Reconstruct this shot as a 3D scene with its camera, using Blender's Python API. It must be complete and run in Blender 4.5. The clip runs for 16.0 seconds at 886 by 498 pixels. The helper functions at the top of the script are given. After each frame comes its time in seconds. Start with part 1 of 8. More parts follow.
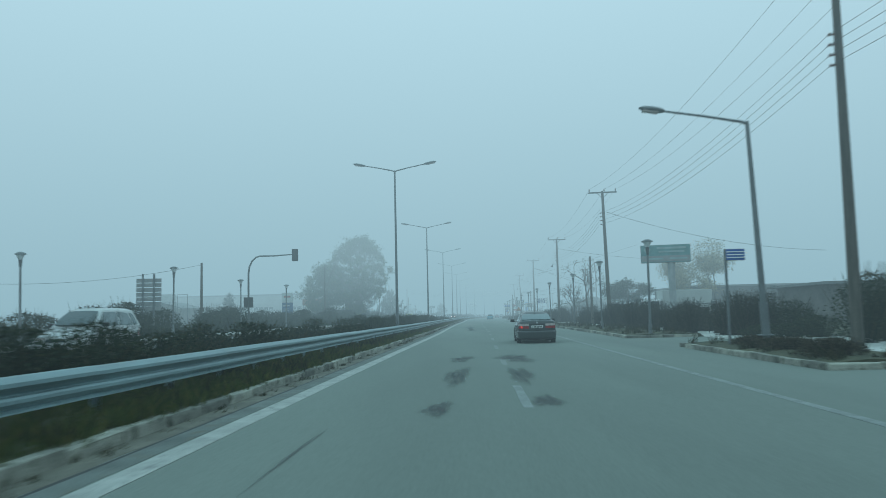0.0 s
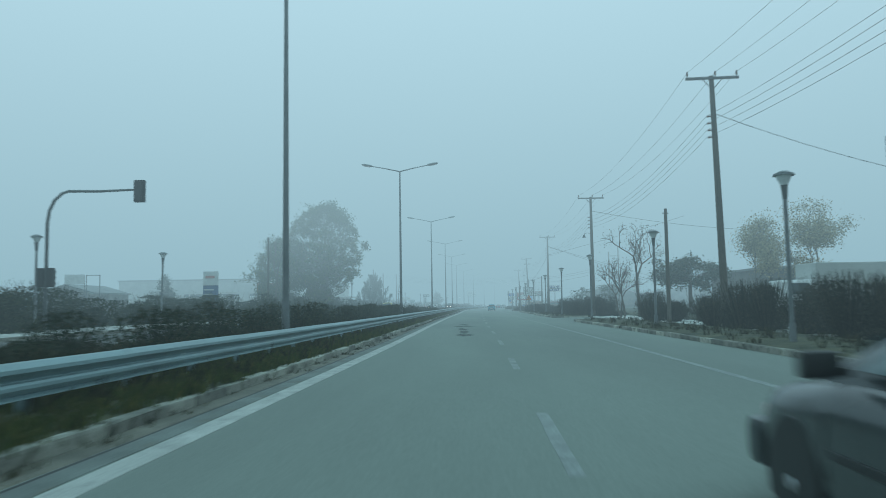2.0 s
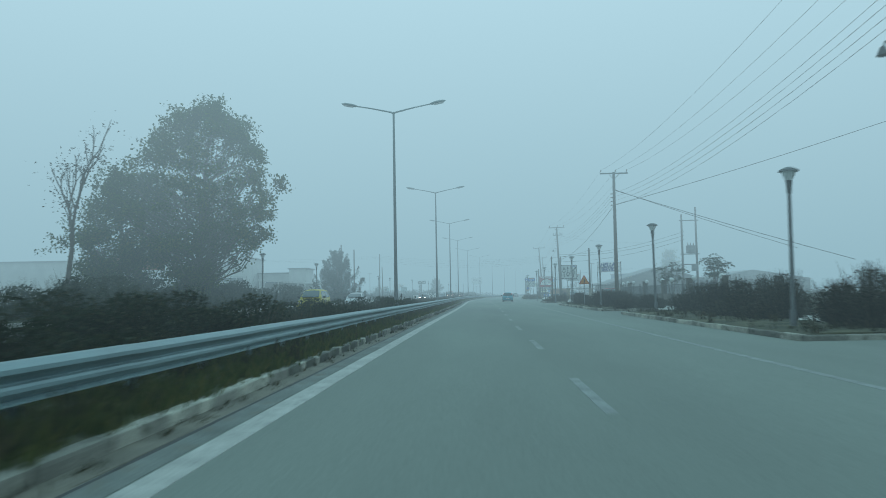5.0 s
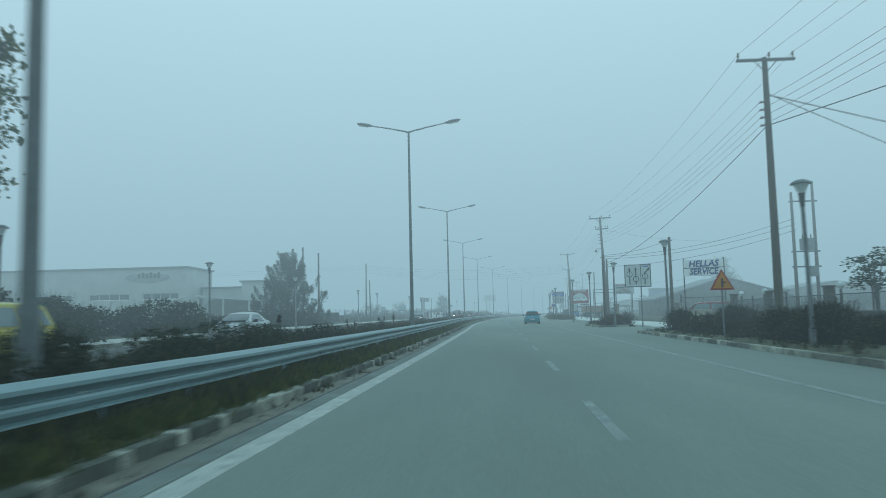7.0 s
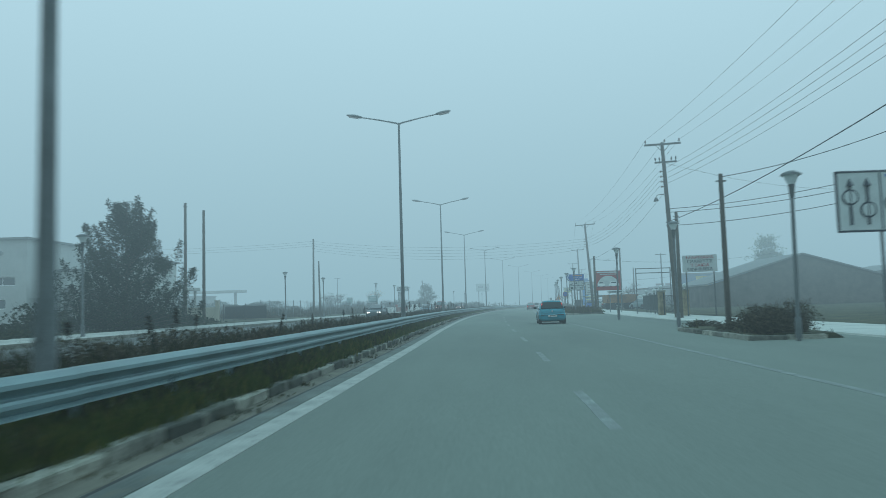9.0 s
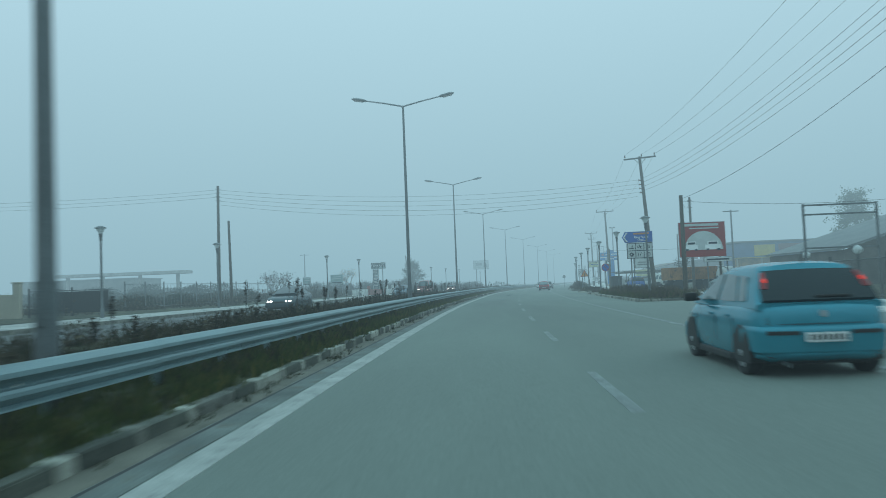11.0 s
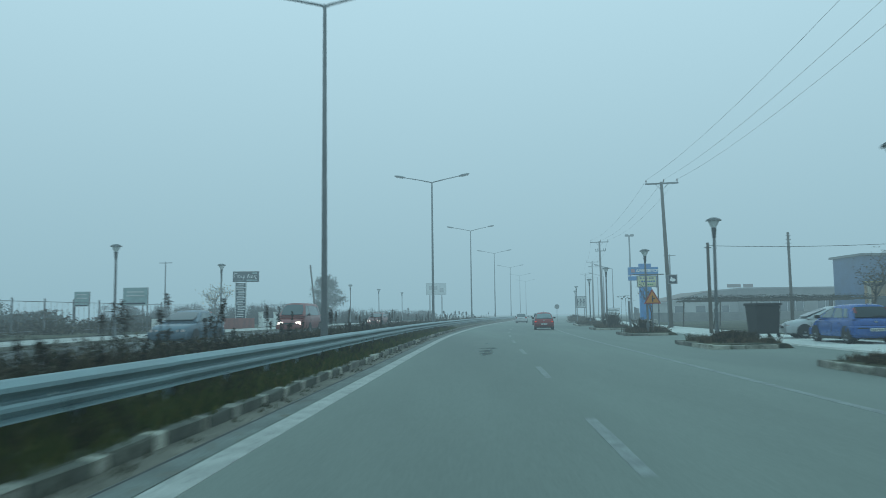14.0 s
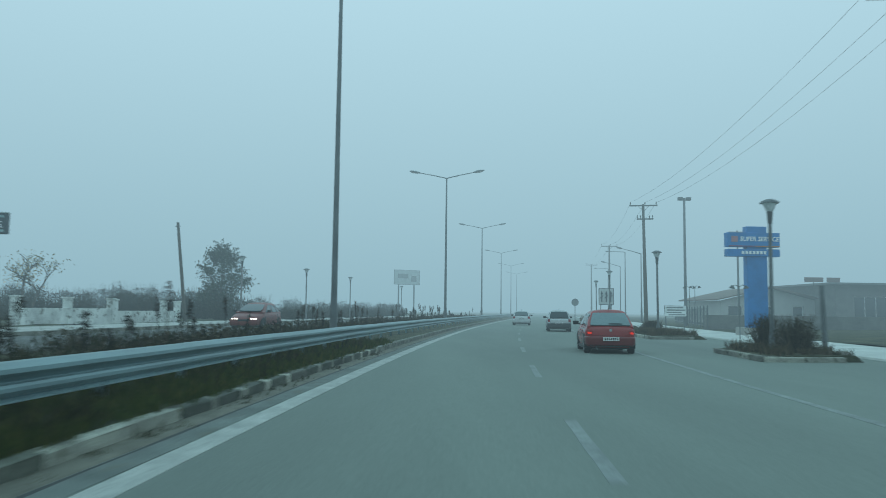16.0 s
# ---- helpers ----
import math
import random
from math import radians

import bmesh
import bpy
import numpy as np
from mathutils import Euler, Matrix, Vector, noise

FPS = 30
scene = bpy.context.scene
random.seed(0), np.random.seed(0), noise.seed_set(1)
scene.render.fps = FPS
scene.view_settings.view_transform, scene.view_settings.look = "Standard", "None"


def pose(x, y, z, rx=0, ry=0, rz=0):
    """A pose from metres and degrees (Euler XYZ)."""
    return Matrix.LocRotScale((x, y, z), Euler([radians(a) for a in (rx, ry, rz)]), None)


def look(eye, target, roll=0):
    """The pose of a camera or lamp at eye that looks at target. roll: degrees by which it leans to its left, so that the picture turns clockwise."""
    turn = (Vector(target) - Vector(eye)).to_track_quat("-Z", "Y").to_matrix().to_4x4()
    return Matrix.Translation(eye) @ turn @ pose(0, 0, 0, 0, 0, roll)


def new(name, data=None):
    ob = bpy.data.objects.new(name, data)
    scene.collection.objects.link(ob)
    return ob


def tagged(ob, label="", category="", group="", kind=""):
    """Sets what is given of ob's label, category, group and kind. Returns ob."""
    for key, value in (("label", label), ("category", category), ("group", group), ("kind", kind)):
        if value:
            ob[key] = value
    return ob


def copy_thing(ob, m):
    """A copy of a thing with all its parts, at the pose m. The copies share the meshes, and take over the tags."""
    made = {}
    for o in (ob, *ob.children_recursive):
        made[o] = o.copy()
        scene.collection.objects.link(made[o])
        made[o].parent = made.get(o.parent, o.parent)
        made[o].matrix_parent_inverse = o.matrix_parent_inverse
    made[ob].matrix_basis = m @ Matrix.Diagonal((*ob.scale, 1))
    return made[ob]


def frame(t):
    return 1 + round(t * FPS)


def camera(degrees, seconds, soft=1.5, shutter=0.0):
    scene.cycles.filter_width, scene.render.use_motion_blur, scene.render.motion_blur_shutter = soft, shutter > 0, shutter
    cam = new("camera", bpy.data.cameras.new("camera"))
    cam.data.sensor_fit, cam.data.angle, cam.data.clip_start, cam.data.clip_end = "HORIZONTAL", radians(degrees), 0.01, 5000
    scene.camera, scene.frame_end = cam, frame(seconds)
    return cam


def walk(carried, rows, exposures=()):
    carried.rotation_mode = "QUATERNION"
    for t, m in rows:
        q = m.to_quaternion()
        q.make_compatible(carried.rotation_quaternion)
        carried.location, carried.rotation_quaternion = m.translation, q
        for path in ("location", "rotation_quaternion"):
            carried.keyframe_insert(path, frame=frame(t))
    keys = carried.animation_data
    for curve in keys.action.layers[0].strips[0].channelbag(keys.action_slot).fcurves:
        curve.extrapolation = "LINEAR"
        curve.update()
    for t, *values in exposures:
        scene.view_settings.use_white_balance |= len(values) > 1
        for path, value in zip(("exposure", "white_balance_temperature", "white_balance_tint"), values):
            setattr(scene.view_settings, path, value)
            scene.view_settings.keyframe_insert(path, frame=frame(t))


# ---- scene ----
# ---------------------------------------------------------------- camera
UNIT = 1.168
cam = camera(62.0, 16.0, 0.9, 0.35)
PATH = [
    (0.0, -0.005, 0.008, 1.090, 5.184, 1.361),
    (0.5, 0.207, 7.846, 1.649, 4.834, 1.160),
    (1.0, 0.375, 15.706, 1.810, 4.469, 1.539),
    (1.5, 0.655, 23.714, 1.724, 4.613, 1.348),
    (2.0, 0.903, 32.015, 1.026, 4.388, 0.855),
    (2.5, 1.062, 40.451, 0.298, 4.624, 1.083),
    (3.0, 1.155, 48.857, 0.174, 3.589, 0.720),
    (3.5, 1.233, 57.461, 0.333, 1.786, 0.177),
    (3.7, 1.272, 60.946, 0.202, 1.537, 0.355),
    (5.8, 2.125, 99.285, 2.757, 4.728, 2.042),
    (6.0, 2.288, 102.815, 2.902, 4.793, 2.383),
    (6.5, 2.581, 111.627, 2.683, 4.954, 2.280),
    (7.0, 2.825, 120.525, 2.512, 5.043, 1.376),
    (7.5, 3.163, 129.371, 2.251, 5.091, 1.544),
    (8.0, 3.466, 138.299, 1.924, 4.782, 1.407),
    (8.2, 3.589, 141.861, 1.838, 4.585, 1.477),
    (10.3, 4.375, 179.038, 2.731, 4.195, 1.690),
    (10.5, 4.448, 182.674, 2.076, 3.475, -0.424),
    (11.0, 4.640, 191.816, 1.939, 2.869, 2.286),
    (11.5, 4.782, 201.043, 2.131, 4.492, 0.975),
    (12.0, 5.126, 210.285, 0.206, 5.250, 0.316),
    (12.5, 5.522, 219.447, -0.160, 5.529, 1.146),
    (13.0, 5.935, 228.581, 0.229, 5.842, 0.779),
    (13.5, 6.427, 237.705, 0.103, 5.123, -0.351),
    (14.0, 7.053, 246.832, -1.118, 5.096, 0.716),
    (14.5, 7.732, 256.023, -1.586, 4.809, 0.380),
    (15.0, 8.437, 265.076, -1.747, 4.503, 0.472),
    (15.5, 9.220, 274.083, -2.103, 4.874, 0.400),
    (16.0, 10.082, 283.122, -2.323, 4.778, -0.668),
]
walk(cam, [(t, pose(x, y, 1.32, 90 + p, r, w)) for t, x, y, w, p, r in PATH], [(0.0, 0.0, 6500, 10)])

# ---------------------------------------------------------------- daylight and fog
# Dense daylight fog: emission in the air stands in for scattered sky light.
world = bpy.data.worlds.new("glowing_fog")
scene.world = world
world.use_nodes = True
wn, wl = world.node_tree.nodes, world.node_tree.links
wn.clear()
w_out = wn.new("ShaderNodeOutputWorld")
w_bg = wn.new("ShaderNodeBackground")
w_sky = wn.new("ShaderNodeTexSky")
w_sky.sky_type, w_sky.sun_disc = "NISHITA", False
w_sky.sun_elevation, w_sky.sun_rotation = radians(35), radians(200)
w_sky.dust_density = 4.0
w_bg.inputs["Strength"].default_value = 0.1
wl.new(w_sky.outputs["Color"], w_bg.inputs["Color"])
wl.new(w_bg.outputs["Background"], w_out.inputs["Surface"])
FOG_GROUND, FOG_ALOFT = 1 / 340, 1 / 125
FOG_GLOW_LOW, FOG_GLOW_HIGH = (0.285, 0.47, 0.545), (0.495, 0.745, 0.85)
w_abs = wn.new("ShaderNodeVolumeAbsorption")
w_abs.inputs["Color"].default_value = (0, 0, 0, 1)
# lifted fog, thinner near the ground: tuned so lamp tops fade before cars
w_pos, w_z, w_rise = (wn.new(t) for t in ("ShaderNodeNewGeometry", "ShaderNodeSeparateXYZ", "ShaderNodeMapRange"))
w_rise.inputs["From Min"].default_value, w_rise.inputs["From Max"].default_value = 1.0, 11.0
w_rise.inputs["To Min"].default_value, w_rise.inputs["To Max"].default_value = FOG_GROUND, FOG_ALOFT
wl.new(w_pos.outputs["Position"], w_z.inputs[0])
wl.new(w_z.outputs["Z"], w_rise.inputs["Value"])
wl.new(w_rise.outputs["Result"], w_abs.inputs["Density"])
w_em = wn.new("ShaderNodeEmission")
# the glow is painted brighter from horizon to zenith, by elevation from a fixed point
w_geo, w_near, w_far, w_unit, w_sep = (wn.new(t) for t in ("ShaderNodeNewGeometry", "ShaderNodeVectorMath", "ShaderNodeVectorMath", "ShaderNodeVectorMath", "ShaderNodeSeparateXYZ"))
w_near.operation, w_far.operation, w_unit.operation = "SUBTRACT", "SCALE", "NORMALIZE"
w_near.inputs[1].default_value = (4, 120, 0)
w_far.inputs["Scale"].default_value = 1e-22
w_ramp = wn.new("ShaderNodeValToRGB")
w_ramp.color_ramp.elements[0].position, w_ramp.color_ramp.elements[0].color = 0.0, (*FOG_GLOW_LOW, 1)
w_ramp.color_ramp.elements[1].position, w_ramp.color_ramp.elements[1].color = 0.5, (*FOG_GLOW_HIGH, 1)
# unseen overhead tone, set brighter and bluer to light upward-facing surfaces
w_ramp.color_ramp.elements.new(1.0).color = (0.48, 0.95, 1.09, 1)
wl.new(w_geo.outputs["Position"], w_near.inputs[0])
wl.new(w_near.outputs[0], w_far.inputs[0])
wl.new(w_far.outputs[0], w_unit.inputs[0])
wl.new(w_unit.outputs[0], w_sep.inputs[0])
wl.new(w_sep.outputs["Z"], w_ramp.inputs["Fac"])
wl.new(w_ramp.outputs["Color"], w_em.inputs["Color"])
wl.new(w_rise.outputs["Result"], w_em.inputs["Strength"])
world.cycles.volume_step_size = 25
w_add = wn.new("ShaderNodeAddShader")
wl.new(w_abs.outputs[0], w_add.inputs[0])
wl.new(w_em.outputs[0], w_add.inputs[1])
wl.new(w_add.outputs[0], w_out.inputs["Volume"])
sun = new("sun", bpy.data.lights.new("sun", "SUN"))
sun.data.energy, sun.data.angle = 1.0, radians(20)
sun.matrix_world = look((0, 0, 200), (60, 160, 0))


# ---------------------------------------------------------------- materials
def material(name, base, rough=0.8, metal=0.0, vary=0.25, size=1.0, fine=0.05, bump=0.3, tint=None, stretch=(1, 1, 1), spec=0.5, rust=None, rand=0.0):
    """A worn surface: broad stains of `size` metres, grain of `fine` metres, fine relief."""
    m = bpy.data.materials.new(name)
    m.use_nodes = True
    n, l = m.node_tree.nodes, m.node_tree.links
    b = n["Principled BSDF"]
    geo = n.new("ShaderNodeNewGeometry")
    mp = n.new("ShaderNodeMapping")
    mp.inputs["Scale"].default_value = stretch
    l.new(geo.outputs["Position"], mp.inputs["Vector"])
    big, small = n.new("ShaderNodeTexNoise"), n.new("ShaderNodeTexNoise")
    big.inputs["Scale"].default_value, big.inputs["Detail"].default_value, big.inputs["Roughness"].default_value = 1 / size, 5, 0.6
    small.inputs["Scale"].default_value, small.inputs["Detail"].default_value = 1 / fine, 3
    l.new(mp.outputs["Vector"], big.inputs["Vector"])
    l.new(geo.outputs["Position"], small.inputs["Vector"])
    ramp = n.new("ShaderNodeValToRGB")
    dark = [c * (1 - vary) for c in (tint or base)]
    light = [min(1, c * (1 + vary * 0.7)) for c in base]
    ramp.color_ramp.elements[0].position, ramp.color_ramp.elements[0].color = 0.3, (*dark, 1)
    ramp.color_ramp.elements[1].position, ramp.color_ramp.elements[1].color = 0.7, (*light, 1)
    l.new(big.outputs["Fac"], ramp.inputs["Fac"])
    mix = n.new("ShaderNodeMixRGB")
    mix.blend_type = "OVERLAY"
    mix.inputs["Fac"].default_value = min(1, vary * 1.6)
    l.new(ramp.outputs["Color"], mix.inputs["Color1"])
    l.new(small.outputs["Fac"], mix.inputs["Color2"])
    out = mix.outputs["Color"]
    if rust:
        third = n.new("ShaderNodeTexNoise")
        third.inputs["Scale"].default_value, third.inputs["Detail"].default_value = 3.1 / size, 6
        l.new(geo.outputs["Position"], third.inputs["Vector"])
        cut = n.new("ShaderNodeValToRGB")
        cut.color_ramp.elements[0].position, cut.color_ramp.elements[1].position = 0.56, 0.68
        l.new(third.outputs["Fac"], cut.inputs["Fac"])
        m2 = n.new("ShaderNodeMixRGB")
        m2.inputs["Color2"].default_value = (*rust, 1)
        l.new(cut.outputs["Color"], m2.inputs["Fac"])
        l.new(out, m2.inputs["Color1"])
        out = m2.outputs["Color"]
    if rand:
        info = n.new("ShaderNodeObjectInfo")
        hsv = n.new("ShaderNodeHueSaturation")
        mul = n.new("ShaderNodeMapRange")
        mul.inputs["To Min"].default_value, mul.inputs["To Max"].default_value = 1 - rand, 1 + rand
        l.new(info.outputs["Random"], mul.inputs["Value"])
        l.new(mul.outputs["Result"], hsv.inputs["Value"])
        l.new(out, hsv.inputs["Color"])
        out = hsv.outputs["Color"]
    l.new(out, b.inputs["Base Color"])
    rr = n.new("ShaderNodeMapRange")
    rr.inputs["To Min"].default_value, rr.inputs["To Max"].default_value = max(0, rough - 0.12), min(1, rough + 0.12)
    l.new(big.outputs["Fac"], rr.inputs["Value"])
    l.new(rr.outputs["Result"], b.inputs["Roughness"])
    b.inputs["Metallic"].default_value = metal
    b.inputs["Specular IOR Level"].default_value = spec
    if bump:
        bp = n.new("ShaderNodeBump")
        bp.inputs["Strength"].default_value, bp.inputs["Distance"].default_value = bump, fine * 0.4
        l.new(small.outputs["Fac"], bp.inputs["Height"])
        l.new(bp.outputs["Normal"], b.inputs["Normal"])
    return m


def leafy(name, base, other, vary=0.3, thin=0.25):
    """Leaves: every leaf its own shade, thin enough to let light through."""
    m = bpy.data.materials.new(name)
    m.use_nodes = True
    n, l = m.node_tree.nodes, m.node_tree.links
    b = n["Principled BSDF"]
    geo = n.new("ShaderNodeNewGeometry")
    ramp = n.new("ShaderNodeValToRGB")
    ramp.color_ramp.elements[0].color = (*[c * (1 - vary) for c in base], 1)
    ramp.color_ramp.elements[1].color = (*other, 1)
    mid = ramp.color_ramp.elements.new(0.6)
    mid.color = (*base, 1)
    l.new(geo.outputs["Random Per Island"], ramp.inputs["Fac"])
    l.new(ramp.outputs["Color"], b.inputs["Base Color"])
    b.inputs["Roughness"].default_value = 0.75
    b.inputs["Specular IOR Level"].default_value = 0.25
    tr = n.new("ShaderNodeBsdfTranslucent")
    l.new(ramp.outputs["Color"], tr.inputs["Color"])
    mx = n.new("ShaderNodeMixShader")
    mx.inputs["Fac"].default_value = thin
    l.new(b.outputs[0], mx.inputs[1])
    l.new(tr.outputs[0], mx.inputs[2])
    l.new(mx.outputs[0], n["Material Output"].inputs["Surface"])
    return m


def glow(name, colour, strength):
    m = bpy.data.materials.new(name)
    m.use_nodes = True
    b = m.node_tree.nodes["Principled BSDF"]
    b.inputs["Base Color"].default_value = (*colour, 1)
    b.inputs["Emission Color"].default_value = (*colour, 1)
    b.inputs["Emission Strength"].default_value = strength
    b.inputs["Roughness"].default_value = 0.2
    return m


ASPHALT = material("asphalt", (0.177, 0.202, 0.176), 0.85, vary=0.22, size=6, fine=0.03, bump=0.5, stretch=(1.2, 0.16, 1))
ASPHALT_OLD = material("asphalt_side", (0.14, 0.14, 0.135), 0.9, vary=0.35, size=3, fine=0.03, bump=0.5)
SHOULDER = material("dirty_asphalt", (0.145, 0.162, 0.148), 0.9, vary=0.4, size=0.9, fine=0.03, bump=0.6, rust=(0.13, 0.12, 0.09))
SEAM = material("tar_seam", (0.05, 0.05, 0.048), 0.9, vary=0.3, size=0.4, fine=0.02, bump=0.3)
TAR = material("tar_patch", (0.088, 0.088, 0.087), 0.8, vary=0.3, size=0.8, fine=0.03, bump=0.4)
ROAD_PAINT = material("road_paint", (0.38, 0.385, 0.355), 0.7, vary=0.3, size=0.5, fine=0.03, bump=0.3, rust=(0.2, 0.2, 0.19))
ROAD_PAINT_WORN = material("worn_road_paint", (0.226, 0.249, 0.236), 0.75, vary=0.4, size=0.3, fine=0.03, bump=0.3, rust=(0.19, 0.205, 0.2))
KERB_GRIMY = material("grimy_kerb_stone", (0.085, 0.088, 0.07), 0.9, vary=0.4, size=0.5, fine=0.02, bump=0.6, rust=(0.05, 0.05, 0.035), rand=0.3)
KERB = material("kerb_stone", (0.27, 0.264, 0.222), 0.9, vary=0.5, size=0.6, fine=0.02, bump=0.6, rust=(0.07, 0.07, 0.045), rand=0.55)
CONCRETE = material("concrete", (0.42, 0.41, 0.38), 0.9, vary=0.3, size=1.2, fine=0.02, bump=0.4)
GUTTER = material("gutter_concrete", (0.155, 0.142, 0.112), 0.95, vary=0.4, size=0.7, fine=0.02, bump=0.6, rust=(0.1, 0.09, 0.07))
PAVING = material("pale_paving", (0.56, 0.56, 0.52), 0.85, vary=0.2, size=2, fine=0.03, bump=0.3)
SOIL = material("soil_and_grass", (0.064, 0.060, 0.028), 1.0, vary=0.6, size=1.5, fine=0.06, bump=1.0, tint=(0.028, 0.042, 0.013))
FIELD = material("winter_field", (0.11, 0.095, 0.06), 1.0, vary=0.5, size=5, fine=0.1, bump=1.0, tint=(0.07, 0.075, 0.04))
GALV = material("galvanised_steel", (0.205, 0.295, 0.31), 0.42, metal=0.45, vary=0.22, size=0.5, fine=0.01, bump=0.1, stretch=(1, 0.3, 2))
POLE_GREY = material("painted_pole_steel", (0.17, 0.185, 0.19), 0.55, metal=0.3, vary=0.25, size=0.8, fine=0.02, bump=0.1)
POLE_DARK = material("dark_pole_steel", (0.10, 0.11, 0.11), 0.6, metal=0.3, vary=0.3, size=0.5, fine=0.02, bump=0.1)
WOOD = material("weathered_pole_timber", (0.10, 0.088, 0.072), 0.95, vary=0.4, size=0.5, fine=0.02, bump=0.8, stretch=(6, 6, 0.5))
WIRE = material("cable_black", (0.05, 0.05, 0.055), 0.6, vary=0.1, size=1, fine=0.05, bump=0)
CERAMIC = material("brown_insulator", (0.12, 0.07, 0.05), 0.25, vary=0.2, size=0.1, fine=0.02, bump=0)
BARK = material("bark", (0.10, 0.085, 0.07), 0.95, vary=0.4, size=0.3, fine=0.03, bump=1.0, stretch=(4, 4, 0.8))
RUBBER = material("tyre_rubber", (0.022, 0.022, 0.023), 0.85, vary=0.2, size=0.2, fine=0.01, bump=0.2)
BLACK = material("black_plastic", (0.02, 0.021, 0.022), 0.55, vary=0.2, size=0.3, fine=0.01, bump=0.1)
ALLOY = material("wheel_cover_silver", (0.42, 0.43, 0.44), 0.4, metal=0.5, vary=0.2, size=0.15, fine=0.01, bump=0)
CAR_GLASS = material("dark_car_glass", (0.035, 0.05, 0.055), 0.06, vary=0.1, size=0.6, fine=0.05, bump=0, spec=0.8)
DARK_GLASS = material("tinted_rear_glass", (0.012, 0.018, 0.022), 0.12, vary=0.1, size=0.6, fine=0.05, bump=0, spec=0.35)
# Base colour lightened to stand in for sky seen through and reflected.
SKY_TONED_GLASS = material("sky_toned_car_glass", (0.13, 0.18, 0.19), 0.06, vary=0.15, size=0.6, fine=0.05, bump=0, spec=0.9)
TAIL_RED = material("red_lamp_lens", (0.30, 0.02, 0.02), 0.2, vary=0.1, size=0.1, fine=0.02, bump=0)
TAIL_CLEAR = material("pale_lamp_lens", (0.5, 0.42, 0.4), 0.2, vary=0.1, size=0.1, fine=0.02, bump=0)
PLATE = material("plate_white", (0.7, 0.7, 0.68), 0.5, vary=0.1, size=0.1, fine=0.01, bump=0)
TAIL_ON = glow("lit_tail_lamp", (0.9, 0.03, 0.01), 0.55)
HEAD_ON = glow("lit_head_lamp", (1.0, 0.95, 0.85), 5.0)
WHITE = material("white_paint", (0.86, 0.87, 0.86), 0.6, vary=0.12, size=1.5, fine=0.02, bump=0.1)
DARK_INK = material("dark_lettering", (0.03, 0.035, 0.05), 0.6, vary=0.1, size=0.3, fine=0.02, bump=0)
NAVY_INK = material("navy_lettering", (0.02, 0.05, 0.22), 0.6, vary=0.1, size=0.3, fine=0.02, bump=0)
SIGN_BLUE = material("blue_sign_face", (0.02, 0.11, 0.42), 0.5, vary=0.15, size=0.8, fine=0.02, bump=0)
SIGN_RED = material("red_sign_face", (0.32, 0.035, 0.03), 0.55, vary=0.15, size=0.8, fine=0.02, bump=0)
SIGN_YELLOW = material("yellow_sign_face", (0.58, 0.215, 0.02), 0.5, vary=0.12, size=0.4, fine=0.02, bump=0)
SIGN_GREY = material("sign_back_aluminium", (0.30, 0.31, 0.31), 0.55, metal=0.4, vary=0.2, size=0.6, fine=0.02, bump=0.05)


# ---------------------------------------------------------------- shape helpers
def thing(name, x, y, z=0.0, rz=0.0, label="", category="", group="", kind=""):
    ob = new(name)
    ob.empty_display_size = 0.3
    ob.matrix_basis = pose(x, y, z, 0, 0, rz)
    return tagged(ob, label, category, group, kind)


def part(name, bm, mat, parent=None, label="", smooth=False):
    """Links a bmesh (or a mesh) as one object under a thing or a part."""
    if isinstance(bm, bmesh.types.BMesh):
        me = bpy.data.meshes.new(name)
        bm.normal_update()
        bm.to_mesh(me)
        bm.free()
        me.materials.append(mat)
        if smooth:
            me.polygons.foreach_set("use_smooth", [True] * len(me.polygons))
            me.set_sharp_from_angle(angle=radians(40))
    else:
        me = bm
    ob = new(name, me)
    ob.parent = parent
    return tagged(ob, label)


def box(bm, c, s, bevel=0.0, m=None):
    r = bmesh.ops.create_cube(bm, size=1, matrix=(m or Matrix()) @ Matrix.Translation(c) @ Matrix.Diagonal((*s, 1)))
    if bevel:
        es = list({e for v in r["verts"] for e in v.link_edges})
        bmesh.ops.bevel(bm, geom=es, offset=bevel, segments=2, affect="EDGES", profile=0.6)
    return bm


def boxed(c, s, bevel=0.0, m=None):
    return box(bmesh.new(), c, s, bevel, m)


def rod(bm, a, b, r0, r1=None, n=8, cap=True):
    """A tapered rod from a to b."""
    a, b = Vector(a), Vector(b)
    d = b - a
    q = d.to_track_quat("Z", "Y").to_matrix().to_4x4()
    bmesh.ops.create_cone(bm, cap_ends=cap, segments=n, radius1=r0, radius2=r0 if r1 is None else r1, depth=d.length,
                          matrix=Matrix.Translation((a + b) / 2) @ q)
    return bm


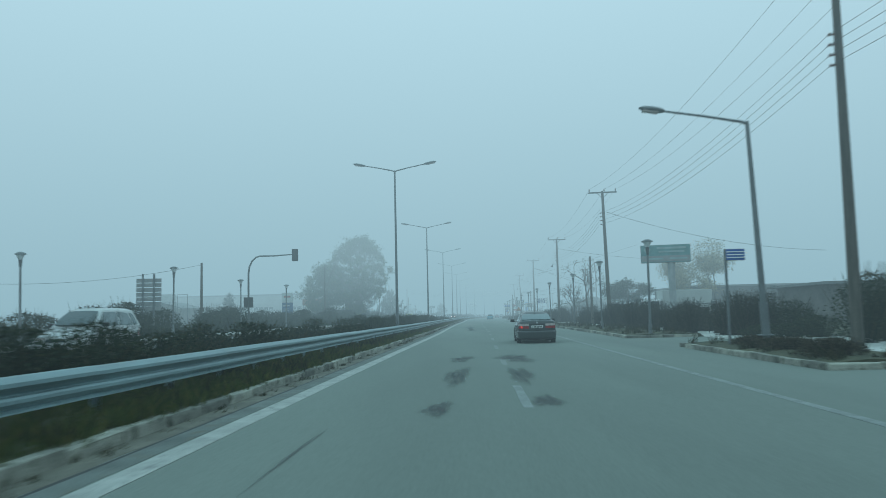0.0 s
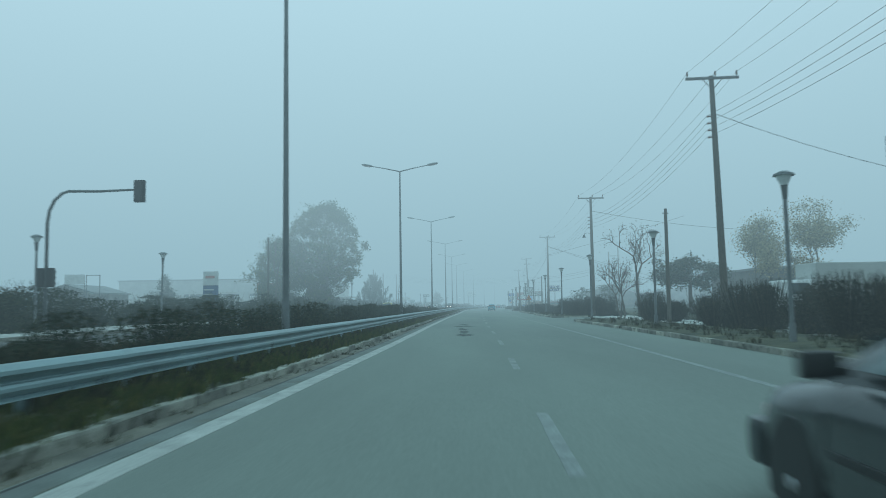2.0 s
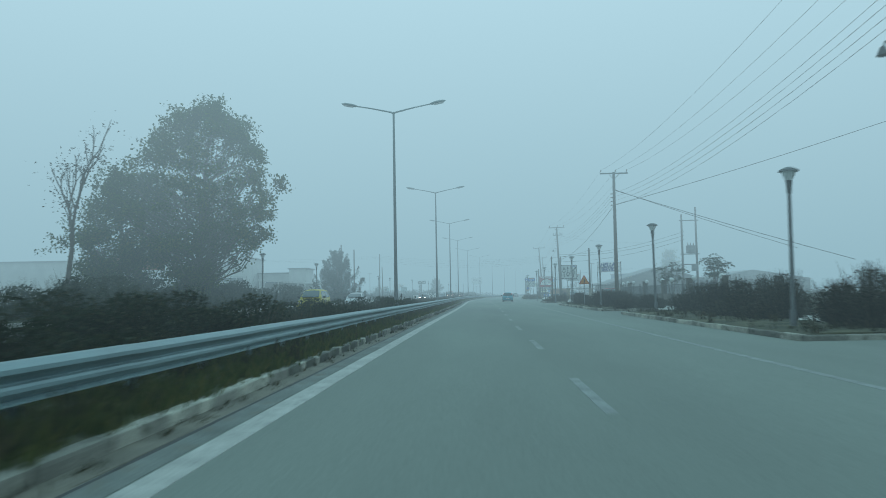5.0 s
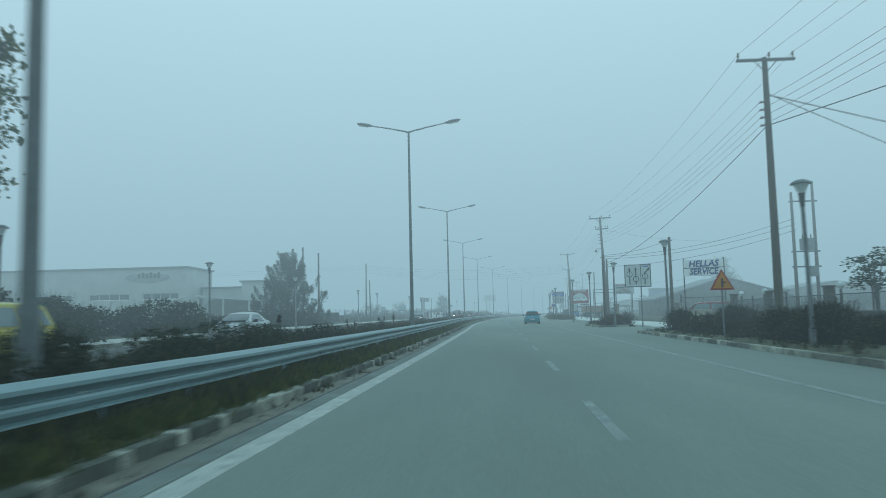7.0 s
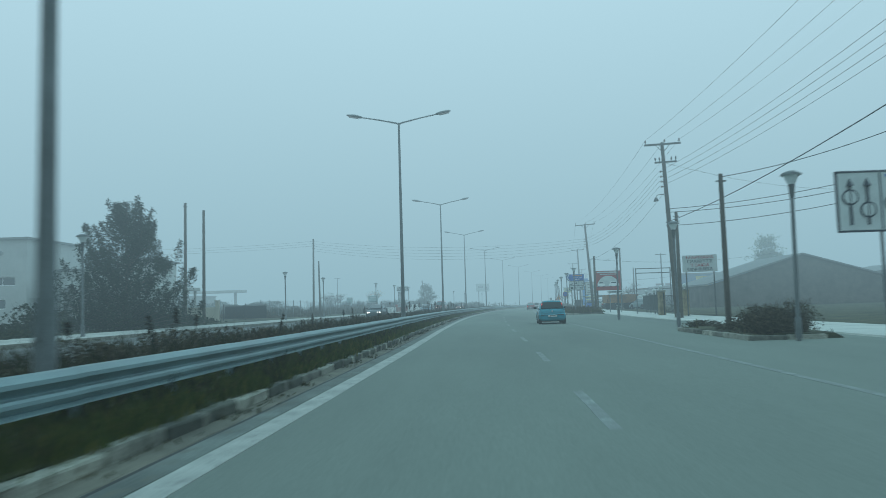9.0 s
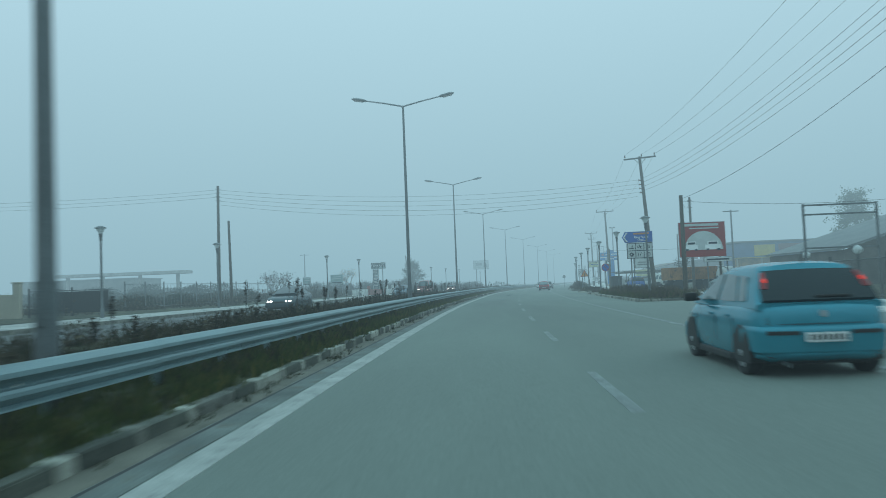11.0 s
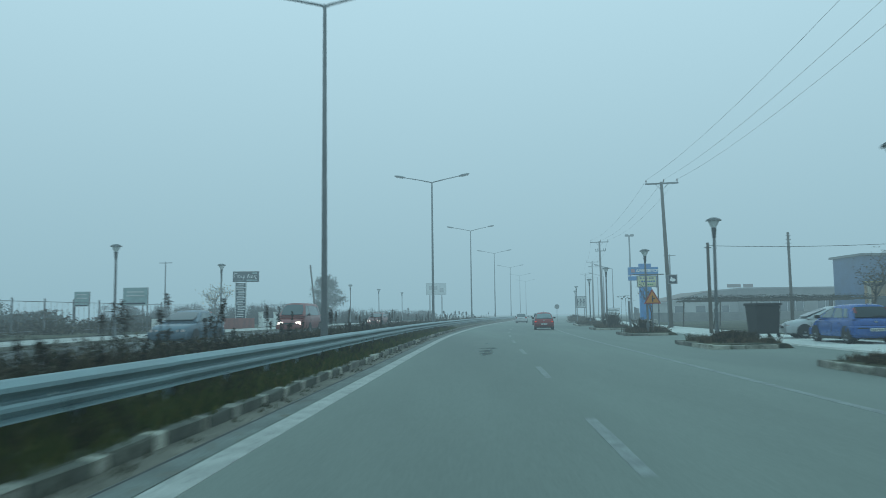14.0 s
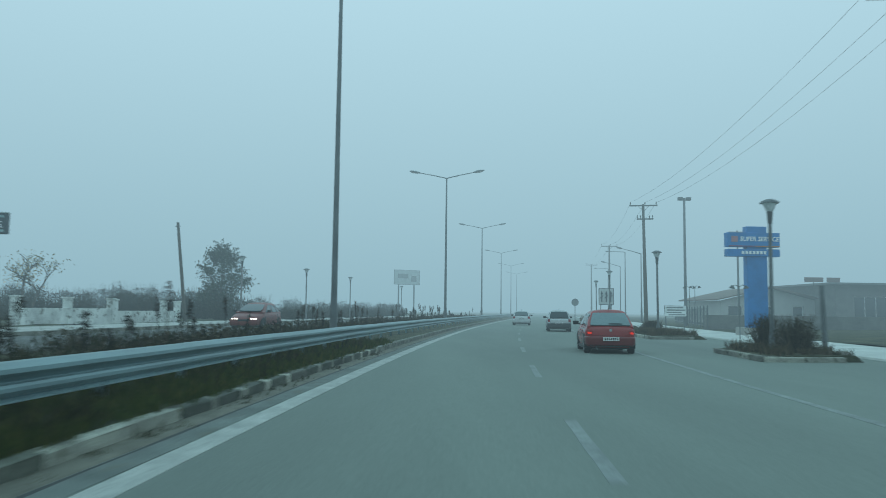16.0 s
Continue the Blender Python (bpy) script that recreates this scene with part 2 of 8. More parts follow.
def tube(points, r, n=6, closed=False, bm=None):
    """A pipe along points; r is a radius or a list of radii."""
    bm = bm or bmesh.new()
    pts = [Vector(p) for p in points]
    rs = r if isinstance(r, (list, tuple)) else [r] * len(pts)
    rings = []
    for i, p in enumerate(pts):
        d = (pts[min(i + 1, len(pts) - 1)] - pts[max(i - 1, 0)]).normalized()
        side = d.cross(Vector((0, 0, 1)))
        side = Vector((1, 0, 0)) if side.length < 1e-3 else side.normalized()
        up = side.cross(d)
        rings.append([bm.verts.new(p + rs[i] * (math.cos(2 * math.pi * k / n) * side + math.sin(2 * math.pi * k / n) * up)) for k in range(n)])
    for a, b in zip(rings, rings[1:]):
        for k in range(n):
            bm.faces.new((a[k], a[(k + 1) % n], b[(k + 1) % n], b[k]))
    if not closed:
        bm.faces.new(list(reversed(rings[0])))
        bm.faces.new(rings[-1])
    return bm


def lettering(parent, text, size, x, y, z, mat, name="lettering", shear=0.0, wide=1.0, rx=90, rz=0, align="CENTER", bold=0.0):
    """Raised letters in the built-in font, facing -y of their thing."""
    cu = bpy.data.curves.new(name, "FONT")
    cu.body, cu.size, cu.extrude, cu.shear, cu.align_x, cu.resolution_u = text, size, 0.008, shear, align, 2
    cu.align_y = "CENTER"
    cu.offset = bold
    tmp = bpy.data.objects.new(name, cu)
    scene.collection.objects.link(tmp)
    me = bpy.data.meshes.new_from_object(tmp.evaluated_get(bpy.context.evaluated_depsgraph_get()))
    bpy.data.objects.remove(tmp)
    me.materials.clear()
    me.materials.append(mat)
    ob = new(name, me)
    ob.parent = parent
    ob.matrix_basis = pose(x, y, z, rx, 0, rz) @ Matrix.Diagonal((wide, 1, 1, 1))
    return ob


# ---------------------------------------------------------------- the road's line
# The left edge line of the carriageway: y, x. Everything along the road is placed by u, metres to the right of it.
EDGE = ((-120, -6.4), (-5, -2.91), (20.8, -2.18), (46.5, -1.35), (72.3, -0.76), (98, -0.07), (123.9, 0.8), (149.6, 1.55), (175.4, 2.14),
        (201.2, 3.2), (226.9, 4.98), (252.7, 7.2), (280, 10.7), (304, 14.6), (330, 19.2), (362, 25.0), (404, 32.6), (520, 53), (900, 122))


def edge_x(y):
    k = EDGE
    i = 0
    while i < len(k) - 2 and y > k[i + 1][0]:
        i += 1
    (y0, x0), (y1, x1) = k[i], k[i + 1]
    h = y1 - y0
    ma = (x1 - k[i - 1][1]) / (y1 - k[i - 1][0]) if i else (x1 - x0) / h
    mb = (k[i + 2][1] - x0) / (k[i + 2][0] - y0) if i + 2 < len(k) else (x1 - x0) / h
    s = (y - y0) / h
    return x0 * (2 * s**3 - 3 * s**2 + 1) + ma * h * (s**3 - 2 * s**2 + s) + x1 * (3 * s**2 - 2 * s**3) + mb * h * (s**3 - s**2)


def at(u, y, z=0.0):
    return Vector((edge_x(y) + u, y, z))


def heading(y):
    return -math.degrees(math.atan((edge_x(y + 1) - edge_x(y - 1)) / 2))


def strip(profile, y0, y1, step=3.0, rough=0.0, seed=0, uneven=0.4):
    """A band along the road: profile is (u, z) from left to right."""
    bm = bmesh.new()
    rows, n = [], max(1, round((y1 - y0) / step))
    rnd = random.Random(seed)
    for i in range(n + 1):
        y = y0 + (y1 - y0) * i / n
        rows.append([bm.verts.new(at(u + (rnd.uniform(-rough, rough)), y, z + rnd.uniform(-rough, rough) * uneven)) for u, z in profile])
    for a, b in zip(rows, rows[1:]):
        for j in range(len(profile) - 1):
            bm.faces.new((a[j], a[j + 1], b[j + 1], b[j]))
    return bm


# ---------------------------------------------------------------- ground and roads
def setting(name, bm, mat, label, category, smooth=False):
    ob = part(name, bm, mat, None, label, smooth)
    return tagged(ob, "", category, "", "structure")


bm = bmesh.new()
bmesh.ops.create_grid(bm, x_segments=40, y_segments=40, size=1500, matrix=Matrix.Translation((0, 300, -0.1)))
setting("ground", bm, FIELD, "dull brown winter field and bare earth", "ground")
setting("road", strip([(-0.62, 0.0), (3.3, 0.02), (8.9, 0.0), (12.3, 0.0)], -120, 700), ASPHALT, "worn grey asphalt carriageway, two lanes and shoulder", "road")
setting("road_opposite", strip([(-12.3, 0.18), (-9.2, 0.21), (-6.3, 0.18)], -120, 700), ASPHALT_OLD, "grey asphalt of the opposite carriageway", "road")
setting("median_verge", strip([(-6.3, 0.2), (-5.6, 0.3), (-3.5, 0.24), (-1.8, 0.17), (-0.72, 0.12)], -120, 700, 1.2, 0.05, 3), SOIL, "rough grassy median strip with bare soil", "verge", True)
setting("gutter", strip([(-0.60, 0.016), (-0.46, 0.012), (-0.335, 0.009), (-0.30, -0.006)], -120, 420, 0.7, 0.02, 4, 0.0), GUTTER, "dirty concrete gutter strip beside the kerb", "gutter")
setting("pavement_left", strip([(-16.5, 0.3), (-12.5, 0.3)], -60, 420), CONCRETE, "pale concrete pavement of the far side", "pavement")
setting("pavement_right", strip([(12.26, -0.03), (12.3, 0.05), (15.6, 0.07), (15.66, -0.03)], -60, 420), PAVING, "pale concrete pavement slabs", "pavement")
setting("land_left", strip([(-70, 0.35), (-30, 0.3), (-16.5, 0.28)], -60, 420, 4, 0.2, 9), SOIL, "overgrown land with dry grass", "ground", True)
setting("land_right", strip([(15.6, 0.08), (28, 0.1), (60, 0.2)], -60, 420, 4, 0.15, 12), SOIL, "overgrown land with dry grass", "ground", True)

setting("shoulder", strip([(-0.275, -0.004), (-0.262, 0.0070), (-0.022, 0.0074), (-0.017, -0.004)], -120, 420, 0.7, 0.008, 14, 0.0), SHOULDER, "dark dirty asphalt strip beside the edge line", "road edge")
setting("gutter_seam", strip([(-0.315, -0.004), (-0.31, 0.0045), (-0.262, 0.0045), (-0.258, -0.004)], -120, 420, 0.7, 0.006, 15, 0.0), SEAM, "dark open seam between gutter and asphalt", "road edge")
setting("edge_line_left", strip([(0.0, -0.004), (0.003, 0.0072), (0.262, 0.0087), (0.265, -0.004)], -120, 500, 2.0, 0.006, 5, 0.0), ROAD_PAINT, "worn white solid edge line", "road marking")
setting("edge_line_right", strip([(6.497, 0.0), (6.5, 0.0126), (6.64, 0.0121), (6.643, 0.0)], -120, 500, 2.0, 0.006, 6, 0.0), ROAD_PAINT_WORN, "worn white solid edge line", "road marking")
lane = thing("lane_line", 0, 0, 0, 0, "broken white lane line, faded and worn", "road marking", "", "structure")
for i in range(-8, 44):
    y0 = 8.9 + i * 7.705 + float(np.interp(i, (0, 1, 6, 11, 13, 21, 26), (0.0, -0.15, 0.85, 1.3, 0.6, -0.25, -0.5)))
    part("dash", strip([(3.277, 0.01), (3.28, 0.0228), (3.40, 0.0228), (3.403, 0.01)], y0, y0 + 2.8, 0.75, 0.006, 100 + i, 0.0), ROAD_PAINT_WORN, lane)

# dark patches where the asphalt was mended or oil lies
tn, tl = TAR.node_tree.nodes, TAR.node_tree.links
t_att, t_clear, t_mix, t_noise, t_mul = (tn.new(t) for t in ("ShaderNodeAttribute", "ShaderNodeBsdfTransparent", "ShaderNodeMixShader", "ShaderNodeTexNoise", "ShaderNodeMath"))
t_att.attribute_name, t_mul.operation, t_mul.use_clamp = "cover", "MULTIPLY", True
t_noise.inputs["Scale"].default_value, t_noise.inputs["Detail"].default_value = 5, 5
t_gain = tn.new("ShaderNodeMath")
t_gain.operation = "MULTIPLY"
t_gain.inputs[1].default_value = 1.7
tl.new(t_noise.outputs["Fac"], t_gain.inputs[0])
tl.new(t_att.outputs["Fac"], t_mul.inputs[0])
tl.new(t_gain.outputs[0], t_mul.inputs[1])
tl.new(t_mul.outputs[0], t_mix.inputs["Fac"])
tl.new(t_clear.outputs[0], t_mix.inputs[1])
tl.new(tn["Principled BSDF"].outputs[0], t_mix.inputs[2])
tl.new(t_mix.outputs[0], tn["Material Output"].inputs["Surface"])
patches = thing("asphalt_patches", 0, 0, 0, 0, "dark tar patches and oil stains on the asphalt", "road stain", "", "structure")
for i, (u, y, w, h, dense) in enumerate([(2.25, 9.0, 0.2, 0.6, 0.8), (2.36, 13.8, 0.2, 2.3, 0.7), (2.32, 19.0, 0.3, 1.2, 0.75), (3.62, 9.6, 0.17, 0.75, 0.8), (3.52, 13.8, 0.2, 2.2, 0.6), (3.66, 18.9, 0.5, 1.5, 0.75),
                                         (1.19, 6.3, 0.035, 1.1, 0.6), (2.2, 55.2, 0.3, 1.3, 0.9), (2.16, 58.2, 0.17, 2.0, 0.9), (2.06, 61.8, 0.22, 1.8, 0.85), (2.0, 66.2, 0.6, 0.9, 0.75), (2.02, 70.0, 0.24, 2.0, 0.6),
                                         (2.27, 214.6, 0.14, 1.1, 0.55), (2.36, 235.6, 0.25, 0.6, 0.65), (2.27, 233.9, 0.19, 0.9, 0.75), (2.26, 232.3, 0.2, 0.9, 0.65), (2.3, 239.3, 0.1, 0.5, 0.5)]):
    bm = bmesh.new()
    rnd = random.Random(i)
    ph = [rnd.uniform(0, 6.28) for _ in range(4)]
    cover = bm.verts.layers.float_color.new("cover")
    rings = []
    for f, c in ((0.25, 0.9), (0.6, 0.75), (0.85, 0.4), (1.1, 0.0)):
        ring = []
        for k in range(36):
            a = k / 36 * 2 * math.pi
            r = f * (1 + 0.2 * math.sin(2 * a + ph[0]) + 0.14 * math.sin(3 * a + ph[1]) + 0.1 * math.sin(5 * a + ph[2]) + 0.07 * math.sin(9 * a + ph[3]))
            yy = y + h * r * math.sin(a)
            uu = u + w * r * math.cos(a)
            v = bm.verts.new(at(uu, yy, 0.0045 + 0.02 * (uu + 0.62) / 3.92 if uu < 3.3 else 0.0045 + 0.02 * (8.9 - uu) / 5.6))
            v[cover] = (c * dense, c * dense, c * dense, 1)
            ring.append(v)
        rings.append(ring)
    bm.faces.new(rings[0])
    for a, b in zip(rings, rings[1:]):
        for k in range(36):
            bm.faces.new((a[k], a[(k + 1) % 36], b[(k + 1) % 36], b[k]))
    part("patch", bm, TAR, patches)

# ---------------------------------------------------------------- kerbs
def kerb_mesh(seed, length=0.98, w=0.16, h=0.14, grimy=False):
    """One kerbstone; a grimy one keeps its whitewash at one end only."""
    rnd = random.Random(seed)
    bm = bmesh.new()
    cut = rnd.uniform(0.66, 0.8) if grimy else 1.0
    box(bm, (0, length * cut / 2, h / 2 - 0.04), (w, length * cut, h + 0.08), 0.022)
    if grimy:
        n = len(bm.faces)
        box(bm, (0.004, length * (1 + cut) / 2, h / 2 - 0.038), (w + 0.008, length * (1 - cut) - 0.01, h + 0.084), 0.022)
        bm.faces.ensure_lookup_table()
        for f in bm.faces[n:]:
            f.material_index = 1
    for v in bm.verts:
        v.co += Vector((rnd.uniform(-1, 1), rnd.uniform(-1, 1), rnd.uniform(-1.2, 0.5))) * 0.009
    me = bpy.data.meshes.new("kerbstone")
    bm.to_mesh(me)
    bm.free()
    me.materials.append(KERB_GRIMY if grimy else KERB)
    if grimy:
        me.materials.append(KERB)
    return me


KERBS = [kerb_mesh(s) for s in range(6)]
KERBS_GRIMY = [kerb_mesh(20 + s, grimy=True) for s in range(6)]


def kerb_run(owner, u, y0, y1, seed, gap=0.0, z=0.0, grimy_from=1e9):
    rnd = random.Random(seed)
    y = y0
    while y < y1:
        if rnd.random() > gap:
            ob = new("kerbstone", rnd.choice(KERBS_GRIMY if y > grimy_from and rnd.random() < 0.8 else KERBS))
            ob.parent = owner
            p = at(u, y, z + rnd.uniform(-0.012, 0.004))
            ob.matrix_basis = pose(p.x + rnd.uniform(-0.006, 0.006), y, p.z, rnd.uniform(-0.4, 0.4), rnd.uniform(-1.2, 1.2), heading(y + 0.5) + rnd.uniform(-0.3, 0.3))
        y += 1.0


def far_kerb(u, y0, y1, z):
    """Kerb too far off to pick apart: one band with joints."""
    bm = bmesh.new()
    y = y0
    while y < y1:
        p = at(u, y)
        box(bm, (0, 0.49, z - 0.02), (0.16, 0.98, 0.32), 0, pose(p.x, p.y, 0, 0, 0, heading(y + 0.5)))
        y += 1.0
    return bm


# ---------------------------------------------------------------- guard rail
RAIL_U, RAIL_TOP = -1.42, 0.68
rail = thing("guard_rail", 0, 0, 0, 0, "galvanised steel W-beam guard rail on posts", "guard rail")
W_PROFILE = [(-0.012, 0.332), (0.018, 0.320), (0.082, 0.276), (0.087, 0.238), (0.062, 0.205), (0.030, 0.180), (0.024, 0.166), (0.030, 0.158), (0.056, 0.146), (0.072, 0.122), (0.076, 0.09), (0.066, 0.062), (0.042, 0.044), (0.040, 0.036), (0.084, 0.016), (0.086, 0.002)]
W_BACK = [(u - 0.006, z) for u, z in reversed(W_PROFILE)]


def rail_sheet(y0, y1, lift):
    loop = [(RAIL_U + u, RAIL_TOP - 0.332 + z + lift) for u, z in W_PROFILE + W_BACK]
    loop.append(loop[0])
    return strip(loop, y0, y1, 2.0)


post_bm = bmesh.new()
box(post_bm, (0, 0, 0.15), (0.005, 0.12, 0.95))
box(post_bm, (0.03, -0.057, 0.15), (0.055, 0.005, 0.95))
box(post_bm, (0.03, 0.057, 0.15), (0.055, 0.005, 0.95))
post_me = bpy.data.meshes.new("post")
post_bm.to_mesh(post_me)
post_bm.free()
post_me.materials.append(GALV)
block_me = bpy.data.meshes.new("spacer")
bb = boxed((0, 0, 0), (0.1, 0.14, 0.2), 0.01)
bb.to_mesh(block_me)
bb.free()
block_me.materials.append(GALV)
refl_me = bpy.data.meshes.new("reflector")
bb = bmesh.new()
box(bb, (0, 0, 0), (0.012, 0.13, 0.06), 0.004)
bb.to_mesh(refl_me)
bb.free()
refl_me.materials.append(material("reflector_white", (0.7, 0.7, 0.66), 0.35, vary=0.1, size=0.1, fine=0.01, bump=0))
y = -40.0
k = 0
while y < 400:
    part("beam", rail_sheet(y, y + 4.02, 0.004 * (k % 2)), GALV, rail)
    for yy in (y + 0.3, y + 2.3):
        p = at(RAIL_U - 0.09, yy)
        ob = part("post", post_me, GALV, rail)
        ob.matrix_basis = pose(p.x - 0.06, yy, 0, 0, random.Random(k).uniform(-1.5, 1.5), heading(yy))
        ob = part("spacer", block_me, GALV, rail)
        ob.matrix_basis = pose(p.x + 0.02, yy, RAIL_TOP - 0.155, 0, 0, heading(yy))
    if k % 3 == 1:
        p = at(RAIL_U + 0.014, y + 1.7, RAIL_TOP - 0.156)
        ob = part("reflector", refl_me, GALV, rail)
        ob.matrix_basis = pose(p.x, p.y, p.z, 0, 0, heading(y + 1.7) + 12)
    y += 4.0
    k += 1


# ---------------------------------------------------------------- lamps of the median
def street_light(twin, height, reach, rise, label, group, mat, head=0.75):
    ob = thing("street_lamp", 0, 0, 0, 0, label, "street lamp", group)
    bm = bmesh.new()
    rod(bm, (0, 0, -0.3), (0, 0, height), 0.098, 0.052, 12)
    part("pole", bm, mat, ob, smooth=True)
    bm = bmesh.new()
    box(bm, (0, 0, 0.32), (0.34, 0.34, 0.03), 0.004)
    rod(bm, (0, 0, 0.3), (0, 0, 1.2), 0.112, 0.108, 12)
    part("base", bm, mat, ob, smooth=True)
    bm = boxed((0, -0.115, 0.95), (0.1, 0.02, 0.34), 0.006)
    part("hatch", bm, mat, ob)
    for s in (-1, 1) if twin else (-1,):
        bm = tube([(0, 0, height - 0.08), (s * 0.12, 0, height - 0.01), (s * reach * 0.5, 0, height + rise * 0.5), (s * reach, 0, height + rise)], [0.045, 0.042, 0.035, 0.03], 8)
        arm = part("arm", bm, mat, ob, smooth=True)
        bm = bmesh.new()
        slope = math.atan2(rise, reach)
        m = Matrix.Translation((s * reach, 0, height + rise)) @ Matrix.Rotation(-s * slope, 4, "Y")
        r = bmesh.ops.create_uvsphere(bm, u_segments=12, v_segments=7, radius=1, matrix=m @ Matrix.Translation((s * head * 0.38, 0, 0.01)) @ Matrix.Diagonal((head * 0.55, 0.15, 0.085, 1)))
        hd = part("lamp_head", bm, mat, arm, "slim grey lantern housing", True)
        bm = bmesh.new()
        box(bm, (s * head * 0.45, 0, -0.062), (head * 0.62, 0.2, 0.04), 0.012, m)
        part("lens", bm, TAIL_CLEAR, arm, "pale glass lens")
    return ob


lamp = street_light(True, 10.5, 2.0, 0.38, "tall grey steel street lamp with two arms, standing in the median", "lamps of the median", POLE_GREY, 0.8)
LAMP_Y = [47.3, 78.7, 110.2, 140.7, 171.0, 202.3, 233.2, 263.6, 294.6, 326.2, 361.9, 395, 428]
LAMP_U = [-2.5, -2.45, -2.25, -2.1, -1.98, -2.3, -2.5, -2.1, -2.1, -2.1, -2.1, -2.1, -2.1]
for i, (y, u) in enumerate(zip(LAMP_Y, LAMP_U)):
    p = at(u, y)
    m = pose(p.x, y, 0.12, 0, 0, heading(y))
    if i == 0:
        lamp.matrix_basis = m
    else:
        copy_thing(lamp, m)


side_lamp = street_light(False, 8.8, 1.9, 0.06, "grey steel street lamp with one level arm", "lamps of the pavement", POLE_GREY, 0.6)
side_lamp.matrix_basis = pose(35.5, 335, 0.05, 0, 0, heading(335))
copy_thing(side_lamp, pose(42.9, 371, 0.05, 0, 0, heading(371)))


# ---------------------------------------------------------------- pavement lanterns
def lantern():
    ob = thing("pavement_lantern", 0, 0, 0, 0, "slim pavement lantern with an inverted cone glass and a flat cap", "street lamp", "lanterns of the pavement")
    bm = bmesh.new()
    rod(bm, (0, 0, -0.2), (0, 0, 3.55), 0.058, 0.048, 10)
    rod(bm, (0, 0, 0), (0, 0, 0.5), 0.085, 0.08, 10)
    part("pole", bm, POLE_GREY, ob, smooth=True)
    bm = bmesh.new()
    rod(bm, (0, 0, 3.5), (0, 0, 3.86), 0.055, 0.085, 12)
    part("collar", bm, POLE_DARK, ob, smooth=True)
    bm = bmesh.new()
    bmesh.ops.create_cone(bm, cap_ends=False, segments=16, radius1=0.085, radius2=0.2, depth=0.26, matrix=Matrix.Translation((0, 0, 3.98)))
    part("glass_cone", bm, material("milky_lantern_glass", (0.62, 0.66, 0.66), 0.2, vary=0.1, size=0.2, fine=0.02, bump=0), ob, "milky glass cone", True)
    bm = bmesh.new()
    bmesh.ops.create_cone(bm, cap_ends=True, segments=18, radius1=0.255, radius2=0.24, depth=0.04, matrix=Matrix.Translation((0, 0, 4.1)))
    bmesh.ops.create_cone(bm, cap_ends=True, segments=18, radius1=0.22, radius2=0.1, depth=0.06, matrix=Matrix.Translation((0, 0, 4.16)))
    part("cap", bm, POLE_GREY, ob, "flat grey cap", True)
    return ob


LANTERNS = [(10.2, 32.5), (10.2, 45.3), (10.45, 59.6), (10.15, 75), (10.2, 91.8), (10.2, 107), (9.96, 121.8), (9.95, 137.1), (9.95, 152.3), (9.9, 163.5), (9.95, 177.4),
            (9.92, 202.0), (10.0, 213.3), (9.95, 224.6), (9.95, 235.8), (10.2, 247.8), (10.03, 262), (10.34, 279), (9.9, 297), (10.2, 314)]
LANTERNS_LEFT = [(-17.7, 32.7), (-15.4, 43.6), (-16.15, 58.7), (-15.3, 69.5), (-14.2, 126.9), (-14.2, 145), (-14.0, 162.8),
                 (-15.4, 196.8), (-15.6, 210.5), (-14.6, 233.0), (-14.2, 244.3), (-14.4, 257.0), (-14.3, 289.3), (-14.5, 303), (-14.7, 317.5), (-14.5, 343)]
first = None
for u, y in LANTERNS + LANTERNS_LEFT:
    p = at(u, y)
    m = pose(p.x, y, 0.08 if u > 0 else 0.25, random.Random(y).uniform(-0.8, 0.8), random.Random(y + 1).uniform(-0.8, 0.8), 0)
    if first is None:
        first = lantern()
        first.matrix_basis = m
    else:
        copy_thing(first, m)


# ---------------------------------------------------------------- timber power poles and their wires
def insulator(bm, x, y, z):
    rod(bm, (x, y, z), (x, y, z + 0.12), 0.02, 0.02, 6)
    rod(bm, (x, y, z + 0.1), (x, y, z + 0.26), 0.055, 0.03, 8)


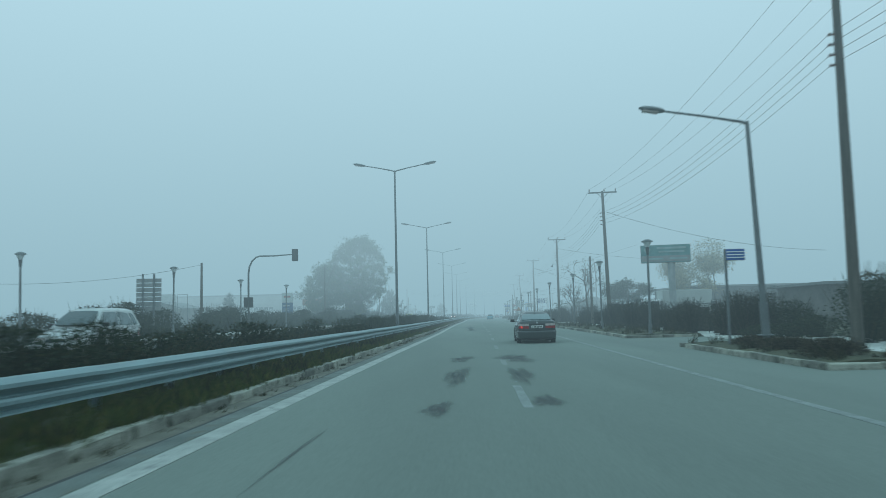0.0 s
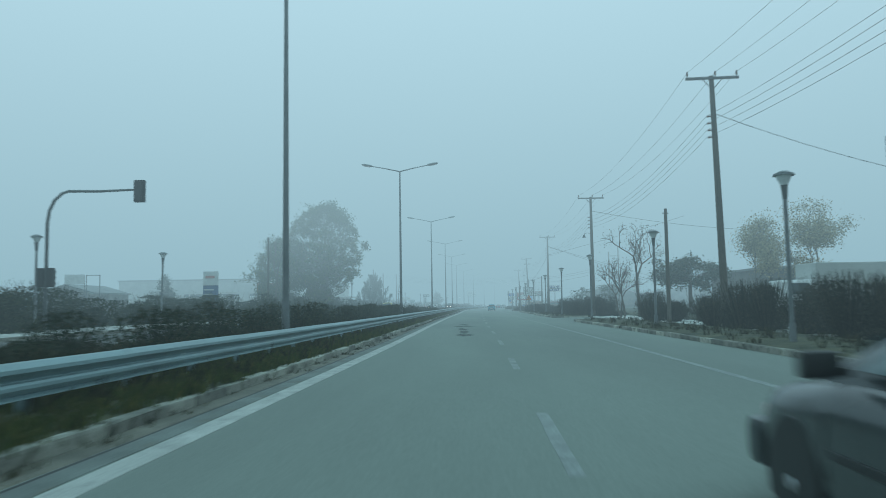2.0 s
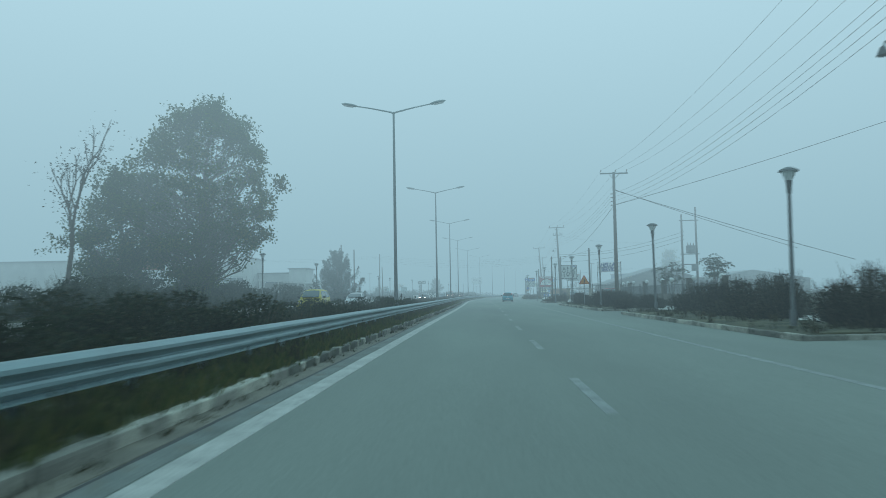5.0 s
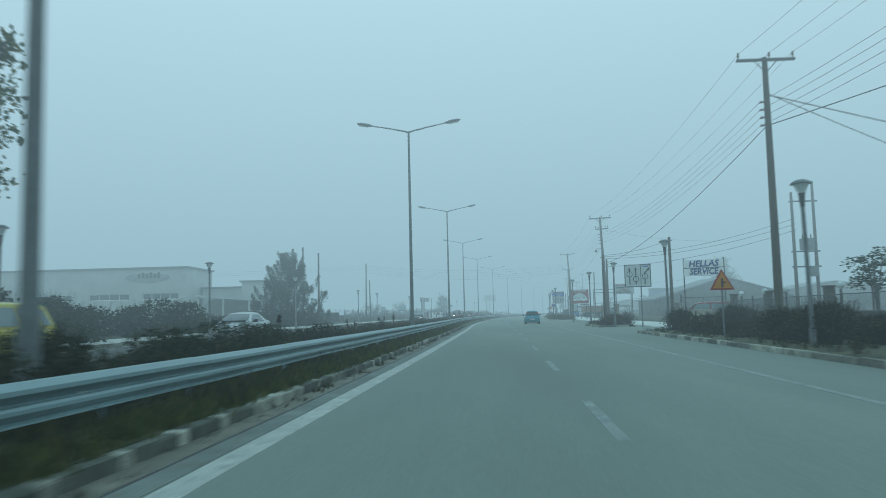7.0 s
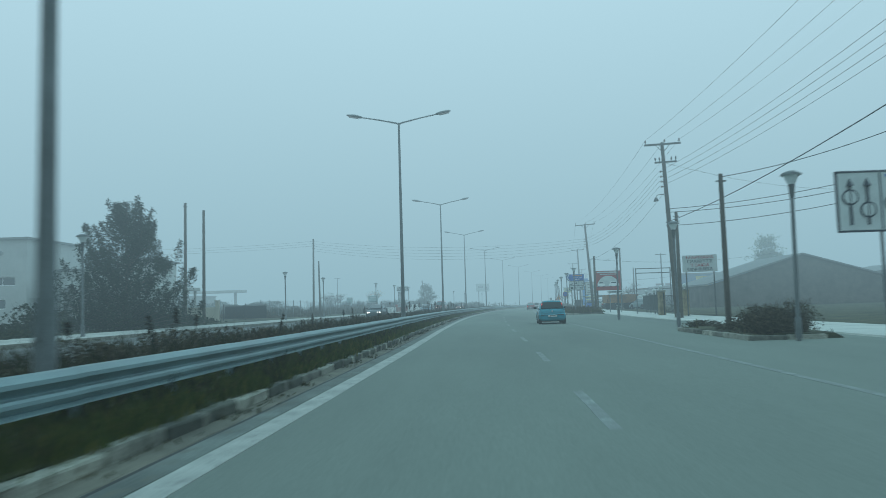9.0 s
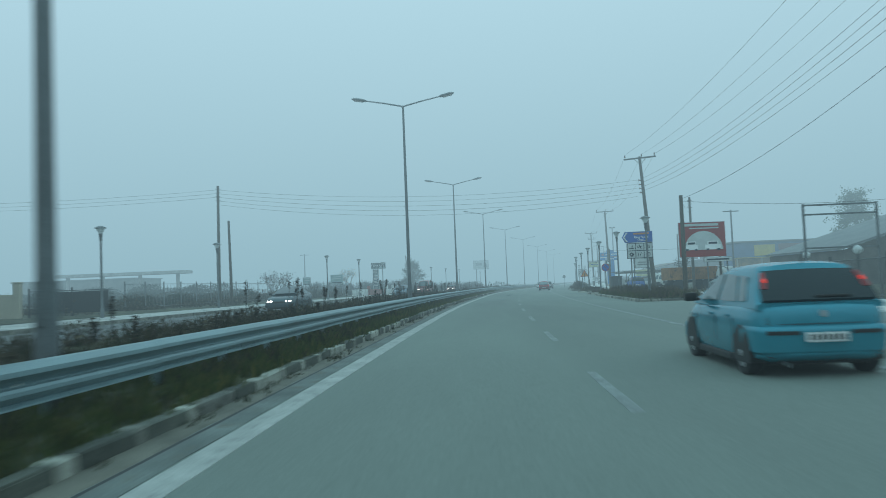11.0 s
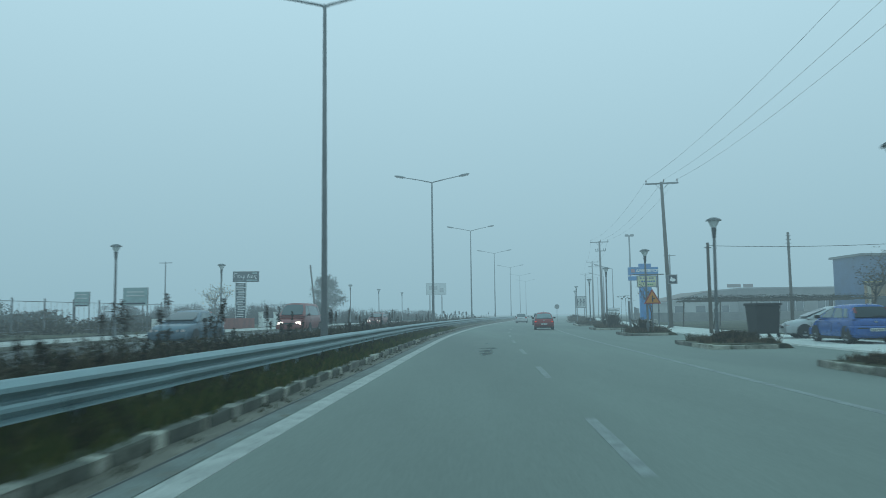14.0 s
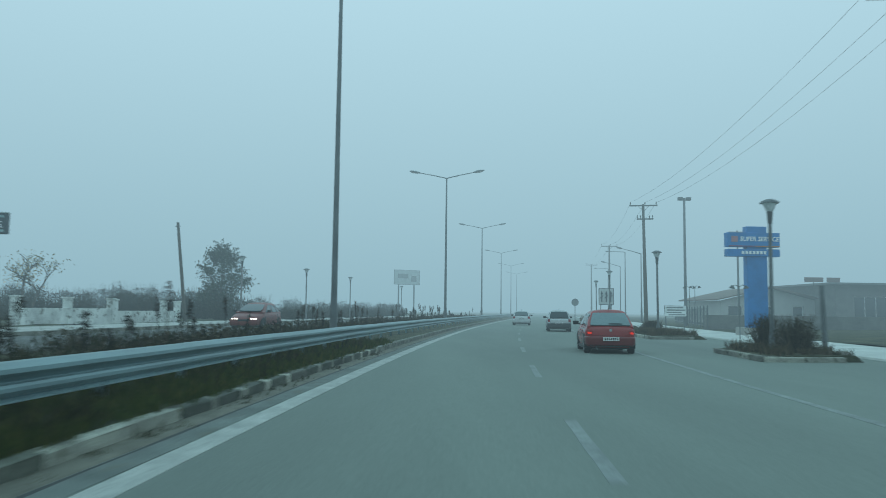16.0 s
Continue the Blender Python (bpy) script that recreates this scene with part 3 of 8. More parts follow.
def power_pole(height, arm, low_arm=False, racks=4, lean=0.0, lamp_side=False, label=""):
    ob = thing("power_pole", 0, 0, 0, 0, label or "weathered timber power pole with a steel cross arm and insulators", "power pole", "power poles along the road")
    bm = bmesh.new()
    rod(bm, (0, 0, -0.5), (0, 0, height), 0.175, 0.1, 12)
    part("pole", bm, WOOD, ob, smooth=True)
    if arm:
        bm = boxed((0, -0.1, height - 0.12), (arm, 0.09, 0.11), 0.008)
        for s in (-1, 1):
            rod(bm, (s * 0.42, -0.1, height - 0.16), (0, -0.1, height - 0.62), 0.018, n=6)
        part("cross_arm", bm, POLE_DARK, ob)
        for x in (-arm / 2 + 0.08, 0.14, arm / 2 - 0.08):
            bm = bmesh.new()
            insulator(bm, x, -0.1, height - 0.08)
            part("insulator", bm, CERAMIC, ob, smooth=True)
    if low_arm:
        bm = boxed((0.1, -0.1, height - 1.2), (1.3, 0.08, 0.1), 0.008)
        for x in (-0.5, -0.25, 0.45, 0.7):
            insulator(bm, x, -0.1, height - 1.16)
        part("switch_arm", bm, POLE_DARK, ob)
    for i in range(racks):
        bm = bmesh.new()
        z = height - 1.75 - 0.3 * i
        rod(bm, (-0.16, 0, z), (-0.28, 0, z), 0.03, 0.05, 8)
        box(bm, (-0.15, 0, z), (0.1, 0.05, 0.05))
        part("side_insulator", bm, CERAMIC, ob, smooth=True)
    if lamp_side:
        bm = tube([(0, -0.1, height - 3.2), (-0.35, -0.1, height - 3.1), (-0.6, -0.1, height - 3.15), (-0.66, -0.1, height - 3.3)], 0.022, 6)
        rod(bm, (-0.66, -0.1, height - 3.28), (-0.66, -0.1, height - 3.5), 0.06, 0.16, 10)
        part("bracket_lamp", bm, POLE_DARK, ob, "small bracket lamp with a dish shade", True)
    return ob


POLES = [(13.25, 20.6, 10.6, 2.25, -0.5), (12.9, 58.5, 10.75, 2.25, 1.0), (12.75, 90.5, 10.25, 2.2, 0.0), (12.75, 131.3, 10.65, 2.2, -0.2), (12.95, 177.3, 10.45, 2.15, 2.2),
         (12.6, 218.4, 10.05, 2.3, 3.5), (14.15, 262.0, 10.2, 2.3, 1.6), (12.95, 300.2, 9.8, 2.2, 0.9), (13.9, 341.0, 10.2, 2.2, 0.0), (13.9, 381.0, 10.2, 2.2, 0.0)]
pole_tops = []
for i, (u, y, h, a, lean) in enumerate(POLES):
    ob = power_pole(h, a, low_arm=i in (4, 7), racks=4 if i < 6 else 0, lamp_side=i in (2, 4))
    p = at(u, y)
    ob.matrix_basis = pose(p.x + math.sin(radians(lean)) * h, y, 0.0, 0, -lean, heading(y) * 0.6)
    pole_tops.append((Vector((p.x, y, h)), a))


def cable(name, a, b, sag, r=0.012, label="", n=14):
    pts = []
    for i in range(n + 1):
        s = i / n
        q = Vector(a).lerp(Vector(b), s)
        q.z -= sag * 4 * s * (1 - s)
        pts.append(q)
    return pts


def wires(name, runs, label, r=0.0075):
    """One span of power lines between two poles: each wire a part."""
    ob = thing(name, 0, 0, 0, 0, label, "power line", "power lines along the road")
    for pts in runs:
        part("wire", tube(pts, r, 4), WIRE, ob)
    return ob


start = Vector((edge_x(-18) + 13.0, -18, 10.6))
tops = [(start, 2.25)] + pole_tops
for i, ((a, wa), (b, wb)) in enumerate(zip(tops, tops[1:])):
    runs = []
    for f in (-0.46, 0.06, 0.46):
        runs.append(cable("wire", a + Vector((f * wa, -0.1, 0.14)), b + Vector((f * wb, -0.1, 0.14)), 0.75))
    if i < 6:
        for k in range(4):
            runs.append(cable("wire", a + Vector((-0.28, 0, -1.75 - 0.3 * k)), b + Vector((-0.28, 0, -1.75 - 0.3 * k)), 0.8))
    wires("power_line", runs, "thin overhead wires sagging between timber poles")



# ---------------------------------------------------------------- kerbs and verges
kerb_median = thing("kerb_median", 0, 0, 0, 0, "worn pale kerbstones along the median, chipped and dirty", "kerb", "", "structure")
kerb_run(kerb_median, -0.65, -6, 262, 21, 0.0, grimy_from=82)
setting("kerb_median_far", far_kerb(-0.65, 262, 420, 0.0), KERB, "pale kerbstones along the median", "kerb")
setting("kerb_opposite", far_kerb(-12.4, -60, 420, 0.18), KERB, "pale kerb of the far pavement", "kerb")
setting("kerb_opposite_inner", far_kerb(-6.2, -60, 420, 0.14), KERB, "pale kerb of the median's far side", "kerb")

VERGES = [(-40, 8), (13.4, 23.2), (31.5, 75), (88.5, 109.3), (115.4, 139.4), (153, 160), (199.5, 219.5), (223.0, 226.3), (233.2, 237.6), (246.8, 250.4), (259.7, 264.0), (274, 283), (299, 330)]
for i, (y0, y1) in enumerate(VERGES):
    wide = y1 - y0 > 12
    u1 = 12.25 if wide else 11.5
    bm = strip([(9.1, 0.12), (9.8, 0.16), (u1 - 0.2, 0.15), (u1, 0.02)], y0 + 0.2, y1 - 0.2, 0.8, 0.04, 40 + i)
    for e in [e for e in bm.edges if e.is_boundary and abs(e.verts[0].co.y - e.verts[1].co.y) < 0.05]:
        r = bmesh.ops.extrude_edge_only(bm, edges=[e])
        for v in [g for g in r["geom"] if isinstance(g, bmesh.types.BMVert)]:
            v.co.z = -0.05
    setting("verge", bm, SOIL, "kerbed roadside verge of soil and dead grass", "verge", True)
    kb = thing("kerb_right", 0, 0, 0, 0, "worn pale kerbstones round a roadside verge", "kerb", "", "structure")
    kerb_run(kb, 9.0, max(y0, -8), y1 - 0.9, 60 + i, 0.01)
    for yy in (y0, y1):
        for k in range(1, int((u1 - 9.0) / 1.0) + 1):
            ob = new("kerbstone", KERBS[k % 6])
            ob.parent = kb
            p = at(9.0 + k - 0.05, yy)
            ob.matrix_basis = pose(p.x, yy + (0.05 if yy == y0 else -0.1), -0.012, 0, 0, 90)


# ---------------------------------------------------------------- plants
def mesh_of(name, verts, faces, mat):
    me = bpy.data.meshes.new(name)
    me.from_pydata([tuple(v) for v in verts], [], [tuple(f) for f in faces])
    me.materials.append(mat)
    return me


def leaf_cloud(rng, centres, size, flat=0.0, aspect=0.55):
    """Pointed leaves, one at each centre, turned every way; flat draws them level."""
    n = len(centres)
    c = np.asarray(centres, float)
    d = rng.normal(size=(n, 3))
    d[:, 2] *= 1 - flat
    d /= np.linalg.norm(d, axis=1)[:, None] + 1e-9
    e = rng.normal(size=(n, 3))
    e -= d * (e * d).sum(1)[:, None]
    e /= np.linalg.norm(e, axis=1)[:, None] + 1e-9
    s = size * rng.uniform(0.55, 1.3, n)[:, None]
    q = np.stack([c, c + d * s * 0.5 + e * s * aspect * 0.5, c + d * s, c + d * s * 0.5 - e * s * aspect * 0.5], 1)
    v = q.reshape(-1, 3)
    f = np.arange(4 * n).reshape(n, 4)
    return v, f


def sticks(rng, a, b, r0, r1):
    """Three-sided twigs from points a to points b."""
    a, b = np.asarray(a, float), np.asarray(b, float)
    n = len(a)
    d = b - a
    d /= np.linalg.norm(d, axis=1)[:, None] + 1e-9
    e = np.cross(d, rng.normal(size=(n, 3)))
    e /= np.linalg.norm(e, axis=1)[:, None] + 1e-9
    g = np.cross(d, e)
    r0 = np.broadcast_to(r0, (n,))[:, None]
    r1 = np.broadcast_to(r1, (n,))[:, None]
    vs = []
    for k in range(3):
        w = math.cos(2.094 * k) * e + math.sin(2.094 * k) * g
        vs += [a + w * r0, b + w * r1]
    v = np.stack(vs, 1).reshape(-1, 3)
    i = np.arange(n)[:, None] * 6
    f = np.concatenate([i + np.array([[0, 2, 3, 1]]), i + np.array([[2, 4, 5, 3]]), i + np.array([[4, 0, 1, 5]])])
    return v, f


def join(pieces):
    vs, fs, n = [], [], 0
    for v, f in pieces:
        vs.append(v)
        fs.append(f + n)
        n += len(v)
    return np.concatenate(vs), np.concatenate(fs)


LEAF_DARK = leafy("dark_scrub_leaves", (0.026, 0.038, 0.016), (0.062, 0.058, 0.026))
LEAF_DRY = leafy("dry_brown_leaves", (0.07, 0.054, 0.034), (0.13, 0.105, 0.066))
LEAF_MIXED = leafy("dark_hedge_leaves", (0.036, 0.034, 0.02), (0.08, 0.064, 0.04))
LEAF_OLIVE = leafy("autumn_poplar_leaves", (0.042, 0.086, 0.012), (0.14, 0.14, 0.018), thin=0.4)
LEAF_PINE = leafy("pine_needles", (0.03, 0.048, 0.03), (0.055, 0.07, 0.04))
LEAF_GREEN = leafy("grey_green_leaves", (0.055, 0.075, 0.045), (0.10, 0.11, 0.06))
LEAF_PALE = leafy("pale_autumn_leaves", (0.3, 0.248, 0.126), (0.51, 0.403, 0.224))
GRASS = leafy("dull_grass", (0.04, 0.04, 0.016), (0.09, 0.066, 0.03))
GRASS_GREEN = leafy("damp_green_grass", (0.062, 0.08, 0.0155), (0.125, 0.108, 0.024))


def road_xyz(u, y, z):
    x = np.interp(y, EX_Y, EX_X)
    return np.stack([x + u, y, z], 1)


EX_Y = np.arange(-120, 700, 1.0)
EX_X = np.array([edge_x(float(v)) for v in EX_Y])


def stuff(name, v, f, mat, label, category):
    return tagged(new(name, mesh_of(name, v, f, mat)), label, category, "", "stuff")


def scrub(name, seed, u0, u1, y0, y1, per_m, height, leaf, mat, label, twigs=0.3, base=0.15, clump=1.3, hollow=0.25, low=0.0):
    """A belt of shrubs along the road, uneven in height, with gaps and bare twigs."""
    rng = np.random.default_rng(seed)
    n = int((y1 - y0) * per_m)
    nc = max(3, int((y1 - y0) * (u1 - u0) / clump**2 * 0.8))
    cy, cu = rng.uniform(y0, y1, nc), rng.uniform(u0, u1, nc)
    ch = height * rng.uniform(0.45, 1.25, nc) * np.where(rng.random(nc) < hollow, 0.45, 1)
    k = rng.integers(0, nc, n)
    a = rng.uniform(0, 2 * np.pi, n)
    rr = np.sqrt(rng.random(n)) * clump * 0.75
    t = rng.random(n) ** 0.75
    prof = np.sqrt(np.clip(1 - (t - 0.25) ** 2 / 0.62, 0.05, 1))
    c = road_xyz(cu[k] + np.cos(a) * rr * prof, cy[k] + np.sin(a) * rr * prof, base + low + t * ch[k])
    pieces = [leaf_cloud(rng, c, leaf)]
    m = int(n * twigs * 0.25)
    if m:
        k = rng.integers(0, nc, m)
        a = rng.uniform(0, 2 * np.pi, m)
        r = rng.random(m) * clump * 0.7
        lo = road_xyz(cu[k] + np.cos(a) * r * 0.3, cy[k] + np.sin(a) * r * 0.3, np.full(m, base - 0.1))
        hi = road_xyz(cu[k] + np.cos(a) * r, cy[k] + np.sin(a) * r, base + ch[k] * rng.uniform(0.6, 1.2, m))
        pieces.append(sticks(rng, lo, hi, 0.012, 0.004))
    return stuff(name, *join(pieces), mat, label, "shrubs")


def grass(name, seed, u0, u1, y0, y1, per_m, height, mat, label, base):
    rng = np.random.default_rng(seed)
    n = int((y1 - y0) * per_m)
    nt = max(4, n // 14)
    ty, tu, th = rng.uniform(y0, y1, nt), rng.uniform(u0, u1, nt), height * rng.uniform(0.4, 1.3, nt)
    k = rng.integers(0, nt, n)
    a = road_xyz(tu[k] + rng.normal(0, 0.07, n), ty[k] + rng.normal(0, 0.07, n), base + 0.02 * rng.random(n) - 0.03)
    h = th[k] * rng.uniform(0.5, 1.1, n)
    tip = a + np.stack([rng.normal(0, 0.35, n) * h, rng.normal(0, 0.35, n) * h, h], 1)
    side = rng.normal(size=(n, 3)) * 0.006 * (1 + 1.2 * height)
    side[:, 2] = 0
    mid = (a + tip) / 2 + np.array([0, 0, 0.1]) * h[:, None]
    v = np.stack([a - side, a + side, mid + side * 0.7, tip, mid - side * 0.7], 1).reshape(-1, 3)
    f = np.arange(5 * n).reshape(n, 5)
    return stuff(name, v, f, mat, label, "grass")


grass("verge_grass", 1, -2.4, -0.70, -4, 265, 1300, 0.17, GRASS_GREEN, "dull green and straw grass under the guard rail", 0.14)
grass("dry_verge_grass", 2, -2.6, -0.76, -4, 265, 130, 0.28, GRASS, "dry straw-coloured grass beside the kerb", 0.14)
grass("median_grass", 3, -6.1, -2.2, -4, 330, 220, 0.42, GRASS, "tall dry grass of the median", 0.24)
for i, (y0, y1) in enumerate(VERGES):
    if y0 > 10:
        grass("verge_grass", 50 + i, 9.2, 12.1 if y1 - y0 > 12 else 11.2, y0 + 0.3, y1 - 0.3, 90, 0.26, GRASS, "dry grass of a kerbed roadside verge", 0.14)
grass("gutter_weeds", 7, -0.60, -0.40, -4, 262, 36, 0.07, GRASS, "small weeds and washed-up soil in the gutter", 0.02)
GRASS_BROWN = leafy("withered_brown_grass", (0.10, 0.072, 0.04), (0.19, 0.15, 0.09))
grass("verge_grass", 8, 9.2, 12.2, 199.8, 219.3, 700, 0.32, GRASS_GREEN, "dull green grass on a kerbed verge", 0.14)
grass("withered_grass", 6, 9.4, 12.2, 199.8, 219.3, 450, 0.45, GRASS_BROWN, "withered brown grass and weeds on a verge", 0.14)
for i, (y0, y1, h) in enumerate([(223.3, 226.0, 0.2), (233.6, 237.3, 0.25), (247.2, 250.1, 0.3), (260, 263.7, 0.28), (274.5, 282.6, 0.3), (299.5, 328, 0.5)]):
    grass("withered_grass", 40 + i, 9.3, 11.3, y0, y1, 700, h, GRASS_BROWN, "withered brown grass tuft on a kerbed island", 0.14)
scrub("median_scrub", 11, -5.6, -2.2, -6, 46, 1300, 0.8, 0.085, LEAF_DARK, "dense dark scrub growing in the median", 0.4, 0.15, 1.2)
scrub("median_scrub", 12, -5.6, -2.3, 46, 90, 1500, 0.95, 0.085, LEAF_DARK, "dark scrub growing in the median", 0.4, 0.15, 1.2, 0.35)
scrub("median_scrub", 26, -5.4, -2.2, 90, 128, 1500, 0.74, 0.08, LEAF_DARK, "low dark scrub growing in the median", 0.4, 0.15, 1.1, 0.35)
scrub("median_scrub", 13, -5.8, -2.5, 128, 330, 260, 0.5, 0.10, LEAF_DRY, "low brown weeds of the median", 0.9, 0.15, 1.0, 0.4)
scrub("roadside_scrub", 14, -22, -15.2, 20, 112, 1300, 1.75, 0.14, LEAF_DARK, "overgrown dark scrub beyond the far pavement", 0.4, 0.2, 2.0, 0.3)
scrub("roadside_scrub", 15, -24, -16.0, 112, 152, 1100, 1.9, 0.19, LEAF_DARK, "overgrown dark scrub beyond the far pavement", 0.4, 0.2, 2.2, 0.25)
scrub("roadside_scrub", 25, -24, -16.6, 152, 190, 520, 1.3, 0.2, LEAF_DARK, "overgrown dark scrub beyond the far pavement", 0.4, 0.2, 2.2, 0.4)
scrub("roadside_scrub", 16, -30, -20.0, 206, 262, 400, 1.2, 0.16, LEAF_DRY, "dry scrub round yards beyond the far pavement", 0.5, 0.2, 2.2, 0.5)
scrub("roadside_scrub", 27, -29, -25.5, 222, 246, 700, 0.95, 0.1, LEAF_DARK, "clipped dark hedge behind a wire fence", 0.3, 0.3, 1.3, 0.1)
scrub("roadside_scrub", 28, -46, -21.5, 297, 309, 3400, 1.95, 0.13, LEAF_MIXED, "tall brown reeds behind a white garden wall", 0.9, 0.3, 1.4, 0.1)
scrub("far_trees", 34, -84, -46, 268, 292, 2600, 2.4, 0.26, LEAF_DARK, "hazy line of far trees behind yards", 0.2, 0.2, 4.0, 0.3)
scrub("roadside_scrub", 29, -20.5, -14.5, 296, 352, 480, 1.35, 0.12, LEAF_MIXED, "brown weeds and scrub beside the far pavement", 0.9, 0.3, 1.4, 0.2)
scrub("roadside_scrub", 33, -40, -21.5, 262, 296, 420, 0.75, 0.12, LEAF_MIXED, "low brown weeds in plots behind garden walls", 0.9, 0.3, 1.6, 0.3)
scrub("hedge_scrub", 17, 12.4, 15.4, 30, 76, 1500, 1.35, 0.075, LEAF_MIXED, "brown leafless hedge scrub along the verge", 0.9, 0.1, 1.3, 0.2)
scrub("hedge_scrub", 18, 11.2, 14.6, 88, 110, 1500, 1.25, 0.085, LEAF_MIXED, "brown hedge scrub along the verge", 0.9, 0.1, 1.2, 0.2)
scrub("hedge_scrub", 19, 10.2, 13.2, 114.5, 139, 1700, 0.85, 0.08, LEAF_MIXED, "dark brown hedge scrub along the verge", 0.9, 0.1, 1.2, 0.2)
scrub("hedge_scrub", 20, 9.6, 11.8, 153, 160, 900, 0.7, 0.07, LEAF_DRY, "low brown bush on a verge", 0.9, 0.1, 1.0, 0.2)
scrub("hedge_scrub", 21, 9.8, 12.2, 200, 219, 420, 0.5, 0.06, LEAF_DRY, "low brown scrub on a verge", 0.9, 0.1, 1.0, 0.3)
scrub("hedge_scrub", 22, 13.4, 17.0, -20, 30, 1300, 1.75, 0.09, LEAF_DARK, "dark evergreen hedge beside the pavement", 0.5, 0.1, 1.5, 0.2)
for i, (y0, y1, h) in enumerate([(14.5, 22, 0.3), (223.6, 225.8, 0.12), (234.4, 237.0, 0.3), (247.6, 249.6, 0.62), (261, 263.2, 0.75), (275, 282.2, 0.45), (300, 326, 0.6)]):
    scrub("island_bush", 30 + i, 9.8, 10.6, y0, y1, 1300, h, 0.055, LEAF_DRY, "low dark-brown bush on a kerbed island", 0.9, 0.12, 0.9, 0.1)

# tall dead weeds with dark spindle-shaped seed heads in the median
rng = np.random.default_rng(77)
n = 340
wy, wu = np.where(rng.random(n) < 0.8, rng.uniform(185, 330, n), rng.uniform(104, 190, n)), rng.uniform(-5.8, -2.4, n)
wy[::3] = np.repeat(rng.uniform(195, 320, 52), 4)[:len(wy[::3])] + rng.normal(0, 0.5, len(wy[::3]))
wh = (0.5 + 0.95 * rng.random(n) ** 1.6) * np.where(wy < 160, 0.75, 1)
foot = road_xyz(wu, wy, np.full(n, 0.15))
tip = foot + np.stack([rng.normal(0, 0.10, n), rng.normal(0, 0.10, n), wh], 1)
k = np.repeat(np.arange(n), 110)
long = rng.uniform(0.2, 0.52, n)[k]
s = rng.random(len(k))
fat = (np.sin(np.pi * np.clip(s, 0.04, 0.97)) ** 0.7 * rng.uniform(0.035, 0.075, n)[k])[:, None]
axis = ((tip - foot) / np.linalg.norm(tip - foot, axis=1)[:, None])[k]
heads = tip[k] - axis * (long * s)[:, None] + rng.normal(0, 0.5, (len(k), 3)) * fat
leg = np.repeat(np.arange(n), 4)
low = foot[leg] + (tip - foot)[leg] * rng.uniform(0.1, 0.6, len(leg))[:, None] + rng.normal(0, 0.06, (len(leg), 3))
stuff("seeding_weeds", *join([sticks(rng, foot, tip, 0.014, 0.008), leaf_cloud(rng, heads, 0.055), leaf_cloud(rng, low, 0.08)]), leafy("dead_weed_heads", (0.035, 0.03, 0.022), (0.085, 0.06, 0.04)), "tall dead weeds with dark spindle-shaped seed heads", "weeds")


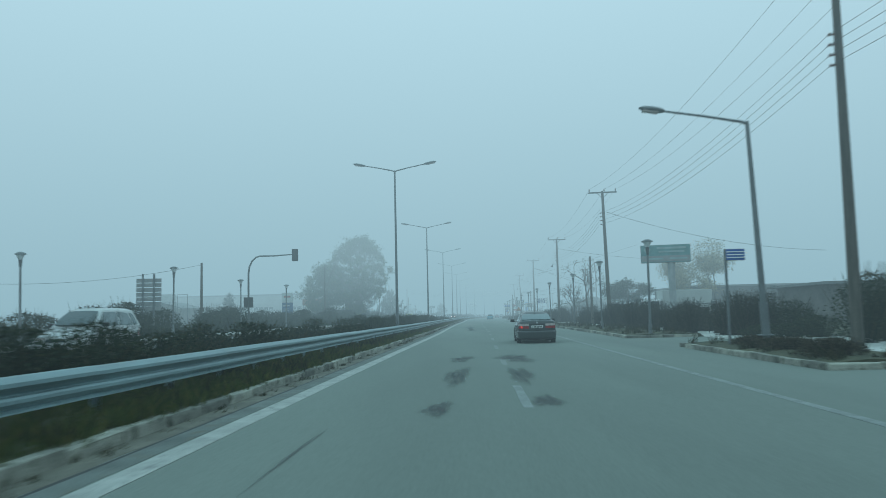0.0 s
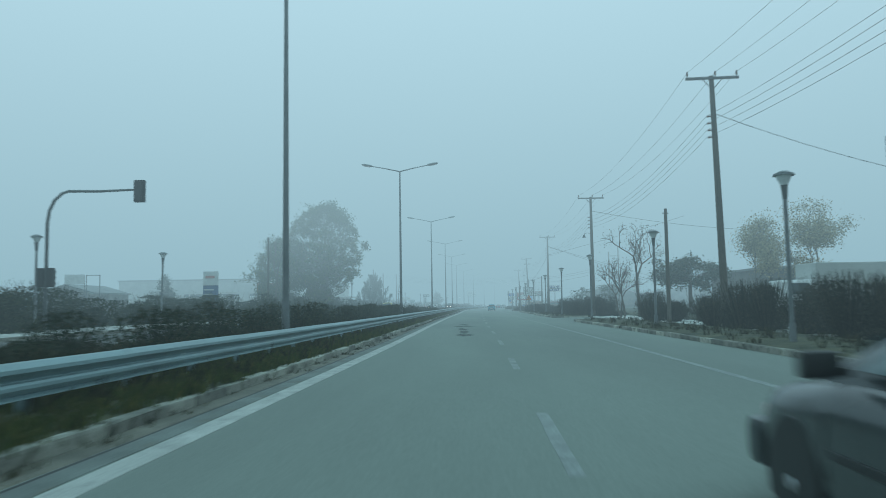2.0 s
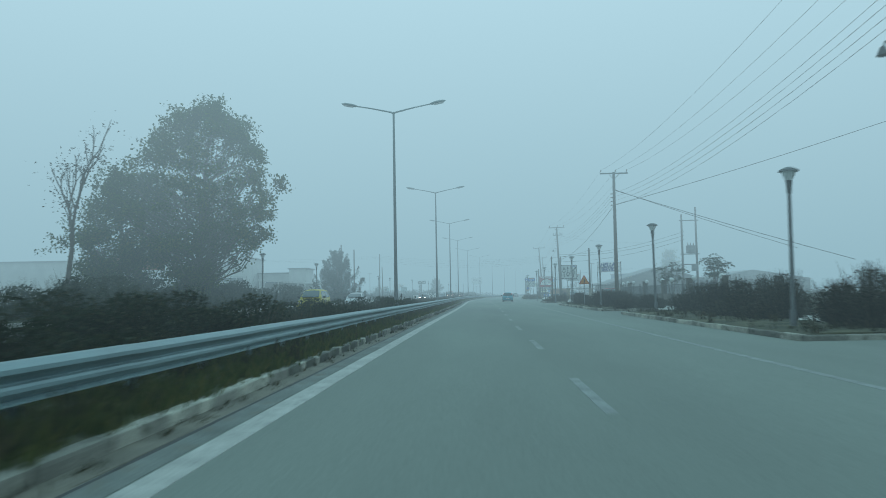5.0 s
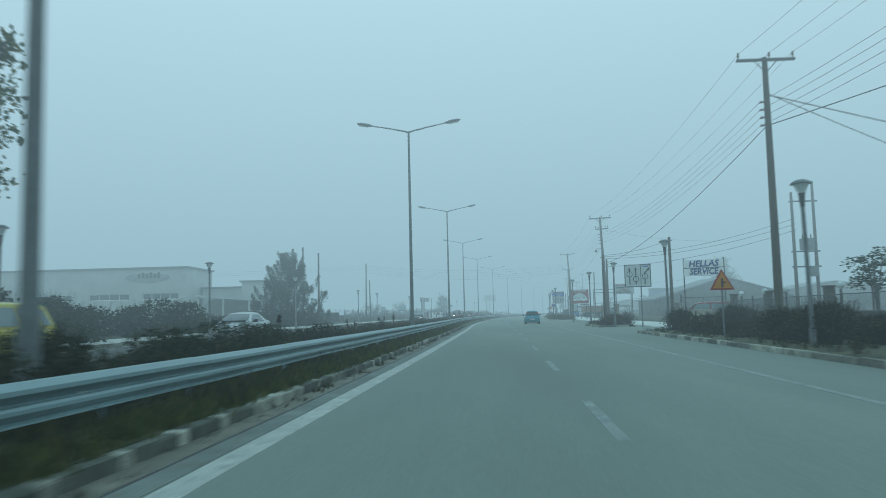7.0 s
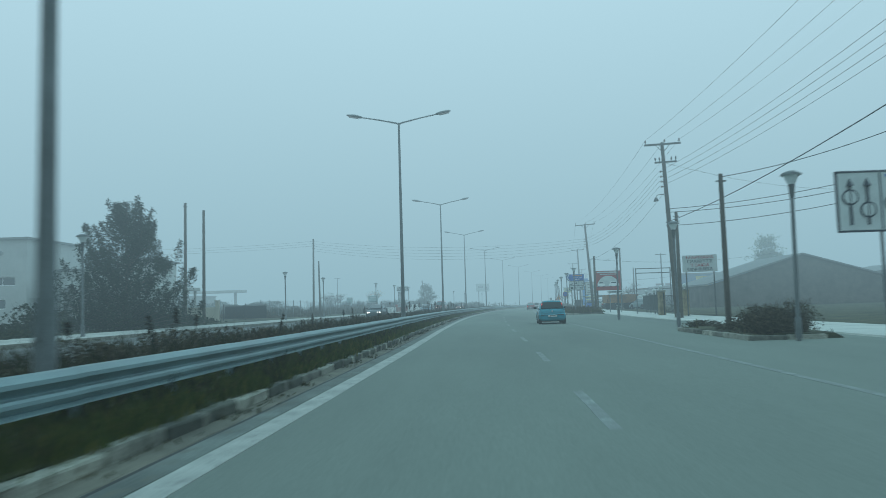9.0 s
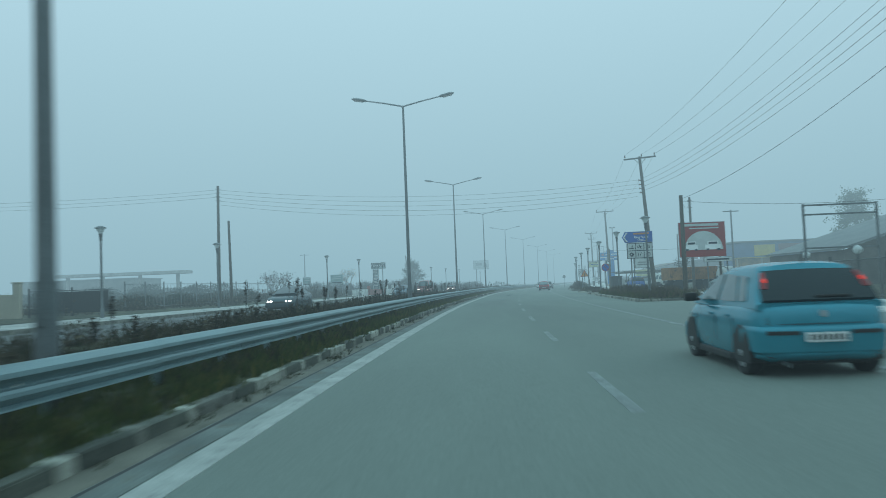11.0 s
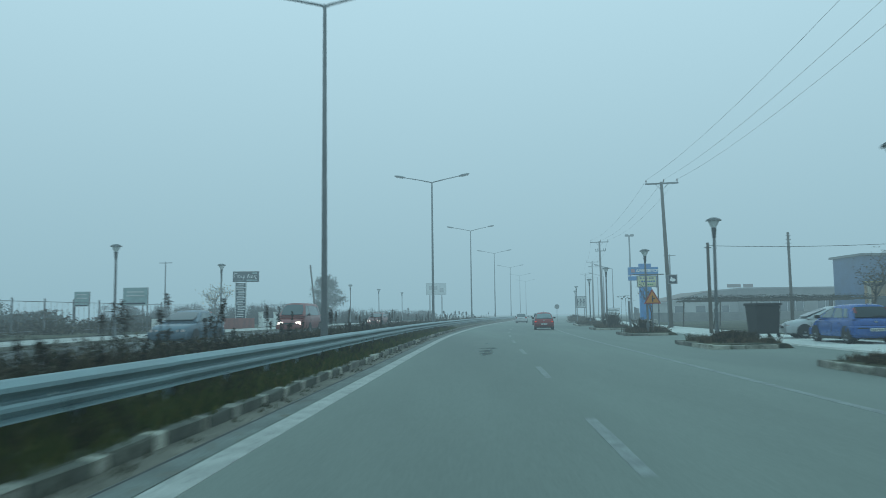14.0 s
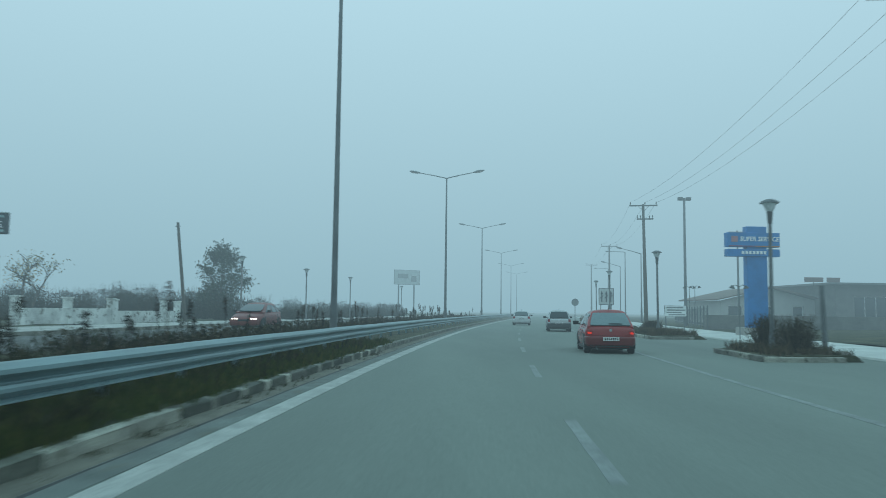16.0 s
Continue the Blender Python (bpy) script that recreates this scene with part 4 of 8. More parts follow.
def tree(name, x, y, z, height, radius, crown_base, seed, leaves, leaf, mat, label, trunk=0.22, levels=4, splits=3, spread=0.75, flat=0.0, droop=0.0, lean=(0, 0), top=0.9, cloud=0.5, stems=1, taper=0.0):
    """Trunk, limbs and twigs grown level by level, with leaves gathered round the twigs."""
    rng = np.random.default_rng(seed)
    ob = thing(name, x, y, z, 0, label, "tree")
    segs = []
    tips = []

    def grow(p, d, length, r, level):
        q = p
        steps = 3 if level < 2 else 2
        for i in range(steps):
            d = d + rng.normal(0, 0.10 + 0.05 * level, 3)
            d[2] += 0.05 - droop * level * 0.05
            d /= np.linalg.norm(d)
            b = q + d * length / steps
            segs.append((q, b, r * (1 - 0.3 * i / steps), r * (1 - 0.3 * (i + 1) / steps), level))
            q = b
            if level >= 1 and level < levels and rng.random() < 0.55:
                side(q, d, length * 0.55, r * 0.5, level + 1, 1)
        if level < levels:
            side(q, d, length * top * 0.82, r * 0.66, level + 1, splits)
        else:
            tips.append(q)

    def side(p, d, length, r, level, count):
        a0 = rng.uniform(0, 6.28)
        for j in range(count):
            a = a0 + 6.28 * j / count + rng.uniform(-0.5, 0.5)
            e = np.array([math.cos(a), math.sin(a), 0.0])
            v = d * (1 - spread * 0.5) + e * spread * rng.uniform(0.6, 1.1)
            v[2] *= 1 - flat
            v /= np.linalg.norm(v)
            grow(p, v, length * rng.uniform(0.75, 1.1), r, level)

    for sidx in range(stems):
        d0 = np.array([lean[0] + (rng.normal(0, 0.25) if stems > 1 else 0), lean[1] + (rng.normal(0, 0.25) if stems > 1 else 0), 1.0])
        grow(np.zeros(3) + (rng.normal(0, 0.15, 3) * [1, 1, 0] if stems > 1 else 0), d0 / np.linalg.norm(d0), max(crown_base, 0.3), trunk, 0)
    T = np.array(tips)
    lo, hi = T[:, 2].min(), T[:, 2].max()
    ext = np.abs(T[:, :2]).max()
    sz, sx = height / hi, radius / ext

    def warp(P):
        P = np.array(P, float)
        w = np.clip(P[..., 2] / max(crown_base, 0.1), 0, 1)
        k = (1 + (sx - 1) * w) * (1 - taper * np.clip(P[..., 2] / hi, 0, 1))
        return np.stack([P[..., 0] * k, P[..., 1] * k, P[..., 2] * (1 + (sz - 1) * w)], -1)

    A, B = warp([s[0] for s in segs]), warp([s[1] for s in segs])
    R0, R1, L = np.array([s[2] for s in segs]), np.array([s[3] for s in segs]), np.array([s[4] for s in segs])
    bm = bmesh.new()
    for a, b, r0, r1, l in zip(A, B, R0, R1, L):
        if l == 0:
            rod(bm, a, b, r0 * 1.05, r1 * 1.02, 10)
    part("trunk", bm, BARK, ob, smooth=True)
    far = L > 0
    v, f = sticks(rng, A[far], B[far], np.maximum(R0[far], 0.008), np.maximum(R1[far], 0.005))
    tagged(part("branchwork", mesh_of("branchwork", v, f, BARK), BARK, ob), kind="stuff")
    if leaves:
        W = warp(T)
        k = rng.integers(0, len(W), leaves)
        c = W[k] + rng.normal(0, cloud, (leaves, 3)) * [1, 1, 0.75]
        v, f = leaf_cloud(rng, c, leaf, flat * 0.6)
        part("crown", mesh_of("crown", v, f, mat), mat, ob)
    return ob


def crown_tree(name, x, y, z, height, base, profile, seed, clumps, leaves, leaf, mat, label, trunk=0.3, puff=(0.55, 0.4), shift=(0, 0), shoot=0.0, fronds=0):
    """A leafy tree: limbs fork from the trunk to many clumps that fill a lobed crown; profile gives the crown's radius from bottom to top."""
    rng = np.random.default_rng(seed)
    ob = thing(name, x, y, z, 0, label, "tree")
    t = rng.random(clumps) ** 0.85
    pf = np.interp(t, np.linspace(0, 1, len(profile)), profile)
    a = rng.uniform(0, 2 * np.pi, clumps)
    lobe = 1 + 0.10 * np.sin(3 * a + 5 * t) + 0.10 * np.sin(5 * a - 9 * t + 1)
    r = pf * lobe * (0.25 + 0.75 * rng.random(clumps) ** 0.55)
    zc = base + t * (height - base)
    c = np.stack([np.cos(a) * r + shift[0] * t, np.sin(a) * r + shift[1] * t, zc], 1)
    # trunk
    k = 9
    hz = np.linspace(-0.2, base + (height - base) * 0.8, k)
    tx = np.cumsum(rng.normal(0, 0.06, k)) + shift[0] * np.clip((hz - base) / (height - base), 0, 1)
    ty = np.cumsum(rng.normal(0, 0.06, k)) + shift[1] * np.clip((hz - base) / (height - base), 0, 1)
    tr = trunk * np.clip(1 - 0.9 * hz / (height * 0.85), 0.06, 1)
    part("trunk", tube(list(zip(tx, ty, hz)), [float(v) for v in tr], 10), BARK, ob, smooth=True)
    # limbs: each leaves the trunk lower down and bends up to its clump
    drop = np.clip(r * 0.75 + 0.4, 0.3, 3.5)
    zs = np.clip(zc - drop, base * 0.6, hz[-1])
    p0 = np.stack([np.interp(zs, hz, tx), np.interp(zs, hz, ty), zs], 1)
    p1 = p0 * 0.5 + c * 0.5 + np.stack([(c[:, 0] - p0[:, 0]) * 0.12, (c[:, 1] - p0[:, 1]) * 0.12, -0.12 * drop], 1) + rng.normal(0, 0.12, (clumps, 3))
    rl = np.clip(0.011 * np.linalg.norm(c - p0, axis=1), 0.012, 0.07)
    pieces = [sticks(rng, p0, p1, rl, rl * 0.7), sticks(rng, p1, c, rl * 0.7, rl * 0.3)]
    kk = np.repeat(np.arange(clumps), 5)
    tw = c[kk] + rng.normal(0, 1, (len(kk), 3)) * [puff[0] * 1.1, puff[0] * 1.1, puff[1] * 1.1] + [0, 0, shoot]
    pieces.append(sticks(rng, c[kk], tw, 0.009, 0.004))
    v, f = join(pieces)
    tagged(part("branchwork", mesh_of("branchwork", v, f, BARK), BARK, ob), kind="stuff")
    # leaves ride on the twigs
    k = rng.integers(0, len(kk), leaves)
    s = rng.uniform(0.25, 1.15, leaves)[:, None]
    q = c[kk[k]] * (1 - s) + tw[k] * s + rng.normal(0, 0.13 + 0.1 * puff[0], (leaves, 3))
    v, f = leaf_cloud(rng, q, leaf, aspect=0.75 if not shoot else 0.35)
    if fronds:
        # feathered fronds that reach outwards and up past the clumps
        k = rng.integers(0, clumps, fronds)
        out = np.stack([np.cos(a[k]), np.sin(a[k]), 0.25 + 1.1 * t[k]], 1) + rng.normal(0, 0.3, (fronds, 3))
        out /= np.linalg.norm(out, axis=1)[:, None]
        across = np.cross(out, [0.0, 0.0, 1.0])
        across /= np.linalg.norm(across, axis=1)[:, None] + 1e-6
        j = np.repeat(np.arange(fronds), 40)
        s = rng.random(len(j))
        p = c[k][j] + out[j] * (s * rng.uniform(0.7, 1.15, fronds)[j])[:, None] + across[j] * ((1.05 - s) * rng.uniform(-0.26, 0.26, len(j)))[:, None]
        p[:, 2] -= 0.22 * s**2
        v, f = join([(v, f), leaf_cloud(rng, p, leaf * 0.8, 0.5, aspect=0.4)])
    part("crown", mesh_of("crown", v, f, mat), mat, ob)
    return ob


def pine(name, x, y, z, height, profile, seed, shoots, label):
    """A bushy pine: limbs sweep up from the trunk and end in upright brushes of needles."""
    rng = np.random.default_rng(seed)
    ob = thing(name, x, y, z, 0, label, "tree")
    part("trunk", tube([(0, 0, -0.2), (0.05, 0, height * 0.4), (0, 0.05, height * 0.95)], [0.17, 0.11, 0.03], 10), BARK, ob, smooth=True)
    t = np.concatenate([rng.random(shoots) ** 1.15 * 0.94, [0.97, 0.93, 0.9]])
    a = np.arange(len(t)) * 2.39996 + rng.normal(0, 0.2, len(t))
    lobe = 1 + 0.2 * np.sin(3 * a + 4 * t) + 0.12 * np.sin(7 * a)
    r = np.interp(t, np.linspace(0, 1, len(profile)), profile) * lobe * (0.3 + 0.7 * rng.random(len(t)) ** 0.45)
    c = np.stack([np.cos(a) * r, np.sin(a) * r, 0.25 + t * (height - 0.9)], 1)
    root = np.stack([np.zeros(len(t)), np.zeros(len(t)), np.clip(c[:, 2] - 0.55 * r - 0.1, 0.1, height)], 1)
    up = np.stack([np.cos(a) * 0.35, np.sin(a) * 0.35, np.ones(len(t))], 1) + rng.normal(0, 0.12, (len(t), 3))
    up /= np.linalg.norm(up, axis=1)[:, None]
    long = rng.uniform(0.6, 1.35, len(t))[:, None]
    v, f = join([sticks(rng, root, c, np.clip(0.02 * r, 0.014, 0.06), 0.012), sticks(rng, c, c + up * long, 0.012, 0.006)])
    tagged(part("branchwork", mesh_of("branchwork", v, f, BARK), BARK, ob), kind="stuff")
    k = np.repeat(np.arange(len(t)), 190)
    s = rng.random(len(k))[:, None]
    q = c[k] + up[k] * long[k] * s + rng.normal(0, 1, (len(k), 3)) * (0.15 * (1.15 - s))
    kk = np.repeat(np.arange(len(t)), 70)
    s2 = rng.uniform(0.35, 1, len(kk))[:, None]
    inner = root[kk] * (1 - s2) + c[kk] * s2 + rng.normal(0, 0.22, (len(kk), 3))
    v, f = join([leaf_cloud(rng, q, 0.2, aspect=0.22), leaf_cloud(rng, inner, 0.2, aspect=0.3)])
    part("crown", mesh_of("crown", v, f, LEAF_PINE), LEAF_PINE, ob)
    return ob


def frond_shrub(name, x, y, z, height, seed, fronds, label):
    """Thin stems that carry level, feathered fronds of paired leaflets."""
    rng = np.random.default_rng(seed)
    ob = thing(name, x, y, z, 0, label, "shrub")
    bm = bmesh.new()
    heads = []
    for k in range(3):
        top = Vector((rng.normal(0, 0.5), rng.normal(0, 0.5), height * rng.uniform(0.72, 0.92)))
        tube([(0.1 * k - 0.1, 0, -0.2), (top.x * 0.4, top.y * 0.4, top.z * 0.5), top], [0.05, 0.035, 0.02], 6, bm=bm)
        heads.append(top)
    part("trunk", bm, BARK, ob, smooth=True)
    centres, ribs = [], []
    for i in range(fronds):
        o = heads[i % 3] * rng.uniform(0.55, 1.0)
        a, long, rise = rng.uniform(0, 6.28), rng.uniform(0.5, 1.0), rng.uniform(0.2, 1.2)
        prev = o
        for j in range(1, 10):
            q = j / 9
            p = o + Vector((math.cos(a) * long * q, math.sin(a) * long * q, 0.45 * rise * math.sin(q * 2.4) - 0.3 * q * q + rng.normal(0, 0.01)))
            ribs.append((prev, p))
            for side in (-1, 1):
                for m in (0.08, 0.16):
                    centres.append(p + Vector((-math.sin(a), math.cos(a), 0)) * side * m)
            prev = p
    v, f = sticks(rng, [p for p, _ in ribs], [q for _, q in ribs], 0.008, 0.006)
    tagged(part("frond_ribs", mesh_of("frond_ribs", v, f, BARK), BARK, ob), kind="stuff")
    v, f = leaf_cloud(rng, centres, 0.19, 0.75, aspect=0.4)
    part("crown", mesh_of("crown", v, f, LEAF_GREEN), LEAF_GREEN, ob, "feathered green fronds")
    return ob


crown_tree("poplar_tree", -16.9, 123.0, 0.2, 14.0, 1.5, (0.8, 1.7, 3.3, 4.7, 5.3, 5.4, 5.0, 4.3, 3.2, 1.4), 5, 330, 44000, 0.2, LEAF_OLIVE, "large spreading poplar with thinning olive and brown leaves", 0.34, (0.42, 0.3), (0.8, 0))
tree("bare_tree", -20.2, 112.0, 0.2, 11.0, 2.4, 2.5, 6, 500, 0.15, LEAF_DRY, "tall slender leafless tree", 0.16, 4, 2, 0.45, cloud=0.4)
crown_tree("poplar_tree", -22.6, 124.0, 0.2, 9.6, 1.0, (1.4, 2.8, 3.5, 3.4, 2.7, 1.2), 8, 130, 26000, 0.19, LEAF_OLIVE, "smaller poplar with thinning olive leaves", 0.2, (0.55, 0.45))
pine("pine_tree", -15.7, 174.0, 0.25, 7.4, (3.3, 3.6, 3.4, 2.9, 2.3, 1.6, 0.9, 0.25), 9, 160, "dark bushy pine with upright shoots")
crown_tree("ash_tree", -6.2, 300.0, 0.2, 5.5, 1.0, (0.9, 1.5, 1.8, 1.8, 1.5, 0.9, 0.3), 10, 70, 4500, 0.16, LEAF_GREEN, "rounded green roadside tree with feathered pointed fronds", 0.16, (0.4, 0.3), fronds=190)
tree("bare_tree", 15.2, 86.0, 0.1, 7.2, 3.2, 0.9, 14, 900, 0.1, LEAF_DRY, "leafless spreading tree with fine twigs", 0.15, 5, 2, 0.62, cloud=0.3)
tree("bare_tree", 13.6, 84.5, 0.1, 4.6, 2.2, 0.5, 15, 500, 0.1, LEAF_DRY, "leafless shrubby tree with many stems", 0.07, 4, 2, 0.6, cloud=0.3, stems=4)
tree("umbrella_tree", 21.2, 92.0, 0.1, 4.6, 3.2, 1.9, 16, 9500, 0.2, LEAF_GREEN, "low tree with a flat umbrella crown of drooping leaves", 0.2, 3, 3, 1.0, 0.5, 0.5, cloud=0.33)
for x, y, h, r, sd, n in ((26.6, 91.6, 8.3, 3.3, 17, 7000), (31.2, 89.0, 9.3, 3.7, 18, 8500), (29.0, 93.0, 8.0, 3.3, 19, 6500)):
    tree("autumn_tree", x, y, 0.1, h, r, 1.0, sd, n, 0.17, LEAF_PALE, "slender tree with sparse pale autumn leaves", 0.13, 5, 2, 0.5, cloud=0.42)
crown_tree("cypress", -41.2, 133.0, 0.3, 5.3, 0.2, (2.0, 1.9, 1.5, 0.9, 0.2), 20, 90, 9000, 0.16, LEAF_PINE, "small dark cypress beyond the scrub", 0.1, (0.2, 0.25), shoot=0.3)
crown_tree("poplar_tree", 55.0, 262.0, 0.1, 10.8, 1.5, (1.2, 2.2, 2.8, 2.6, 1.8, 0.8), 31, 90, 9000, 0.24, LEAF_OLIVE, "tall far poplar behind sheds", 0.25, (0.6, 0.45))
crown_tree("cypress", -40.0, 60.0, 0.3, 5.0, 0.3, (1.4, 1.5, 1.1, 0.7, 0.1), 21, 50, 5000, 0.16, LEAF_PINE, "small dark conifer beyond the scrub", 0.1, (0.22, 0.25), shoot=0.3)
tree("bare_shrub", -17.5, 247.0, 0.3, 3.2, 1.8, 0.5, 22, 700, 0.16, LEAF_DRY, "thin half-bare shrub tree", 0.06, 4, 2, 0.6, cloud=0.3, stems=3)
tree("bare_tree", -17.2, 292.8, 0.3, 4.3, 2.3, 0.9, 23, 500, 0.18, LEAF_PALE, "half-bare spreading shrub tree", 0.1, 4, 2, 0.7, cloud=0.35, stems=2)
tree("bare_tree", 27.5, 247.0, 0.1, 4.0, 2.4, 0.8, 24, 300, 0.1, LEAF_DRY, "leafless spreading tree in a yard", 0.1, 5, 2, 0.65, cloud=0.3)
tree("bare_tree", 18.4, 252.0, 0.1, 2.8, 1.0, 0.6, 25, 60, 0.1, LEAF_DRY, "small leafless tree on the pavement", 0.05, 4, 2, 0.5, cloud=0.2)
for x, y, h, sd in ((19.0, 134.6, 3.7, 26), (21.9, 132.0, 4.2, 27), (25.6, 143.0, 4.6, 28), (-18.9, 41.9, 2.6, 29)):
    frond_shrub("frond_shrub", x, y, 0.1, h, sd, 30, "tall thin shrub with feathered green fronds")



# ---------------------------------------------------------------- vehicles
def paint(name, base, rough=0.32, metal=0.0):
    return material(name, base, max(0.16, rough - 0.14), metal=metal, vary=0.12, size=0.9, fine=0.01, bump=0.0, spec=0.6)


def loft(sections):
    """Closed skin through rings of points."""
    bm = bmesh.new()
    rings = [[bm.verts.new(p) for p in s] for s in sections]
    n = len(rings[0])
    for a, b in zip(rings, rings[1:]):
        for k in range(n):
            bm.faces.new((a[k], a[(k + 1) % n], b[(k + 1) % n], b[k]))
    bm.faces.new(list(reversed(rings[0])))
    bm.faces.new(rings[-1])
    return bm


def panel(corners, thick, grid=6, soft=0.3):
    """A thin domed pane on four corners, given round its edge, with rounded corners; thick points outward."""
    bm = bmesh.new()
    c = [Vector(p) for p in corners]
    nrm = (c[1] - c[0]).cross(c[3] - c[0]).normalized()
    rows = []
    for i in range(grid + 1):
        row = []
        for j in range(grid + 1):
            a, b = 2 * i / grid - 1, 2 * j / grid - 1
            a, b = a * math.sqrt(1 - soft * b * b / 2), b * math.sqrt(1 - soft * a * a / 2)
            s, t = (a + 1) / 2, (b + 1) / 2
            p = c[0].lerp(c[1], s).lerp(c[3].lerp(c[2], s), t)
            row.append(bm.verts.new(p + nrm * thick * (0.5 + 2.0 * s * (1 - s) + 2.0 * t * (1 - t))))
        rows.append(row)
    for i in range(grid):
        for j in range(grid):
            bm.faces.new((rows[i][j], rows[i + 1][j], rows[i + 1][j + 1], rows[i][j + 1]))
    r = bmesh.ops.extrude_face_region(bm, geom=bm.faces[:])
    for v in [g for g in r["geom"] if isinstance(g, bmesh.types.BMVert)]:
        v.co -= nrm * max(0.02, abs(thick) * 2)
    bmesh.ops.recalc_face_normals(bm, faces=bm.faces[:])
    return bm


REAR_PLAN = ((0.0, 0.0), (0.55, 0.006), (0.74, 0.022), (0.82, 0.045), (0.885, 0.085), (0.935, 0.15), (0.968, 0.24), (0.99, 0.38), (1.0, 0.6))
FRONT_PLAN = ((0.58, 0.0), (0.70, 0.04), (0.81, 0.12), (0.89, 0.24), (0.95, 0.45), (0.985, 0.8), (1.0, 1.2))


def table(rows, v, inverse=False):
    """Straight interpolation in a small table, either way round."""
    k = [(b, a) for a, b in rows] if inverse else rows
    if v <= k[0][0]:
        return k[0][1]
    for (a, fa), (b, fb) in zip(k, k[1:]):
        if v <= b:
            return fa + (fb - fa) * (v - a) / (b - a)
    return k[-1][1]


def rear_patch(w, x0, x1, z0, z1, out, lean=0.0, soft=0.12):
    """A piece of skin that follows the rounded tail of a car."""
    bm = bmesh.new()
    rows = []
    n, m = 8, 3
    for i in range(n + 1):
        row = []
        for j in range(m + 1):
            a, b = 2 * i / n - 1, 2 * j / m - 1
            a, b = a * math.sqrt(1 - soft * b * b), b * math.sqrt(1 - soft * a * a)
            x, z = x0 + (x1 - x0) * (a + 1) / 2, z0 + (z1 - z0) * (b + 1) / 2
            row.append(bm.verts.new((x, table(REAR_PLAN, min(abs(x) / w, 0.995)) - out + lean * (z - z0), z)))
        rows.append(row)
    fs = [bm.faces.new((rows[i][j], rows[i + 1][j], rows[i + 1][j + 1], rows[i][j + 1])) for i in range(n) for j in range(m)]
    r = bmesh.ops.extrude_face_region(bm, geom=fs)
    for v in [g for g in r["geom"] if isinstance(g, bmesh.types.BMVert)]:
        v.co.y += 0.035
        v.co.x *= 0.985
    bmesh.ops.recalc_face_normals(bm, faces=bm.faces[:])
    return bm


def wheel(parent, x, y, r, w, side, rim_mat):
    bm = bmesh.new()
    n = 28
    prof = [(r * 0.62, -w / 2), (r * 0.93, -w / 2), (r, -w * 0.36), (r, w * 0.36), (r * 0.93, w / 2), (r * 0.62, w / 2)]
    rings = [[bm.verts.new((s * side, rr * math.cos(2 * math.pi * k / n), rr * math.sin(2 * math.pi * k / n))) for k in range(n)] for rr, s in prof]
    for a, b in zip(rings, rings[1:] + rings[:1]):
        for k in range(n):
            bm.faces.new((a[k], a[(k + 1) % n], b[(k + 1) % n], b[k]))
    bmesh.ops.recalc_face_normals(bm, faces=bm.faces[:])
    bmesh.ops.translate(bm, verts=bm.verts, vec=(x, y, r))
    tyre = part("wheel", bm, RUBBER, parent, "black tyre with a silver cover", True)
    bm = bmesh.new()
    q = Matrix.Translation((x + side * w * 0.38, y, r)) @ Matrix.Rotation(side * math.pi / 2, 4, "Y")
    bmesh.ops.create_cone(bm, cap_ends=True, segments=24, radius1=r * 0.7, radius2=r * 0.66, depth=0.04, matrix=q)
    bmesh.ops.create_cone(bm, cap_ends=True, segments=12, radius1=r * 0.16, radius2=r * 0.13, depth=0.03, matrix=q @ Matrix.Translation((0, 0, 0.03)))
    for k in range(7):
        a = 2 * math.pi * k / 7
        box(bm, (r * 0.36, 0, 0.021), (r * 0.44, r * 0.13, 0.008), 0.004, q @ Matrix.Rotation(a, 4, "Z"))
    part("rim", bm, rim_mat, tyre, "silver wheel cover", True)


